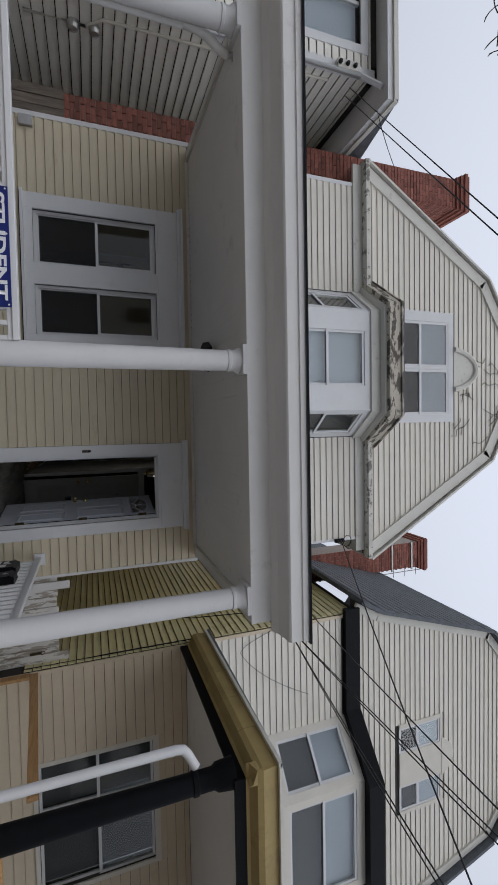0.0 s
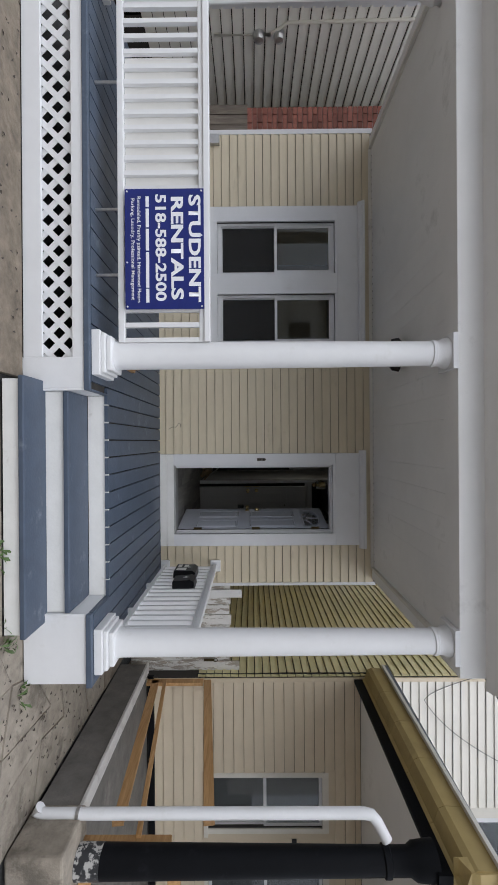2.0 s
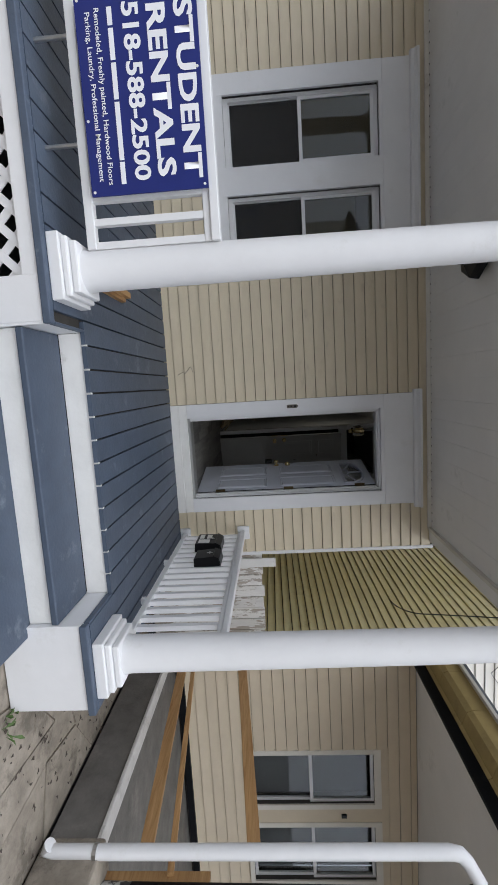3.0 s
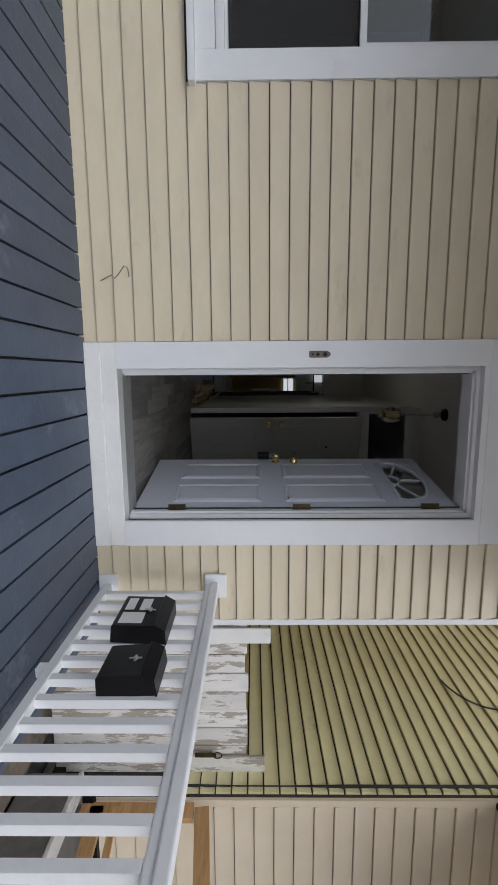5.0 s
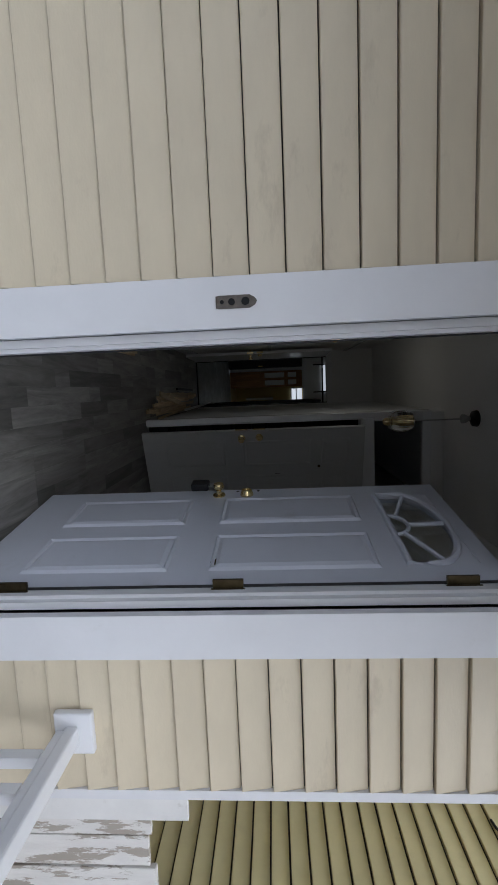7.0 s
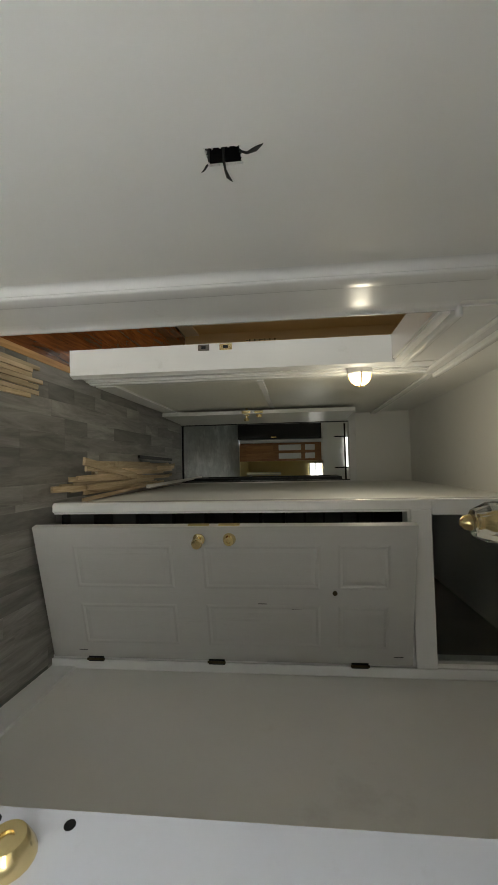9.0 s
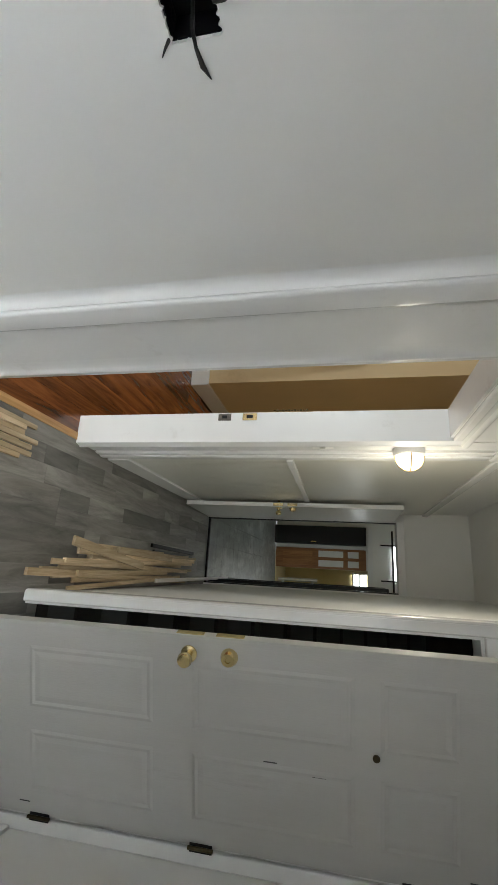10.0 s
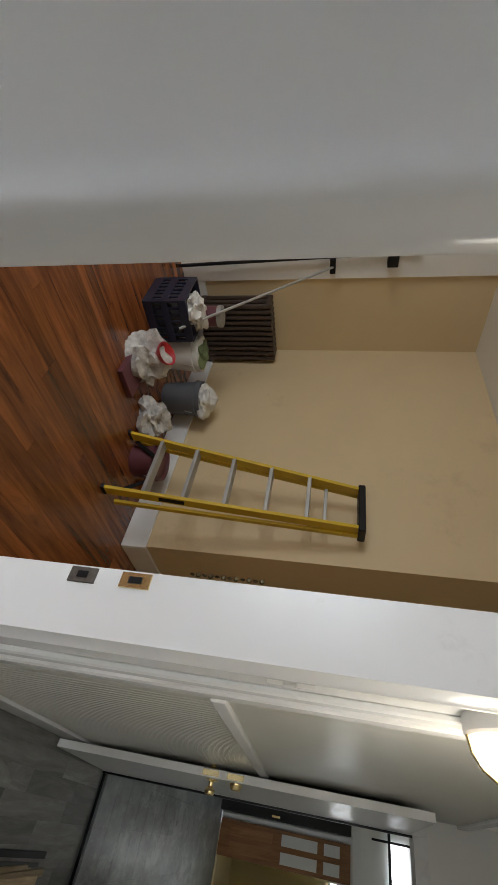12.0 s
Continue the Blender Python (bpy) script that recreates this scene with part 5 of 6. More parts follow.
part("porch_roof", prism([(3.32, 3.27), (3.32, 3.285), (NF, 3.33), (NF, 3.27)], "x", 3.0, 9.6), SHINGLE, nh)
part("porch_ceiling", box(3.20, 9.6, 3.50, NF, 2.985, 3.0), CEIL, nh)
ds = part("downspout", tube([(2.87, 3.70, 0.03), (2.90, 3.70, 0.0), (2.92, 3.70, 0.06), (2.92, 3.70, 2.44), (2.935, 3.70, 2.50), (2.98, 3.69, 2.54), (3.09, 3.66, 2.60)], 0.042, 10), WHITE, nh, "white downspout", True)
part("strap", ring([(0.047, 0.30), (0.047, 0.325)], (2.92, 3.70, 0), "z", 12), STEEL, ds)
for (xa, xb, ya, yb, za, zb) in ((3.13, 3.17, 5.85, 5.95, 0.30, 1.00), (3.13, 3.17, 3.68, 3.76, 0.30, 1.00), (3.25, 6.0, 3.56, 3.60, 1.00, 1.09), (3.25, 6.0, 3.56, 3.60, 0.36, 0.44)):
    part("timber_rail", box(xa, xb, ya, yb, za, zb, 0.003), RAWWOOD, nh, "raw pine railing timber")
for za, zb in ((1.05, 1.27), (0.40, 0.55)):
    part("timber_rail", turned(box(3.13, 3.17, -1.03, 1.03, -0.045, 0.045, 0.003), Matrix.Translation((0, 4.90, (za + zb) / 2)) @ Matrix.Rotation(-math.atan2(zb - za, 2.06), 4, "X")), RAWWOOD, nh, "raw pine railing timber")
part("timber_brace", box(3.10, 3.13, 3.72, 5.9, 0.62, 0.66, 0.002, turn=Matrix.Translation((0, 4.8, 0.64)) @ Matrix.Rotation(radians(-6), 4, "X") @ Matrix.Translation((0, -4.8, -0.64))), RAWWOOD, nh)
# upper bay of the neighbour
bz0, bz1 = 3.5, 5.54
part("bay", prism([(4.80, NF), (5.46, 5.42), (7.08, 5.42), (7.74, NF)], "z", bz0, 4.30), PALE, nh, "pale angled upper bay")


def nbay(xa, ya, xb, yb):
    L = math.hypot(xb - xa, yb - ya)
    mm = Matrix.Translation((xa, ya, 0)) @ Matrix.Rotation(math.atan2(yb - ya, xb - xa), 4, "Z")
    w = part("window", turned(boxes((0, 0.11, 0, 0.07, 4.30, bz1), (L - 0.11, L, 0, 0.07, 4.30, bz1), (0.11, L - 0.11, 0, 0.07, bz1 - 0.14, bz1)), mm), PALE, nh, "bay sash window with pale blinds")
    lo, hi, a, b = 4.30, bz1 - 0.14, 0.11, L - 0.11
    mid = (lo + hi) / 2
    for q0, q1, d in ((lo, mid + 0.02, 0.03), (mid - 0.02, hi, 0.012)):
        part("sash", turned(boxes((a, a + 0.04, d, d + 0.03, q0, q1), (b - 0.04, b, d, d + 0.03, q0, q1), (a + 0.04, b - 0.04, d, d + 0.03, q1 - 0.04, q1), (a + 0.04, b - 0.04, d, d + 0.03, q0, q0 + 0.04)), mm), WHITE, w)
        part("pane", turned(box(a + 0.04, b - 0.04, d + 0.012, d + 0.016, q0 + 0.04, q1 - 0.04), mm), GLASS, w).visible_shadow = False
    part("blind", turned(box(a, b, 0.08, 0.085, mid, hi), mm), CURTAIN, w)
    # below the blind a dark sheet replaces the room's shade
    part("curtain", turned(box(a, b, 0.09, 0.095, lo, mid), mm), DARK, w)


nbay(4.80, NF, 5.46, 5.42)
nbay(5.46, 5.42, 7.08, 5.42)
nbay(7.08, 5.42, 7.74, NF)
part("bay_lid", prism([(4.80, NF), (5.46, 5.42), (7.08, 5.42), (7.74, NF)], "z", bz1, bz1 + 0.03), PALE, nh)
part("black_band", prism([(3.05, NF - 0.001), (3.05, NF - 0.10), (4.70, NF - 0.10), (5.48, 5.28), (7.06, 5.28), (7.84, NF - 0.1), (9.0, NF - 0.1), (9.0, NF - 0.001)], "z", 5.54, 5.80), BLACKP, nh, "black painted cornice band")
NGL = [(2.99, 5.79), (3.22, 6.2), (3.97, 8.62), (5.92, 10.2)]
NGR = [(8.85, 5.79), (8.62, 6.2), (7.87, 8.62), (5.92, 10.2)]
ngab = part("gable", prism([*NGL, *NGR[2::-1]], "y", NF, NF + 0.16), FELT, nh, "pale sided gambrel gable")
siding(ngab, PALE, NF - 0.001, 3, 9, 5.81, 10.0, 0.105, holes=[(5.25, 6.85, 6.60, 7.55)], edge=gable_edge([(x + 0.12, z) for x, z in NGL], [(x - 0.12, z) for x, z in NGR]))
rake(NGL, NF - 0.05, NF, 0.13, "rake_board", TRIM, nh, 1)
rake(NGR, NF - 0.05, NF, 0.13, "rake_board", TRIM, nh, -1)
rake([(x - 0.02, z + 0.01) for x, z in NGL], NF - 0.16, 13, 0.06, "roof", SHINGLE, nh, -1)
rake([(x + 0.02, z + 0.01) for x, z in NGR], NF - 0.16, 13, 0.06, "roof", SHINGLE, nh, 1)
shing = bmesh.new()
for (xa, za), (xb, zb) in zip(NGL, NGL[1:3]):
    n_ = max(2, int(math.hypot(xb - xa, zb - za) / 0.14))
    d_ = Vector((xb - xa, zb - za)).normalized()
    nx_, nz_ = -d_.y, d_.x
    for i in range(n_):
        t = i / n_
        px, pz = xa - 0.02 + (xb - xa) * t + nx_ * 0.062, za + 0.01 + (zb - za) * t + nz_ * 0.062
        qx, qz = px + d_.x * 0.145, pz + d_.y * 0.145
        yy = NF - 0.17 + (0.12 if i % 2 else 0)
        while yy < 12.9:
            add_prism(shing, [(px, pz), (px + nx_ * 0.012, pz + nz_ * 0.012), (qx + nx_ * 0.003, qz + nz_ * 0.003), (qx, qz)], "y", yy, yy + 0.235)
            yy += 0.24
tagged(part("shingles", shing, SHINGLE, nh, "slate-grey roof shingles"), kind="stuff")
nat = part("attic_window", boxes((5.25, 5.32, NF - 0.03, NF, 6.62, 7.55), (5.76, 6.34, NF - 0.03, NF, 6.62, 7.55), (6.78, 6.85, NF - 0.03, NF, 6.62, 7.55), (5.32, 5.76, NF - 0.03, NF, 7.49, 7.55), (6.34, 6.78, NF - 0.03, NF, 7.49, 7.55)), PALE, nh, "pair of small attic windows")
part("arched_panel", prism([(6.03 + 0.34 * math.cos(math.pi * i / 10), 7.52 + 0.27 * math.sin(math.pi * i / 10) ** 1.5) for i in range(11)], "y", NF - 0.035, NF - 0.02), PALE, nat)
for a, b in ((5.32, 5.76), (6.34, 6.78)):
    part("sash", boxes((a, a + 0.035, NF - 0.018, NF, 6.64, 7.49), (b - 0.035, b, NF - 0.018, NF, 6.64, 7.49), (a, b, NF - 0.02, NF - 0.002, 6.98, 7.03), (a, b, NF - 0.02, NF - 0.002, 7.45, 7.49), (a, b, NF - 0.02, NF - 0.002, 6.62, 6.66)), WHITE, nat)
    part("pane", box(a + 0.03, b - 0.03, NF - 0.012, NF - 0.008, 6.66, 7.45), GLASS, nat).visible_shadow = False
    part("blind", box(a, b, NF - 0.006, NF - 0.002, 7.0, 7.47), CURTAIN, nat)
    # near-black panel put in for the shade of the attic
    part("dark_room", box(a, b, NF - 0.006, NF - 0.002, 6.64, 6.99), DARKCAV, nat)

# ---------------------------------------------------------------- the house to the west
wh = thing("house", (-7.0, 8.0, G), "white-sided neighbour house with deep eaves", "house")
LX, LF = -4.95, 5.5
lw = part("wall", box(LX - 0.16, LX, LF, 13.0, 0.0, 5.9), FELT, wh)
siding(lw, WHITESD, LX + 0.001, LF + 0.06, 12.9, 0.35, 5.8, 0.135, axis="y", face=1)
lf = part("wall", wall_x(-12, LX, LF, LF + 0.16, 0.0, 5.9, [(-6.6, -5.35, 4.3, 5.62)]), FELT, wh)
siding(lf, WHITESD, LF - 0.001, -9.0, LX - 0.08, 0.35, 5.8, 0.12, holes=[(-6.7, -5.25, 4.2, 5.72)])
part("corner_board", boxes((LX - 0.10, LX + 0.02, LF - 0.02, LF, 0.2, 5.85), (LX, LX + 0.02, LF, LF + 0.08, 0.2, 5.85)), WHITE, wh)
w = part("window", boxes((-6.72, -6.6, LF - 0.03, LF, 4.2, 5.74), (-5.35, -5.23, LF - 0.03, LF, 4.2, 5.74), (-6.6, -5.35, LF - 0.03, LF, 5.62, 5.74), (-6.72, -5.23, LF - 0.05, LF, 4.2, 4.3)), WHITE, wh, "upper window with a wide white casing")
part("pane", box(-6.6, -5.35, LF + 0.04, LF + 0.045, 4.3, 5.62), GLASS, w).visible_shadow = False
part("mullion", boxes((-5.99, -5.94, LF + 0.02, LF + 0.07, 4.3, 5.62)), WHITE, w)
part("blind", box(-6.6, -5.35, LF + 0.12, LF + 0.125, 4.3, 5.62), CURTAIN, w)
part("eave", boxes((-12, -4.50, 5.22, 13.0, 5.90, 5.94)), CEIL, wh, "wide grey boarded soffit")
part("fascia", boxes((-4.50, -4.46, 5.19, 13.0, 5.86, 5.98), (-12, -4.50, 5.19, 5.22, 5.86, 5.98)), WHITE, wh)
part("gutter", boxes((-4.46, -4.43, 5.17, 13.0, 5.95, 6.02), (-12, -4.46, 5.16, 5.19, 5.95, 6.02)), TRIM, wh)
part("roof", prism([(5.17, 5.99), (5.17, 6.01), (13, 7.6), (13, 5.99)], "x", -12, -4.44), SHINGLE, wh)
part("foundation", boxes((-12, LX, LF, LF + 0.1, G, 0.0), (LX - 0.1, LX, LF + 0.1, 13, G, 0.0)), CONC, wh)
part("service_bracket", boxes((-5.02, -4.90, 5.40, 5.5, 5.20, 5.55)), TRIM, wh)
for k in range(3):
    part("insulator", ring([(0.02, 0), (0.03, 0.02), (0.03, 0.04), (0.02, 0.05), (0.028, 0.07), (0.015, 0.085)], (-4.95, 5.38 - 0.03, 5.22 + 0.12 * k), "y", 10), BLACKMETAL, wh)
part("conduit", tube([(LX + 0.03, 5.9, 1.2), (LX + 0.03, 5.9, 1.9), (LX + 0.03, 5.75, 2.1), (LX + 0.03, 5.7, 5.2)], 0.02, 8), PALE, wh, "grey service conduit", True)
for mz in (1.75, 2.0):
    part("meter", ring([(0.07, 0), (0.07, 0.05), (0.055, 0.09), (0.02, 0.10)], (LX + 0.02, 5.9, mz), "x", 14), STEEL, wh)
part("downspout", tube([(-4.9, 5.46, 0.2), (-4.9, 5.46, 5.6), (-4.7, 5.3, 5.85)], 0.04, 8), WHITE, wh, "", True)


# ---------------------------------------------------------------- chimneys of brick
def chimney(x0, x1, y0, y1, z0, z1, zb0, zb1, label, cap=True, sides_from=0.0):
    c = thing("chimney", ((x0 + x1) / 2, (y0 + y1) / 2, z0), label, "chimney")
    core = part("core", box(x0 + 0.012, x1 - 0.012, y0 + 0.012, y1 - 0.012, z0, z1), MORTAR, c)
    me = finish(box(0, 0.20, 0, 0.012, 0, 0.058), "brick", BRICK)
    me2 = finish(box(0, 0.012, 0, 0.20, 0, 0.058), "brick", BRICK)
    z, row, count = zb0, 0, 0
    while z < zb1:
        off = -0.105 if row % 2 else 0.0
        for horizontal in (True, False):
            a0, a1 = (x0, x1) if horizontal else (y0, y1)
            a = a0 + off
            while a < a1 - 0.01:
                s0, s1 = max(a, a0), min(a + 0.20, a1)
                if s1 - s0 > 0.03:
                    sides = ((s0, y0, z),) if horizontal else ((x1 - 0.012, s0, z),) if z > sides_from else ()
                    for pos in sides:
                        b = new("brick", me if horizontal else me2)
                        b.parent = c
                        b.matrix_parent_inverse = HOME[c.name].inverted()
                        b.location = pos
                        b.scale = ((s1 - s0) / 0.20, 1, 1) if horizontal else (1, (s1 - s0) / 0.20, 1)
                a += 0.21
        z += 0.068
        row += 1
    if cap:
        for i, (g, h0, h1) in enumerate(((0.03, 0.0, 0.07), (0.06, 0.07, 0.14), (0.09, 0.14, 0.21), (0.06, 0.21, 0.27))):
            part("cap_course", box(x0 - g, x1 + g, y0 - g, y1 + g, z1 + h0, z1 + h1, 0.004), BRICK, c)
    return c


chimney(-4.38, -3.865, 6.38, 7.15, G, 8.26, 1.6, 8.25, "red brick chimney on the side wall of the house", True, 5.6)
ch2 = chimney(3.14, 3.79, 9.0, 9.6, 5.0, 9.62, 5.6, 9.62, "red brick roof chimney with a metal strap", True, 99.0)
part("strap", boxes((3.12, 3.82, 8.97, 9.0, 8.80, 8.84)), ALU, ch2)
part("strap", boxes((3.12, 3.82, 8.97, 9.0, 9.40, 9.44)), ALU, ch2)
mast = part("antenna_mast", tube([(3.90, 9.1, 8.2), (3.90, 9.1, 9.9)], 0.012, 6), ALU, ch2, "thin antenna mast")
for az in (8.6, 8.95, 9.3, 9.65):
    part("antenna_arm", tube([(3.79, 9.1, az), (4.02, 9.1, az)], 0.008, 6), ALU, mast)
setting("old_boards", boxes(*[(-4.38 + k * 0.13, -4.26 + k * 0.13, 6.33 + 0.004 * (k % 2), 6.36, 0.0, 1.60) for k in range(4)]), OLDWOOD, "grey weathered boards at the foot of the chimney", "boards")

# ---------------------------------------------------------------- cables overhead
def cable(a, b, drop, r=0.012, label="black overhead service cable"):
    c = part("overhead_cable", tube(sag(a, b, drop), r, 6), CABLE)
    return tagged(c, label, "cable", "overhead cables")


def onward(a, b, k):
    return tuple(p + (q - p) * k for p, q in zip(a, b))


FAN = (3.09, 5.93, 4.50)
for end, r in (((3.378, 2.5, 4.821), 0.006), ((3.417, 2.5, 4.799), 0.006), ((3.538, 2.5, 4.265), 0.0065), ((3.519, 2.5, 4.212), 0.0055)):
    cable(FAN, onward(FAN, end, 1.9), 0.06, r)
NW0 = (2.987, 5.93, 4.909)
cable(NW0, onward(NW0, (3.144, 2.5, 4.817), 1.9), 0.06, 0.007)
EC = (1.98, 6.03, 5.56)
cable(EC, onward(EC, (3.655, 2.5, 4.584), 1.9), 0.08, 0.008)
for a, b in (((-4.59, 5.34, 5.337), (-1.521, 2.5, 4.733)), ((-4.46, 5.34, 5.266), (-1.398, 2.5, 4.735))):
    cable(a, onward(a, b, 2.2), 0.05, 0.0055)
cable((-4.40, 5.36, 5.80), (-4.36, 6.4, 6.92), 0.02, 0.006)
bracket = thing("cable_bracket", (1.95, 6.06, 5.50), "rusty cable bracket with insulators on the house corner", "bracket")
part("plate", boxes((1.93, 1.99, 6.045, 6.072, 5.45, 5.62), bevel=0.003), BLACKMETAL, bracket)
for dz in (5.48, 5.53, 5.585):
    part("insulator", ring([(0.010, 0.0), (0.022, 0.008), (0.022, 0.020), (0.012, 0.026), (0.020, 0.034), (0.018, 0.046), (0.004, 0.05)], (1.96, 6.045 - 0.05, dz), "y", 10), BLACKMETAL, bracket, "", True)
part("wire_loop", tube([(1.96 + 0.10 * math.cos(a * 0.55), 6.02 - 0.01 * a, 5.62 + 0.09 * math.sin(a * 0.55)) for a in range(13)], 0.006, 6), CABLE, bracket)
loop = part("loose_cable", tube([(NX - 0.03, 7.04 - 0.34 * math.sin(math.pi / 2 * i / 12), 3.0 + 0.36 * (i / 12) ** 1.6) for i in range(13)] + [(NX - 0.03, 6.69 - 0.02 * i, 3.42 + 0.12 * i) for i in range(1, 9)], 0.007, 6), CABLE)
tagged(loop, "thin black cable hanging on the green wall", "cable")
loop2 = part("loose_cable", tube(sag((3.13, 5.965, 4.46), (3.35, 5.965, 3.85), 0.06, 8) + sag((3.42, 5.965, 3.78), (4.3, 5.965, 4.9), 0.16, 14), 0.0035, 6), CABLE)
tagged(loop2, "thin black cable looped to the neighbour wall", "cable")
vine = bmesh.new()
rv = random.Random(5)
for k in range(16):
    x, z = -0.7 + rv.uniform(-0.5, 1.2), 7.9 + rv.uniform(-0.2, 1.0)
    pts = [(x, 6.06, z)]
    for s in range(4):
        x += rv.uniform(-0.12, 0.12)
        z += rv.uniform(-0.02, 0.16)
        pts.append((x, 6.055, z))
    add_tube(vine, pts, 0.006, 4)
tagged(part("climber_stems", vine, BARK), "bare climber stems clinging to the gable", "climber", "", "stuff")

tree = thing("bare_tree", (-9.2, 4.2, G), "leafless street tree with thin drooping twigs", "tree")
part("trunk", tube([(-9.2, 4.2, G), (-9.15, 4.25, 2.5), (-9.0, 4.4, 5.0), (-8.6, 4.7, 7.5), (-8.2, 5.0, 9.5)], [0.20, 0.17, 0.13, 0.09, 0.04], 10), BARK, tree)
rt = random.Random(8)
twigs = bmesh.new()
for k in range(14):
    base = Vector((-8.7, 4.6, 7.0)).lerp(Vector((-8.2, 5.0, 9.5)), rt.random())
    tip = Vector((-5.3 + rt.uniform(-0.7, 0.4), 4.8 + rt.uniform(-0.2, 0.2), 7.25 + rt.uniform(-0.2, 1.2)))
    pts = sag(base, tip, -0.15, 6)
    add_tube(twigs, pts, [0.03, 0.026, 0.022, 0.018, 0.015, 0.012, 0.009], 5)
    for q in range(5):
        p = pts[rt.randint(3, 6)]
        t = p + Vector((rt.uniform(-0.1, 0.35), rt.uniform(-0.2, 0.25), rt.uniform(-0.35, 0.15)))
        add_tube(twigs, sag(p, t, 0.05, 4), [0.009, 0.008, 0.008, 0.012, 0.006], 4)
part("twigs", twigs, BARK, tree, "thin budding twigs")

# ---------------------------------------------------------------- hall fittings
lf_ = thing("bulkhead_lamp", (HX0 + 0.01, 9.26, 2.48), "lit white bulkhead lamp with a wire guard on the casing", "lamp")
part("base", ring([(0.080, 0.010), (0.080, 0.045), (0.074, 0.050)], (HX0, 9.26, 2.48), "x", 28), WHITE, lf_, "", True)
part("globe", ring([(0.070, 0.050), (0.069, 0.075), (0.058, 0.102), (0.038, 0.118), (0.010, 0.124)], (HX0, 9.26, 2.48), "x", 28), FROST, lf_, "glowing warm glass", True)
for ax in (0, 1):
    pts = []
    for i in range(9):
        a = math.pi * i / 8
        u, v = 0.075 * math.cos(a), 0.050 + 0.082 * math.sin(a)
        pts.append((HX0 + v, 9.26 + (u if ax else 0), 2.48 + (0 if ax else u)))
    part("guard_wire", tube(pts, 0.0035, 6), BRASS, lf_)
pd = thing("pendant_lamp", (0.93, 8.25, 2.7), "unlit brass and clear glass pendant lamp", "lamp")
part("canopy", ring([(0.065, 3.42), (0.06, 3.39), (0.02, 3.37)], (0.93, 8.25, 0), "z", 20), BLACKMETAL, pd, "black ceiling canopy")
part("rod", ring([(0.006, 2.95), (0.006, 3.30), (0.035, 3.305), (0.035, 3.33), (0.012, 3.37)], (0.93, 8.25, 0), "z", 14), ALU, pd)
part("shade", ring([(0.03, 2.94), (0.065, 2.925), (0.085, 2.87), (0.080, 2.80), (0.055, 2.75)], (0.93, 8.25, 0), "z", 12), CLEARG, pd)
part("socket", ring([(0.012, 2.70), (0.028, 2.715), (0.034, 2.74), (0.026, 2.765), (0.018, 2.80), (0.03, 2.83), (0.03, 2.93)], (0.93, 8.25, 0), "z", 16), BRASS, pd, "", True)
sw = thing("light_switch", (HX0 + 0.01, 9.205, 2.03), "white light switch plate", "switch")
part("plate", boxes((HX0 + 0.010, HX0 + 0.017, 9.170, 9.240, 1.975, 2.087), bevel=0.002), WHITEPL, sw)
part("toggle", boxes((HX0 + 0.017, HX0 + 0.027, 9.197, 9.212, 2.015, 2.045), bevel=0.002), WHITEPL, sw)

# ragged hole with cut cables in the hall wall
wires = thing("cut_cables", (HX0, 7.26, 1.94), "black cut cables hanging from a ragged hole", "cables")
part("cable_end", tube([(0.03, 7.265, 1.935), (0.070, 7.275, 1.935), (0.076, 7.292, 1.935), (0.075, 7.315, 1.937), (0.073, 7.335, 1.944)], [0.003, 0.003, 0.0026, 0.004, 0.0008], 6), CABLE, wires)
part("cable_end", tube([(0.03, 7.25, 1.965), (0.070, 7.25, 1.972), (0.077, 7.247, 1.985), (0.077, 7.238, 2.003), (0.074, 7.230, 2.018)], [0.003, 0.003, 0.0026, 0.0045, 0.0008], 6), CABLE, wires)
part("cable_end", tube([(0.03, 7.27, 1.905), (0.070, 7.28, 1.900), (0.075, 7.287, 1.892), (0.073, 7.297, 1.884)], [0.0026, 0.0026, 0.002, 0.0008], 6), CABLE, wires)
part("cavity", boxes((0.012, 0.020, 7.230, 7.290, 1.898, 1.978), (0.020, 0.064, 7.2342, 7.2362, 1.9022, 1.9738), (0.020, 0.064, 7.2838, 7.2858, 1.9022, 1.9738), (0.020, 0.064, 7.2362, 7.2838, 1.9022, 1.9042), (0.020, 0.064, 7.2362, 7.2838, 1.9718, 1.9738)), BLACKMETAL, wires, "black inside of the hole")
rf = random.Random(9)
for k in range(18):
    s = k / 18 * 4
    q, f = int(s), s - int(s)
    y, z, dy, dz = [(7.234 + 0.052 * f, 1.902, 0, 1), (7.286, 1.902 + 0.072 * f, -1, 0), (7.286 - 0.052 * f, 1.974, 0, -1), (7.234, 1.974 - 0.072 * f, 1, 0)][q]
    w, L = rf.uniform(0.002, 0.005), rf.uniform(0.001, 0.0045)
    chip = [(y - dz * w, z - dy * w), (y + dz * w, z + dy * w), (y + dy * L, z + dz * L)]
    part("plaster_chip", prism(chip, "x", HX0 - 0.004, HX0 + 0.001), HALLW, wires)
part("box_back", boxes((-0.04, -0.035, 7.2, 7.32, 1.88, 2.0), (-0.035, HX0 - 0.01, 7.2, 7.21, 1.88, 2.0), (-0.035, HX0 - 0.01, 7.31, 7.32, 1.88, 2.0), (-0.035, HX0 - 0.01, 7.21, 7.31, 1.88, 1.89), (-0.035, HX0 - 0.01, 7.21, 7.31, 1.99, 2.0)), BLACKMETAL, wires)

# lumber on the hall floor
rl = random.Random(11)


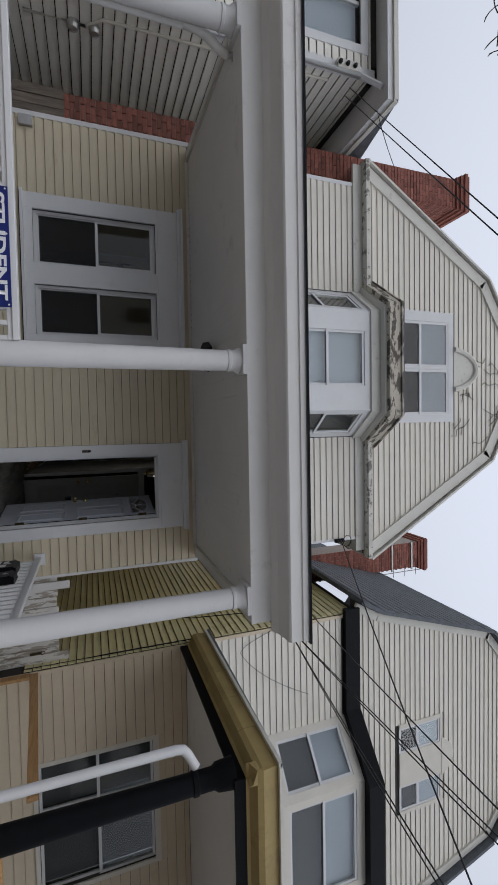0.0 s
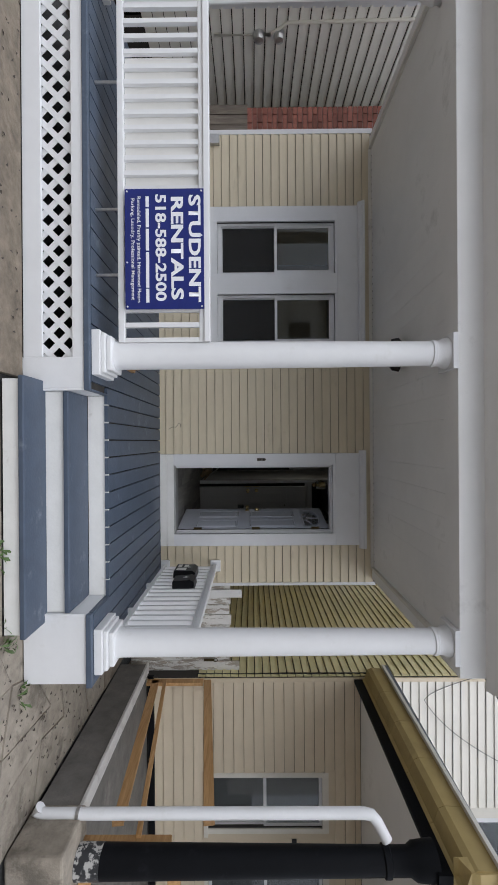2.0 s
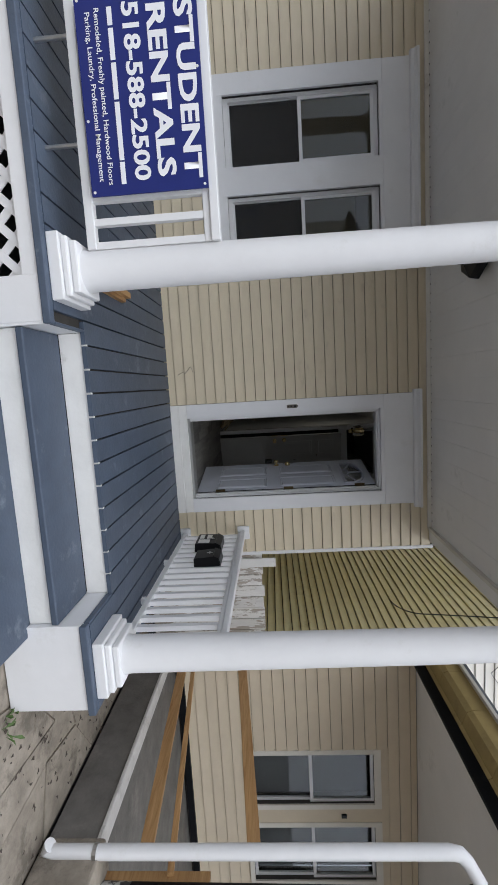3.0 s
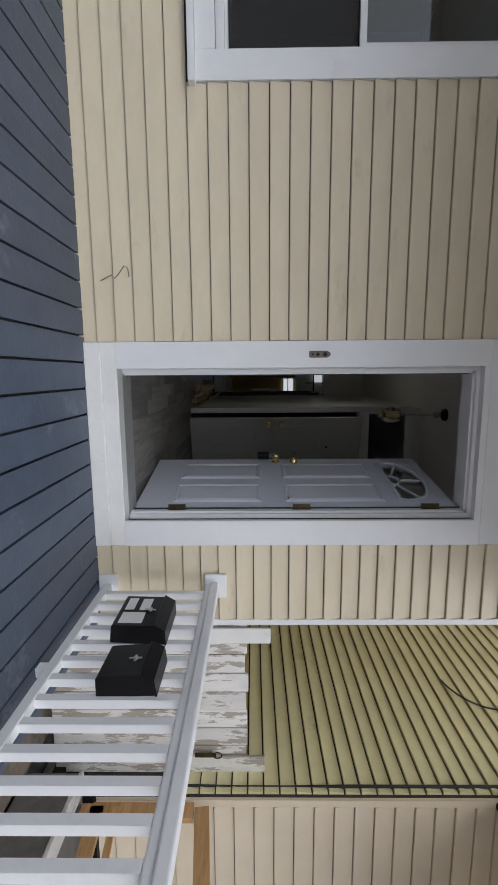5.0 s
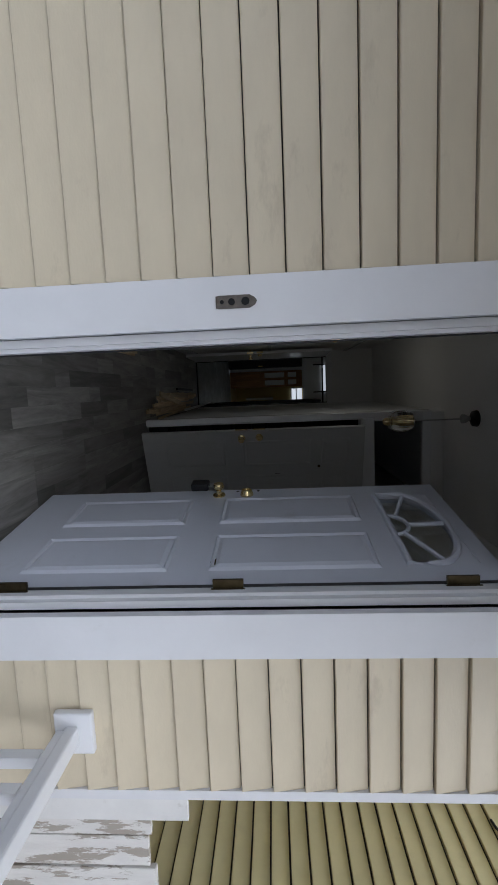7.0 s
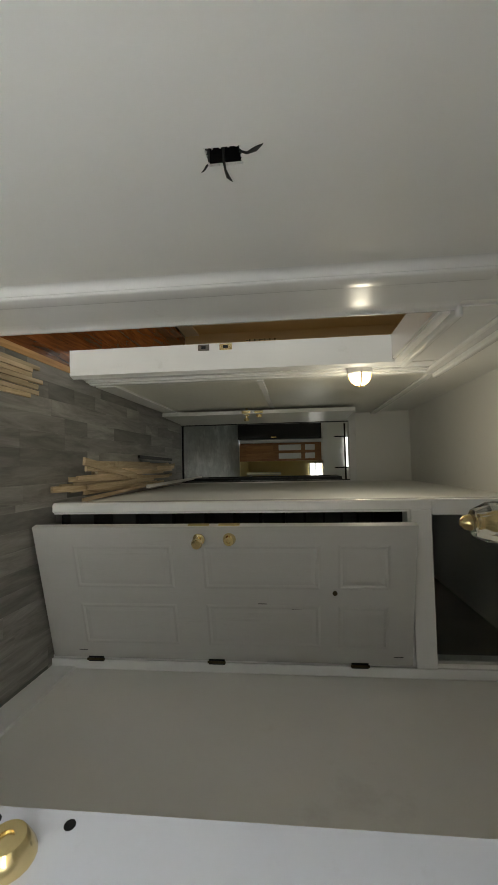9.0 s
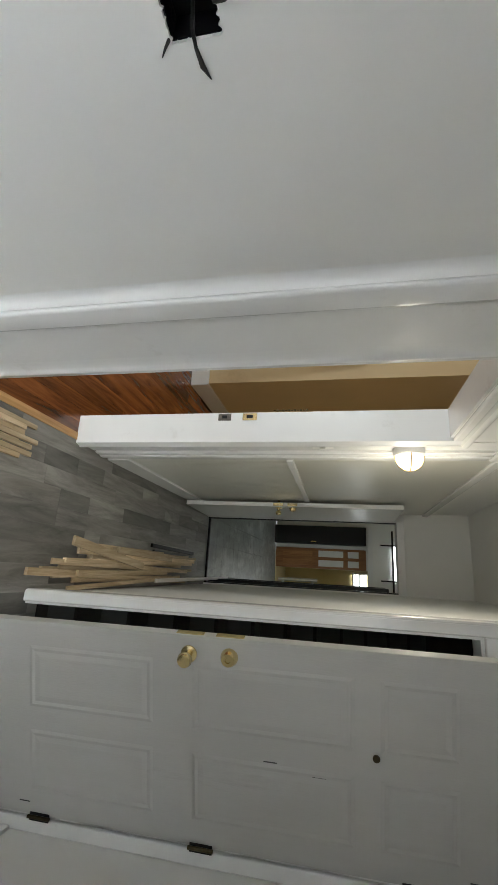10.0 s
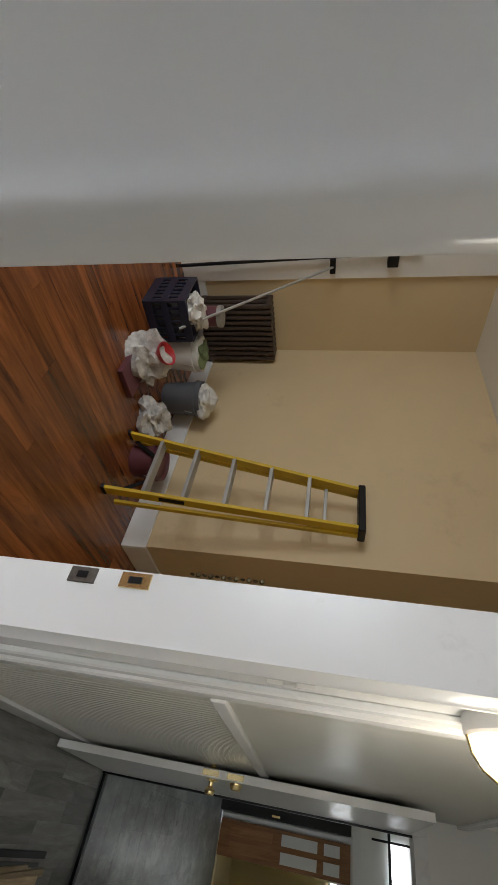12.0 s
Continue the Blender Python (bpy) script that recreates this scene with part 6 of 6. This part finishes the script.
def stick(name, x, y0, y1, z, wd, hg, yaw, material, label, group):
    c = Matrix.Translation((x, (y0 + y1) / 2, z)) @ Matrix.Rotation(radians(yaw), 4, "Z")
    bm = box(-wd / 2, wd / 2, -(y1 - y0) / 2, (y1 - y0) / 2, 0, hg, 0.002)
    ob = part(name, turned(bm, c), material)
    return tagged(ob, label, "board", group)


for k in range(20):
    lev = k // 6
    x = 0.655 + 0.038 * (k % 6) + rl.uniform(-0.012, 0.012) + 0.004 * lev
    y0 = 8.78 + rl.uniform(0.0, 0.75) if k % 6 > 1 else 9.2 + rl.uniform(0, 0.5)
    y1 = 10.3 + rl.uniform(0.0, 1.0)
    yaw = rl.uniform(-2.6, 2.6) if lev else rl.uniform(-0.8, 0.8)
    stick("scrap_board", x, y0, y1, FL + lev * 0.026, rl.uniform(0.022, 0.05), rl.uniform(0.012, 0.024), yaw, LUMBER, "rough scrap wooden board lying on the hall floor", "scrap boards in the corridor")
stick("scrap_board", 0.70, 9.05, 9.95, FL + 0.105, 0.05, 0.02, -7.5, LUMBER, "rough scrap wooden board across the pile", "scrap boards in the corridor")
stick("white_moulding", 0.85, 10.2, 12.45, FL + 0.11, 0.03, 0.015, 0.4, WHITEPL, "long white moulding strip on the scrap boards", "scrap boards in the corridor")
stick("metal_strip", 0.60, 10.3, 11.35, FL, 0.03, 0.02, -1, BLACKMETAL, "dark metal strip on the hall floor", "metal strips")
stick("metal_strip", 0.64, 10.35, 11.3, FL, 0.02, 0.02, -1, GREYPL, "grey metal strip on the hall floor", "metal strips")
for k in range(11):
    x = 0.115 + 0.028 * (k % 7) + (0.03 if k > 6 else 0)
    stick("lath", x, 7.75 + rl.uniform(0, 0.1), 8.66 + rl.uniform(-0.04, 0.08), FL + 0.018 * (k // 7), 0.024, 0.016, rl.uniform(-1, 1), LUMBER, "thin pale wooden lath lying on the hall floor", "laths by the wall")

# ---------------------------------------------------------------- front room things
ld = thing("step_ladder", (-1.42, 10.45, FL), "folded yellow fibreglass step ladder leaning on the wall", "ladder")
FR0, FR1, FL0, FL1 = Vector((-1.175, 10.32, FL)), Vector((-1.245, 10.66, 2.30)), Vector((-1.68, 10.33, FL)), Vector((-1.555, 10.66, 2.30))


def beam(a, b, wd, dp, bevel=0.003):
    """A straight bar from a to b, wd across x and dp deep."""
    d = b - a
    z = d.normalized()
    x = (Vector((1, 0, 0)) - z * z.x).normalized()
    y = z.cross(x)
    mm = Matrix((x, y, z)).transposed().to_4x4()
    mm.translation = a
    return turned(box(-wd / 2, wd / 2, -dp / 2, dp / 2, 0, d.length, bevel), mm)


part("front_rail", beam(FR0, FR1, 0.025, 0.07), YELLOWFG, ld)
part("front_rail", beam(FL0, FL1, 0.025, 0.07), YELLOWFG, ld)
back = Vector((0, 0.095, 0))
part("rear_rail", beam(FR0 + back + Vector((0.03, 0, 0.06)), FR1 + back * 0.6 + Vector((0.012, 0, 0)), 0.022, 0.035), YELLOWFG, ld)
part("rear_rail", beam(FL0 + back + Vector((0, 0, 0.06)), FL1 + back * 0.6, 0.022, 0.035), YELLOWFG, ld)
for k in range(6):
    t = (0.155, 0.31, 0.47, 0.63, 0.79, 0.86)[k]
    a, b = FL0.lerp(FL1, t), FR0.lerp(FR1, t)
    part("step", box(a.x, b.x, a.y - 0.035, a.y + 0.045, a.z - 0.012, a.z + 0.014, 0.003) if k < 5 else box(a.x, b.x, a.y + 0.05, a.y + 0.07, a.z - 0.012, a.z + 0.012, 0.003), ALU, ld)
part("top_cap", boxes((-1.585, -1.215, 10.615, 10.765, 2.285, 2.335), bevel=0.010), BLACKMETAL, ld, "black plastic top cap")
for p in (FR0, FL0):
    part("foot", box(p.x - 0.016, p.x + 0.016, p.y - 0.042, p.y + 0.042, FL, FL + 0.022, 0.003), RUBBER, ld)
part("brace", beam(FL0.lerp(FL1, 0.02) + Vector((0.01, 0.05, 0)), FL0.lerp(FL1, 0.155) + Vector((0.14, 0.02, 0)), 0.03, 0.008), BLACKMETAL, ld)
part("brace", beam(FR0.lerp(FR1, 0.02) + Vector((-0.01, 0.05, 0)), FR0.lerp(FR1, 0.155) + Vector((-0.14, 0.02, 0)), 0.03, 0.008), BLACKMETAL, ld)
part("spreader", beam(FR0.lerp(FR1, 0.75) + Vector((-0.02, 0.02, 0)), FR0.lerp(FR1, 0.84) + Vector((-0.05, 0.06, 0)), 0.012, 0.006), BLACKMETAL, ld)
part("label", beam(FR0.lerp(FR1, 0.22) + Vector((0.0131, 0, 0)), FR0.lerp(FR1, 0.32) + Vector((0.0131, 0, 0)), 0.001, 0.04, 0), BLACKMETAL, ld, "dark oval maker label")

rd = thing("radiator", (-3.36, 10.4, FL), "dark brown cast-iron column radiator by the wall", "radiator")
for k in range(11):
    y = 10.20 + k * 0.058
    bm = bmesh.new()
    for dx in (-3.42, -3.34, -3.26):
        add_ring(bm, [(0.022, 0.80), (0.026, 0.83), (0.022, 0.88), (0.022, 1.38), (0.026, 1.43), (0.020, 1.46)], (dx, y, 0), "z", 8)
    add_box(bm, -3.44, -3.24, y - 0.022, y + 0.022, 0.77, 0.82, 0.008)
    add_box(bm, -3.44, -3.24, y - 0.022, y + 0.022, 1.42, 1.47, 0.012)
    if k in (0, 10):
        add_box(bm, -3.43, -3.40, y - 0.018, y + 0.018, FL, 0.77)
        add_box(bm, -3.28, -3.25, y - 0.018, y + 0.018, FL, 0.77)
    part("section", bm, RADIATOR, rd)
part("pipe", tube([(-3.34, 10.815, FL), (-3.34, 10.815, 0.80)], 0.014, 8), RADIATOR, rd)

cr = thing("milk_crate", (-2.66, 9.90, FL), "dark blue plastic milk crate full of odds and ends", "crate")
for (xa, xb, ya, yb) in ((-2.49, -2.475, 9.70, 10.06), (-2.85, -2.835, 9.70, 10.06), (-2.835, -2.49, 9.70, 9.715), (-2.835, -2.49, 10.045, 10.06)):
    long_y = (yb - ya) > 0.1
    for lo, hi in ((0.02, 0.07), (0.14, 0.20), (0.28, 0.345)):
        part("side_band", box(xa, xb, ya, yb, FL + lo, FL + hi, 0.002), CRATE, cr)
    for k in range(7):
        f = k / 6
        for lo, hi in ((0.07, 0.14), (0.20, 0.28)):
            if long_y:
                c = ya + (yb - ya - 0.02) * f
                part("side_bar", box(xa + 0.002, xb - 0.002, c, c + 0.02, FL + lo, FL + hi), CRATE, cr)
            else:
                c = xa + (xb - xa - 0.02) * f
                part("side_bar", box(c, c + 0.02, ya + 0.002, yb - 0.002, FL + lo, FL + hi), CRATE, cr)
part("base", box(-2.84, -2.48, 9.70, 10.06, FL, FL + 0.02), CRATE, cr)
part("contents", box(-2.82, -2.51, 9.73, 10.03, FL + 0.02, FL + 0.22), GREYPL, cr)


def crumple(name, centre, size, seed, material, label, category, group=""):
    """A lumpy heap of sheet: a ball pushed about by noise and flattened below."""
    bm = bmesh.new()
    bmesh.ops.create_icosphere(bm, subdivisions=4, radius=1.0)
    for v in bm.verts:
        d = v.co.normalized()
        n1 = noise.noise(d * 1.4 + Vector((seed, 0, 0)))
        n2 = 1 - 2 * abs(noise.noise(d * 1.9 + Vector((0, seed, 0))))
        n3 = 1 - 2 * abs(noise.noise(d * 7.5 + Vector((0, 0, seed))))
        v.co = d * (0.72 + 0.55 * n1 + 0.30 * n2 + 0.05 * n3)
        v.co = Vector((v.co.x * size[0], v.co.y * size[1], max(v.co.z, -0.55) * size[2]))
    lo = min(v.co.z for v in bm.verts)
    bmesh.ops.translate(bm, vec=(centre[0], centre[1], centre[2] - lo), verts=bm.verts)
    return tagged(part(name, bm, material, smooth=True), label, category, group)


crumple("rag", (-2.62, 9.86, FL + 0.33), (0.13, 0.15, 0.08), 2.0, CLOTH, "crumpled white rag lying in the crate", "rag")
crumple("plastic_bag", (-2.12, 9.98, FL), (0.16, 0.22, 0.16), 7.0, BAG, "clear crumpled plastic bag of supplies on the floor", "bag", "bags on the floor")
crumple("plastic_bag", (-1.93, 10.40, FL), (0.14, 0.18, 0.13), 13.0, BAG, "white crumpled plastic bag of rubbish on the floor", "bag", "bags on the floor")
bowl = thing("plastic_bowl", (-2.12, 9.90, FL + 0.20), "red plastic bowl on a clear bag", "bowl")
part("bowl", turned(ring([(0.05, 0.0), (0.085, 0.05), (0.09, 0.07), (0.082, 0.068), (0.045, 0.008)], (0, 0, 0), "z", 20), Matrix.Translation((-2.10, 9.93, FL + 0.21)) @ Matrix.Rotation(radians(25), 4, "X")), REDPL, bowl, "", True)
pk = tagged(part("packet", box(-2.13, -1.83, 9.86, 10.10, FL, FL + 0.04, 0.004), MAROON), "flat dark red packet under the bags", "packet")


def pail(name, x, y, r, h, material, label, lid):
    p = thing(name, (x, y, FL), label, "bucket", "buckets in the corner")
    part("body", ring([(r * 0.86, FL), (r * 0.98, FL + h * 0.82), (r * 1.06, FL + h * 0.83), (r * 1.06, FL + h * 0.87), (r, FL + h * 0.88), (r * 1.02, FL + h), (r * 0.95, FL + h), (r * 0.85, FL + h * 0.9)], (x, y, 0), "z", 28), material, p, "", True)
    part("handle", tube([(x + r * 1.05 * math.cos(a), y + r * 0.2 - 0.02, FL + h * 0.80 - r * 1.0 * abs(math.sin(a))) for a in [math.pi * i / 10 for i in range(11)]], 0.004, 6), STEEL, p)
    if lid:
        part("lid", ring([(r * 0.98, FL + h - 0.02), (r * 1.0, FL + h + 0.01), (r * 0.4, FL + h + 0.02)], (x, y, 0), "z", 24), lid, p)
    return p


pail("bucket", -2.62, 10.28, 0.15, 0.33, WHITEPL, "white plastic bucket with a green rag over it", WHITEPL)
pail("waste_bin", -2.40, 10.60, 0.155, 0.34, GREYPL, "dark grey plastic waste bin with a white liner", None)
pail("bucket", -1.62, 10.55, 0.14, 0.22, MAROON, "small maroon bucket behind the ladder", None)
crumple("bin_liner", (-2.40, 10.60, FL + 0.30), (0.15, 0.15, 0.09), 4.0, CLOTH, "white bin liner bulging from the waste bin", "liner")
crumple("green_rag", (-2.60, 10.27, FL + 0.335), (0.12, 0.10, 0.035), 5.0, GREENCL, "green rag over the white bucket", "rag")
can = thing("paint_can", (-2.72, 10.02, FL + 0.34), "paint can with a dark label on the crate", "can")
part("body", ring([(0.085, FL + 0.345), (0.085, FL + 0.53), (0.078, FL + 0.535)], (-2.74, 9.99, 0), "z", 24), MAROON, can)
part("rim", ring([(0.088, FL + 0.50), (0.088, FL + 0.535), (0.07, FL + 0.537)], (-2.74, 9.99, 0), "z", 24), ALU, can)
pole = thing("squeegee_pole", (-2.45, 9.95, FL), "long aluminium pole with a black squeegee head leaning on the wall", "pole")
part("pole", tube([(-2.45, 9.92, FL + 0.26), (-3.38, 9.90, 2.02)], 0.011, 8), ALU, pole)
part("head", box(-3.43, -3.37, 9.84, 9.96, 1.99, 2.04, 0.004), BLACKMETAL, pole)
rod = thing("black_pole", (-3.40, 9.862, FL), "tall black pole with a clamp standing by the casing", "pole")
part("rod", tube([(-3.40, 9.862, FL), (-3.44, 9.812, 2.74)], 0.016, 8), BLACKMETAL, rod)
part("bracket", box(-3.46, -3.38, 9.80, 9.92, 2.47, 2.56, 0.006), BLACKMETAL, rod)

# ---------------------------------------------------------------- kitchen beyond
od = thing("panel_door", (0.15, KY - 0.05, FL), "brown wooden door with four white lights in the far room", "door")
part("leaf", boxes((0.15, 0.60, KY - 0.06, KY - 0.02, FL + 0.01, 2.68), bevel=0.004), OAKDOOR, od)
for (a, b, c, d) in ((0.20, 0.34, 1.62, 2.18), (0.41, 0.55, 1.62, 2.18), (0.20, 0.34, 2.28, 2.52), (0.41, 0.55, 2.28, 2.52)):
    part("light", box(a, b, KY - 0.068, KY - 0.06, c, d), WHITEPL, od, "white glazed light")
for (a, b, c, d) in ((0.21, 0.34, 0.80, 1.48), (0.41, 0.54, 0.80, 1.48)):
    part("panel", box(a, b, KY - 0.064, KY - 0.06, c, d, 0.002), OAKDOOR, od)
setting("door_5", boxes((0.075, 0.145, KY - 0.03, KY, FL, 2.72), (-0.36, 1.12, KY - 0.03, KY, 2.72, 2.83), (1.04, 1.12, KY - 0.03, KY, FL, 2.72), bevel=0.003), GLOSS, "white casings round the far kitchen doors", "door frame")
blk = thing("refrigerator", (-0.1, KY - 0.2, FL), "tall black cabinet standing beside the brown door", "cabinet")
part("body", boxes((-0.34, 0.06, KY - 0.28, KY - 0.035, FL, 2.68), bevel=0.006), BLACKMETAL, blk)
part("handle", boxes((0.0, 0.03, KY - 0.30, KY - 0.28, 1.45, 1.58), bevel=0.003), BRASS, blk)
DAYGLASS = glow_mat("daylight_glass", (0.95, 0.98, 1.0), 0.40)
wk = setting("window_4", boxes((0.68, 1.20, KY + 1.96, KY + 2.0, 2.46, 2.80)), DAYGLASS, "bright daylight window in the far back room", "window")
part("window_frame", boxes((0.64, 0.68, KY + 1.94, KY + 2.0, 2.42, 2.84), (1.20, 1.24, KY + 1.94, KY + 2.0, 2.42, 2.84), (0.68, 1.20, KY + 1.94, KY + 1.96, 2.60, 2.63), (0.68, 1.20, KY + 1.94, KY + 1.96, 2.42, 2.46)), WHITE, wk)
kw = setting("window_5", boxes((0.04, 0.78, KY - 0.05, KY - 0.01, 3.28, 3.52)), glow_mat("transom_daylight", (0.95, 0.98, 1.0), 0.3), "bright high transom window over the far door", "window")
part("window_frame", boxes((-0.30, 1.10, KY - 0.07, KY - 0.05, 3.24, 3.28), (0.01, 0.04, KY - 0.07, KY - 0.05, 3.0, 3.60), (0.78, 0.81, KY - 0.07, KY - 0.05, 3.0, 3.60)), BLACKMETAL, kw, "dark bars round the transom")
# glazed door folded back into the kitchen
gdr = thing("glazed_door", (0.865, 12.0, FL), "open dark-framed glass door with a tall steel pull", "door")
part("frame", boxes((0.850, 0.885, 11.97, 12.05, FL + 0.012, 2.62), (0.850, 0.885, 12.62, 12.72, FL + 0.012, 2.62), (0.850, 0.885, 12.05, 12.62, FL + 0.012, 0.80), (0.850, 0.885, 12.05, 12.62, 2.52, 2.62), bevel=0.003), BLACKMETAL, gdr)
part("pane", box(0.865, 0.870, 12.05, 12.62, 0.80, 2.52), GLASS, gdr)
pull = part("pull_handle", tube([(0.815, 12.58, 1.36), (0.815, 12.58, 1.84)], 0.022, 12), STEEL, gdr, "tall steel pull handle", True)
for hz in (1.42, 1.78):
    part("standoff", ring([(0.016, 0.815), (0.016, 0.850)], (0, 12.58, hz), "x", 10), STEEL, pull)

# ---------------------------------------------------------------- across the street (first seen in the window glass, second added to darken panes)
for ox in (-2.0, 14.5):
    op = thing("house", (ox, -16, G), "pale-sided house put across the street for window reflections", "house")
    part("wall", boxes((ox - 7, ox + 8, -18, -16, G, 6.5)), PALE, op)
    part("roof", prism([(ox - 7.4, 6.5), (ox + 8.3, 6.5), (ox + 0.5, 10.5)], "y", -18.2, -15.6), SHINGLE, op)
    for wx in (-5.5, -2.5, 2.5, 5.5):
        for wz in (0.9, 4.0):
            w = part("window", box(ox + wx, ox + wx + 1.1, -16.0, -15.95, wz, wz + 1.5), WHITE, op)
            part("pane", box(ox + wx + 0.08, ox + wx + 1.02, -15.95, -15.93, wz + 0.08, wz + 1.42), DARK, w)

# cracked board in the siding beside the door
part("crack", tube([(-0.02, F - 0.024, 0.56), (-0.05, F - 0.025, 0.62), (-0.03, F - 0.025, 0.635), (-0.06, F - 0.026, 0.665), (-0.095, F - 0.025, 0.69), (-0.085, F - 0.024, 0.71), (-0.04, F - 0.023, 0.715)], 0.0025, 5), DARK, front, "dark split in the siding")

# ---------------------------------------------------------------- pieces laid last: planks, slabs
plank = finish(box(0, 1, 0, 1, 0, 0.026, 0.0), "deck_plank", BLUE)
x = -3.727
while x < PORCH_R - 0.04:
    w = min(0.131, PORCH_R - 0.035 - x)
    y0 = 4.018 if (x + w > -0.235 and x < 1.405) else PF + 0.032
    b = new("deck_plank", plank)
    b.parent = pf
    b.location, b.scale = (x, y0, 0.421), (w, F - 0.01 - y0, 1)
    x += w + 0.012

strip = finish(box(0, 1, 0, 1, -0.012, 0, 0.0), "floor_board", ORANGE)
froom = bpy.data.objects["floor_room"]
x = -3.48
rb = random.Random(21)
while x < 0.0:
    y = 6.3
    while y < 12.05:
        L = rb.uniform(0.8, 3.2)
        e = min(y + L, 12.08)
        if e - y > 0.05 and not (x < -1.1 and y > 10.8):
            b = new("floor_board", strip)
            b.parent = froom
            b.location, b.scale = (x, y, FL - 0.001), (min(0.0805, 0.028 - x), min(e, 12.08) - y - 0.002, 1)
        y = e
        if e >= 12.08:
            break
    x += 0.082

vp = finish(box(0, 1, 0, 1, -0.008, 0, 0.0), "vinyl_plank", PLANK)
fhall = bpy.data.objects["floor_hall"]
x = HX0 + 0.001
while x < HX1 - 0.03:
    w = min(0.100, HX1 - 0.025 - x)
    end = EY if x < CX1 - 0.02 else HY1 + 0.02
    if x < CX1 - 0.02 < x + w:
        w = CX1 - 0.003 - x
    y = F + 0.21
    while y < end - 0.01:
        e_ = min(y + rb.choice((0.18, 0.3, 0.45, 0.6, 0.75, 0.9)), end)
        b = new("vinyl_plank", vp)
        b.parent = fhall
        b.location, b.scale = (x, y, FL), (w - 0.001, e_ - y - 0.001, 1)
        y = e_
    x += w

mt = finish(box(0, 1, 0, 1, -0.008, 0, 0.0), "floor_tile", MARBLE)
fk = bpy.data.objects["floor_kitchen"]
for i in range(6):
    for j in range(12):
        b = new("floor_tile", mt)
        b.parent = fk
        b.location, b.scale = (-0.45 + i * 0.305, EY + 0.13 + j * 0.305, FL), (0.302, 0.302, 1)

# broken concrete slabs of the yard and the front walk
walkway = setting("pavement", boxes((-9.0, 9.0, -0.8, 2.95, G - 0.03, G - 0.012), (1.46, 2.96, 2.95, 5.4, G - 0.03, G - 0.012), (-0.33, 1.46, 2.95, 3.39, G - 0.03, G - 0.012)), DIRT, "cracked old concrete slabs with soil in the joints", "pavement")
rs = random.Random(4)


def slab(pts, top):
    bm = bmesh.new()
    cx, cy = sum(p[0] for p in pts) / len(pts), sum(p[1] for p in pts) / len(pts)
    sh = [(cx + (px - cx) * 0.97, cy + (py - cy) * 0.97) for px, py in pts]
    add_prism(bm, sh, "z", G - 0.02, top)
    for v in bm.verts:
        if v.co.z > G - 0.015:
            v.co.z += 0.004 * noise.noise(v.co * 2)
    return part("slab", bm, CONC, walkway)


def crack_grid(x0, x1, y0, y1, nx, ny, seed):
    r = random.Random(seed)
    grid = {}
    for i in range(nx + 1):
        for j in range(ny + 1):
            jx = 0 if i in (0, nx) else r.uniform(-0.35, 0.35)
            jy = 0 if j in (0, ny) else r.uniform(-0.35, 0.35)
            grid[i, j] = (x0 + (i + jx) * (x1 - x0) / nx, y0 + (j + jy) * (y1 - y0) / ny)
    for i in range(nx):
        for j in range(ny):
            slab([grid[i, j], grid[i + 1, j], grid[i + 1, j + 1], grid[i, j + 1]], G + r.uniform(-0.012, 0.006))


crack_grid(1.50, 2.94, 2.95, 5.4, 4, 5, 1)
crack_grid(-8.0, 8.0, -0.7, 2.95, 16, 3, 2)
crack_grid(-0.32, 1.46, 2.96, 3.38, 2, 1, 3)

# dead leaves and grit on the slabs
litter = bmesh.new()
for k in range(380):
    if k % 3:
        lx, ly = rs.uniform(1.5, 2.95), rs.uniform(2.6, 5.3)
    else:
        lx, ly = rs.uniform(-3.6, -0.4), rs.uniform(3.0, 3.6)
    if k % 5 == 0:
        lx, ly = 1.95 + abs(rs.gauss(0, 0.25)), rs.uniform(3.0, 4.5)
    q, an = rs.uniform(0.006, 0.022), rs.uniform(0, 6.28)
    ca, sa = math.cos(an) * q, math.sin(an) * q
    top = G + 0.014 if ly > 2.96 and lx > 0 else G + 0.026
    litter.faces.new([litter.verts.new(v) for v in ((lx + ca, ly + sa, top), (lx - sa * 0.5, ly + ca * 0.5, top + q * 0.5), (lx - ca, ly - sa, top), (lx + sa * 0.5, ly - ca * 0.5, top + q * 0.2))])
tagged(part("leaf_litter", litter, BARK), "dead leaves and grit strewn on the ground", "litter", "", "stuff")

# weeds at the foot of the steps
weeds = bmesh.new()
for k in range(46):
    wx, wy = rs.choice(((1.50, 3.42), (0.9, 3.33), (1.95, 3.58), (1.46, 3.36)))
    wx, wy = wx + rs.gauss(0, 0.05), wy + rs.gauss(0, 0.03)
    a, L, w = rs.uniform(0, 6.28), rs.uniform(0.03, 0.08), rs.uniform(0.006, 0.014)
    dx, dy = math.cos(a), math.sin(a)
    p = [(wx, wy, G), (wx + dx * L * 0.5 - dy * w, wy + dy * L * 0.5 + dx * w, G + L * 0.7), (wx + dx * L, wy + dy * L, G + L * 0.8), (wx + dx * L * 0.5 + dy * w, wy + dy * L * 0.5 - dx * w, G + L * 0.7)]
    weeds.faces.new([weeds.verts.new(q) for q in p])
tagged(part("weeds", weeds, LEAF), "small green weeds at the foot of the steps", "weeds", "", "stuff")
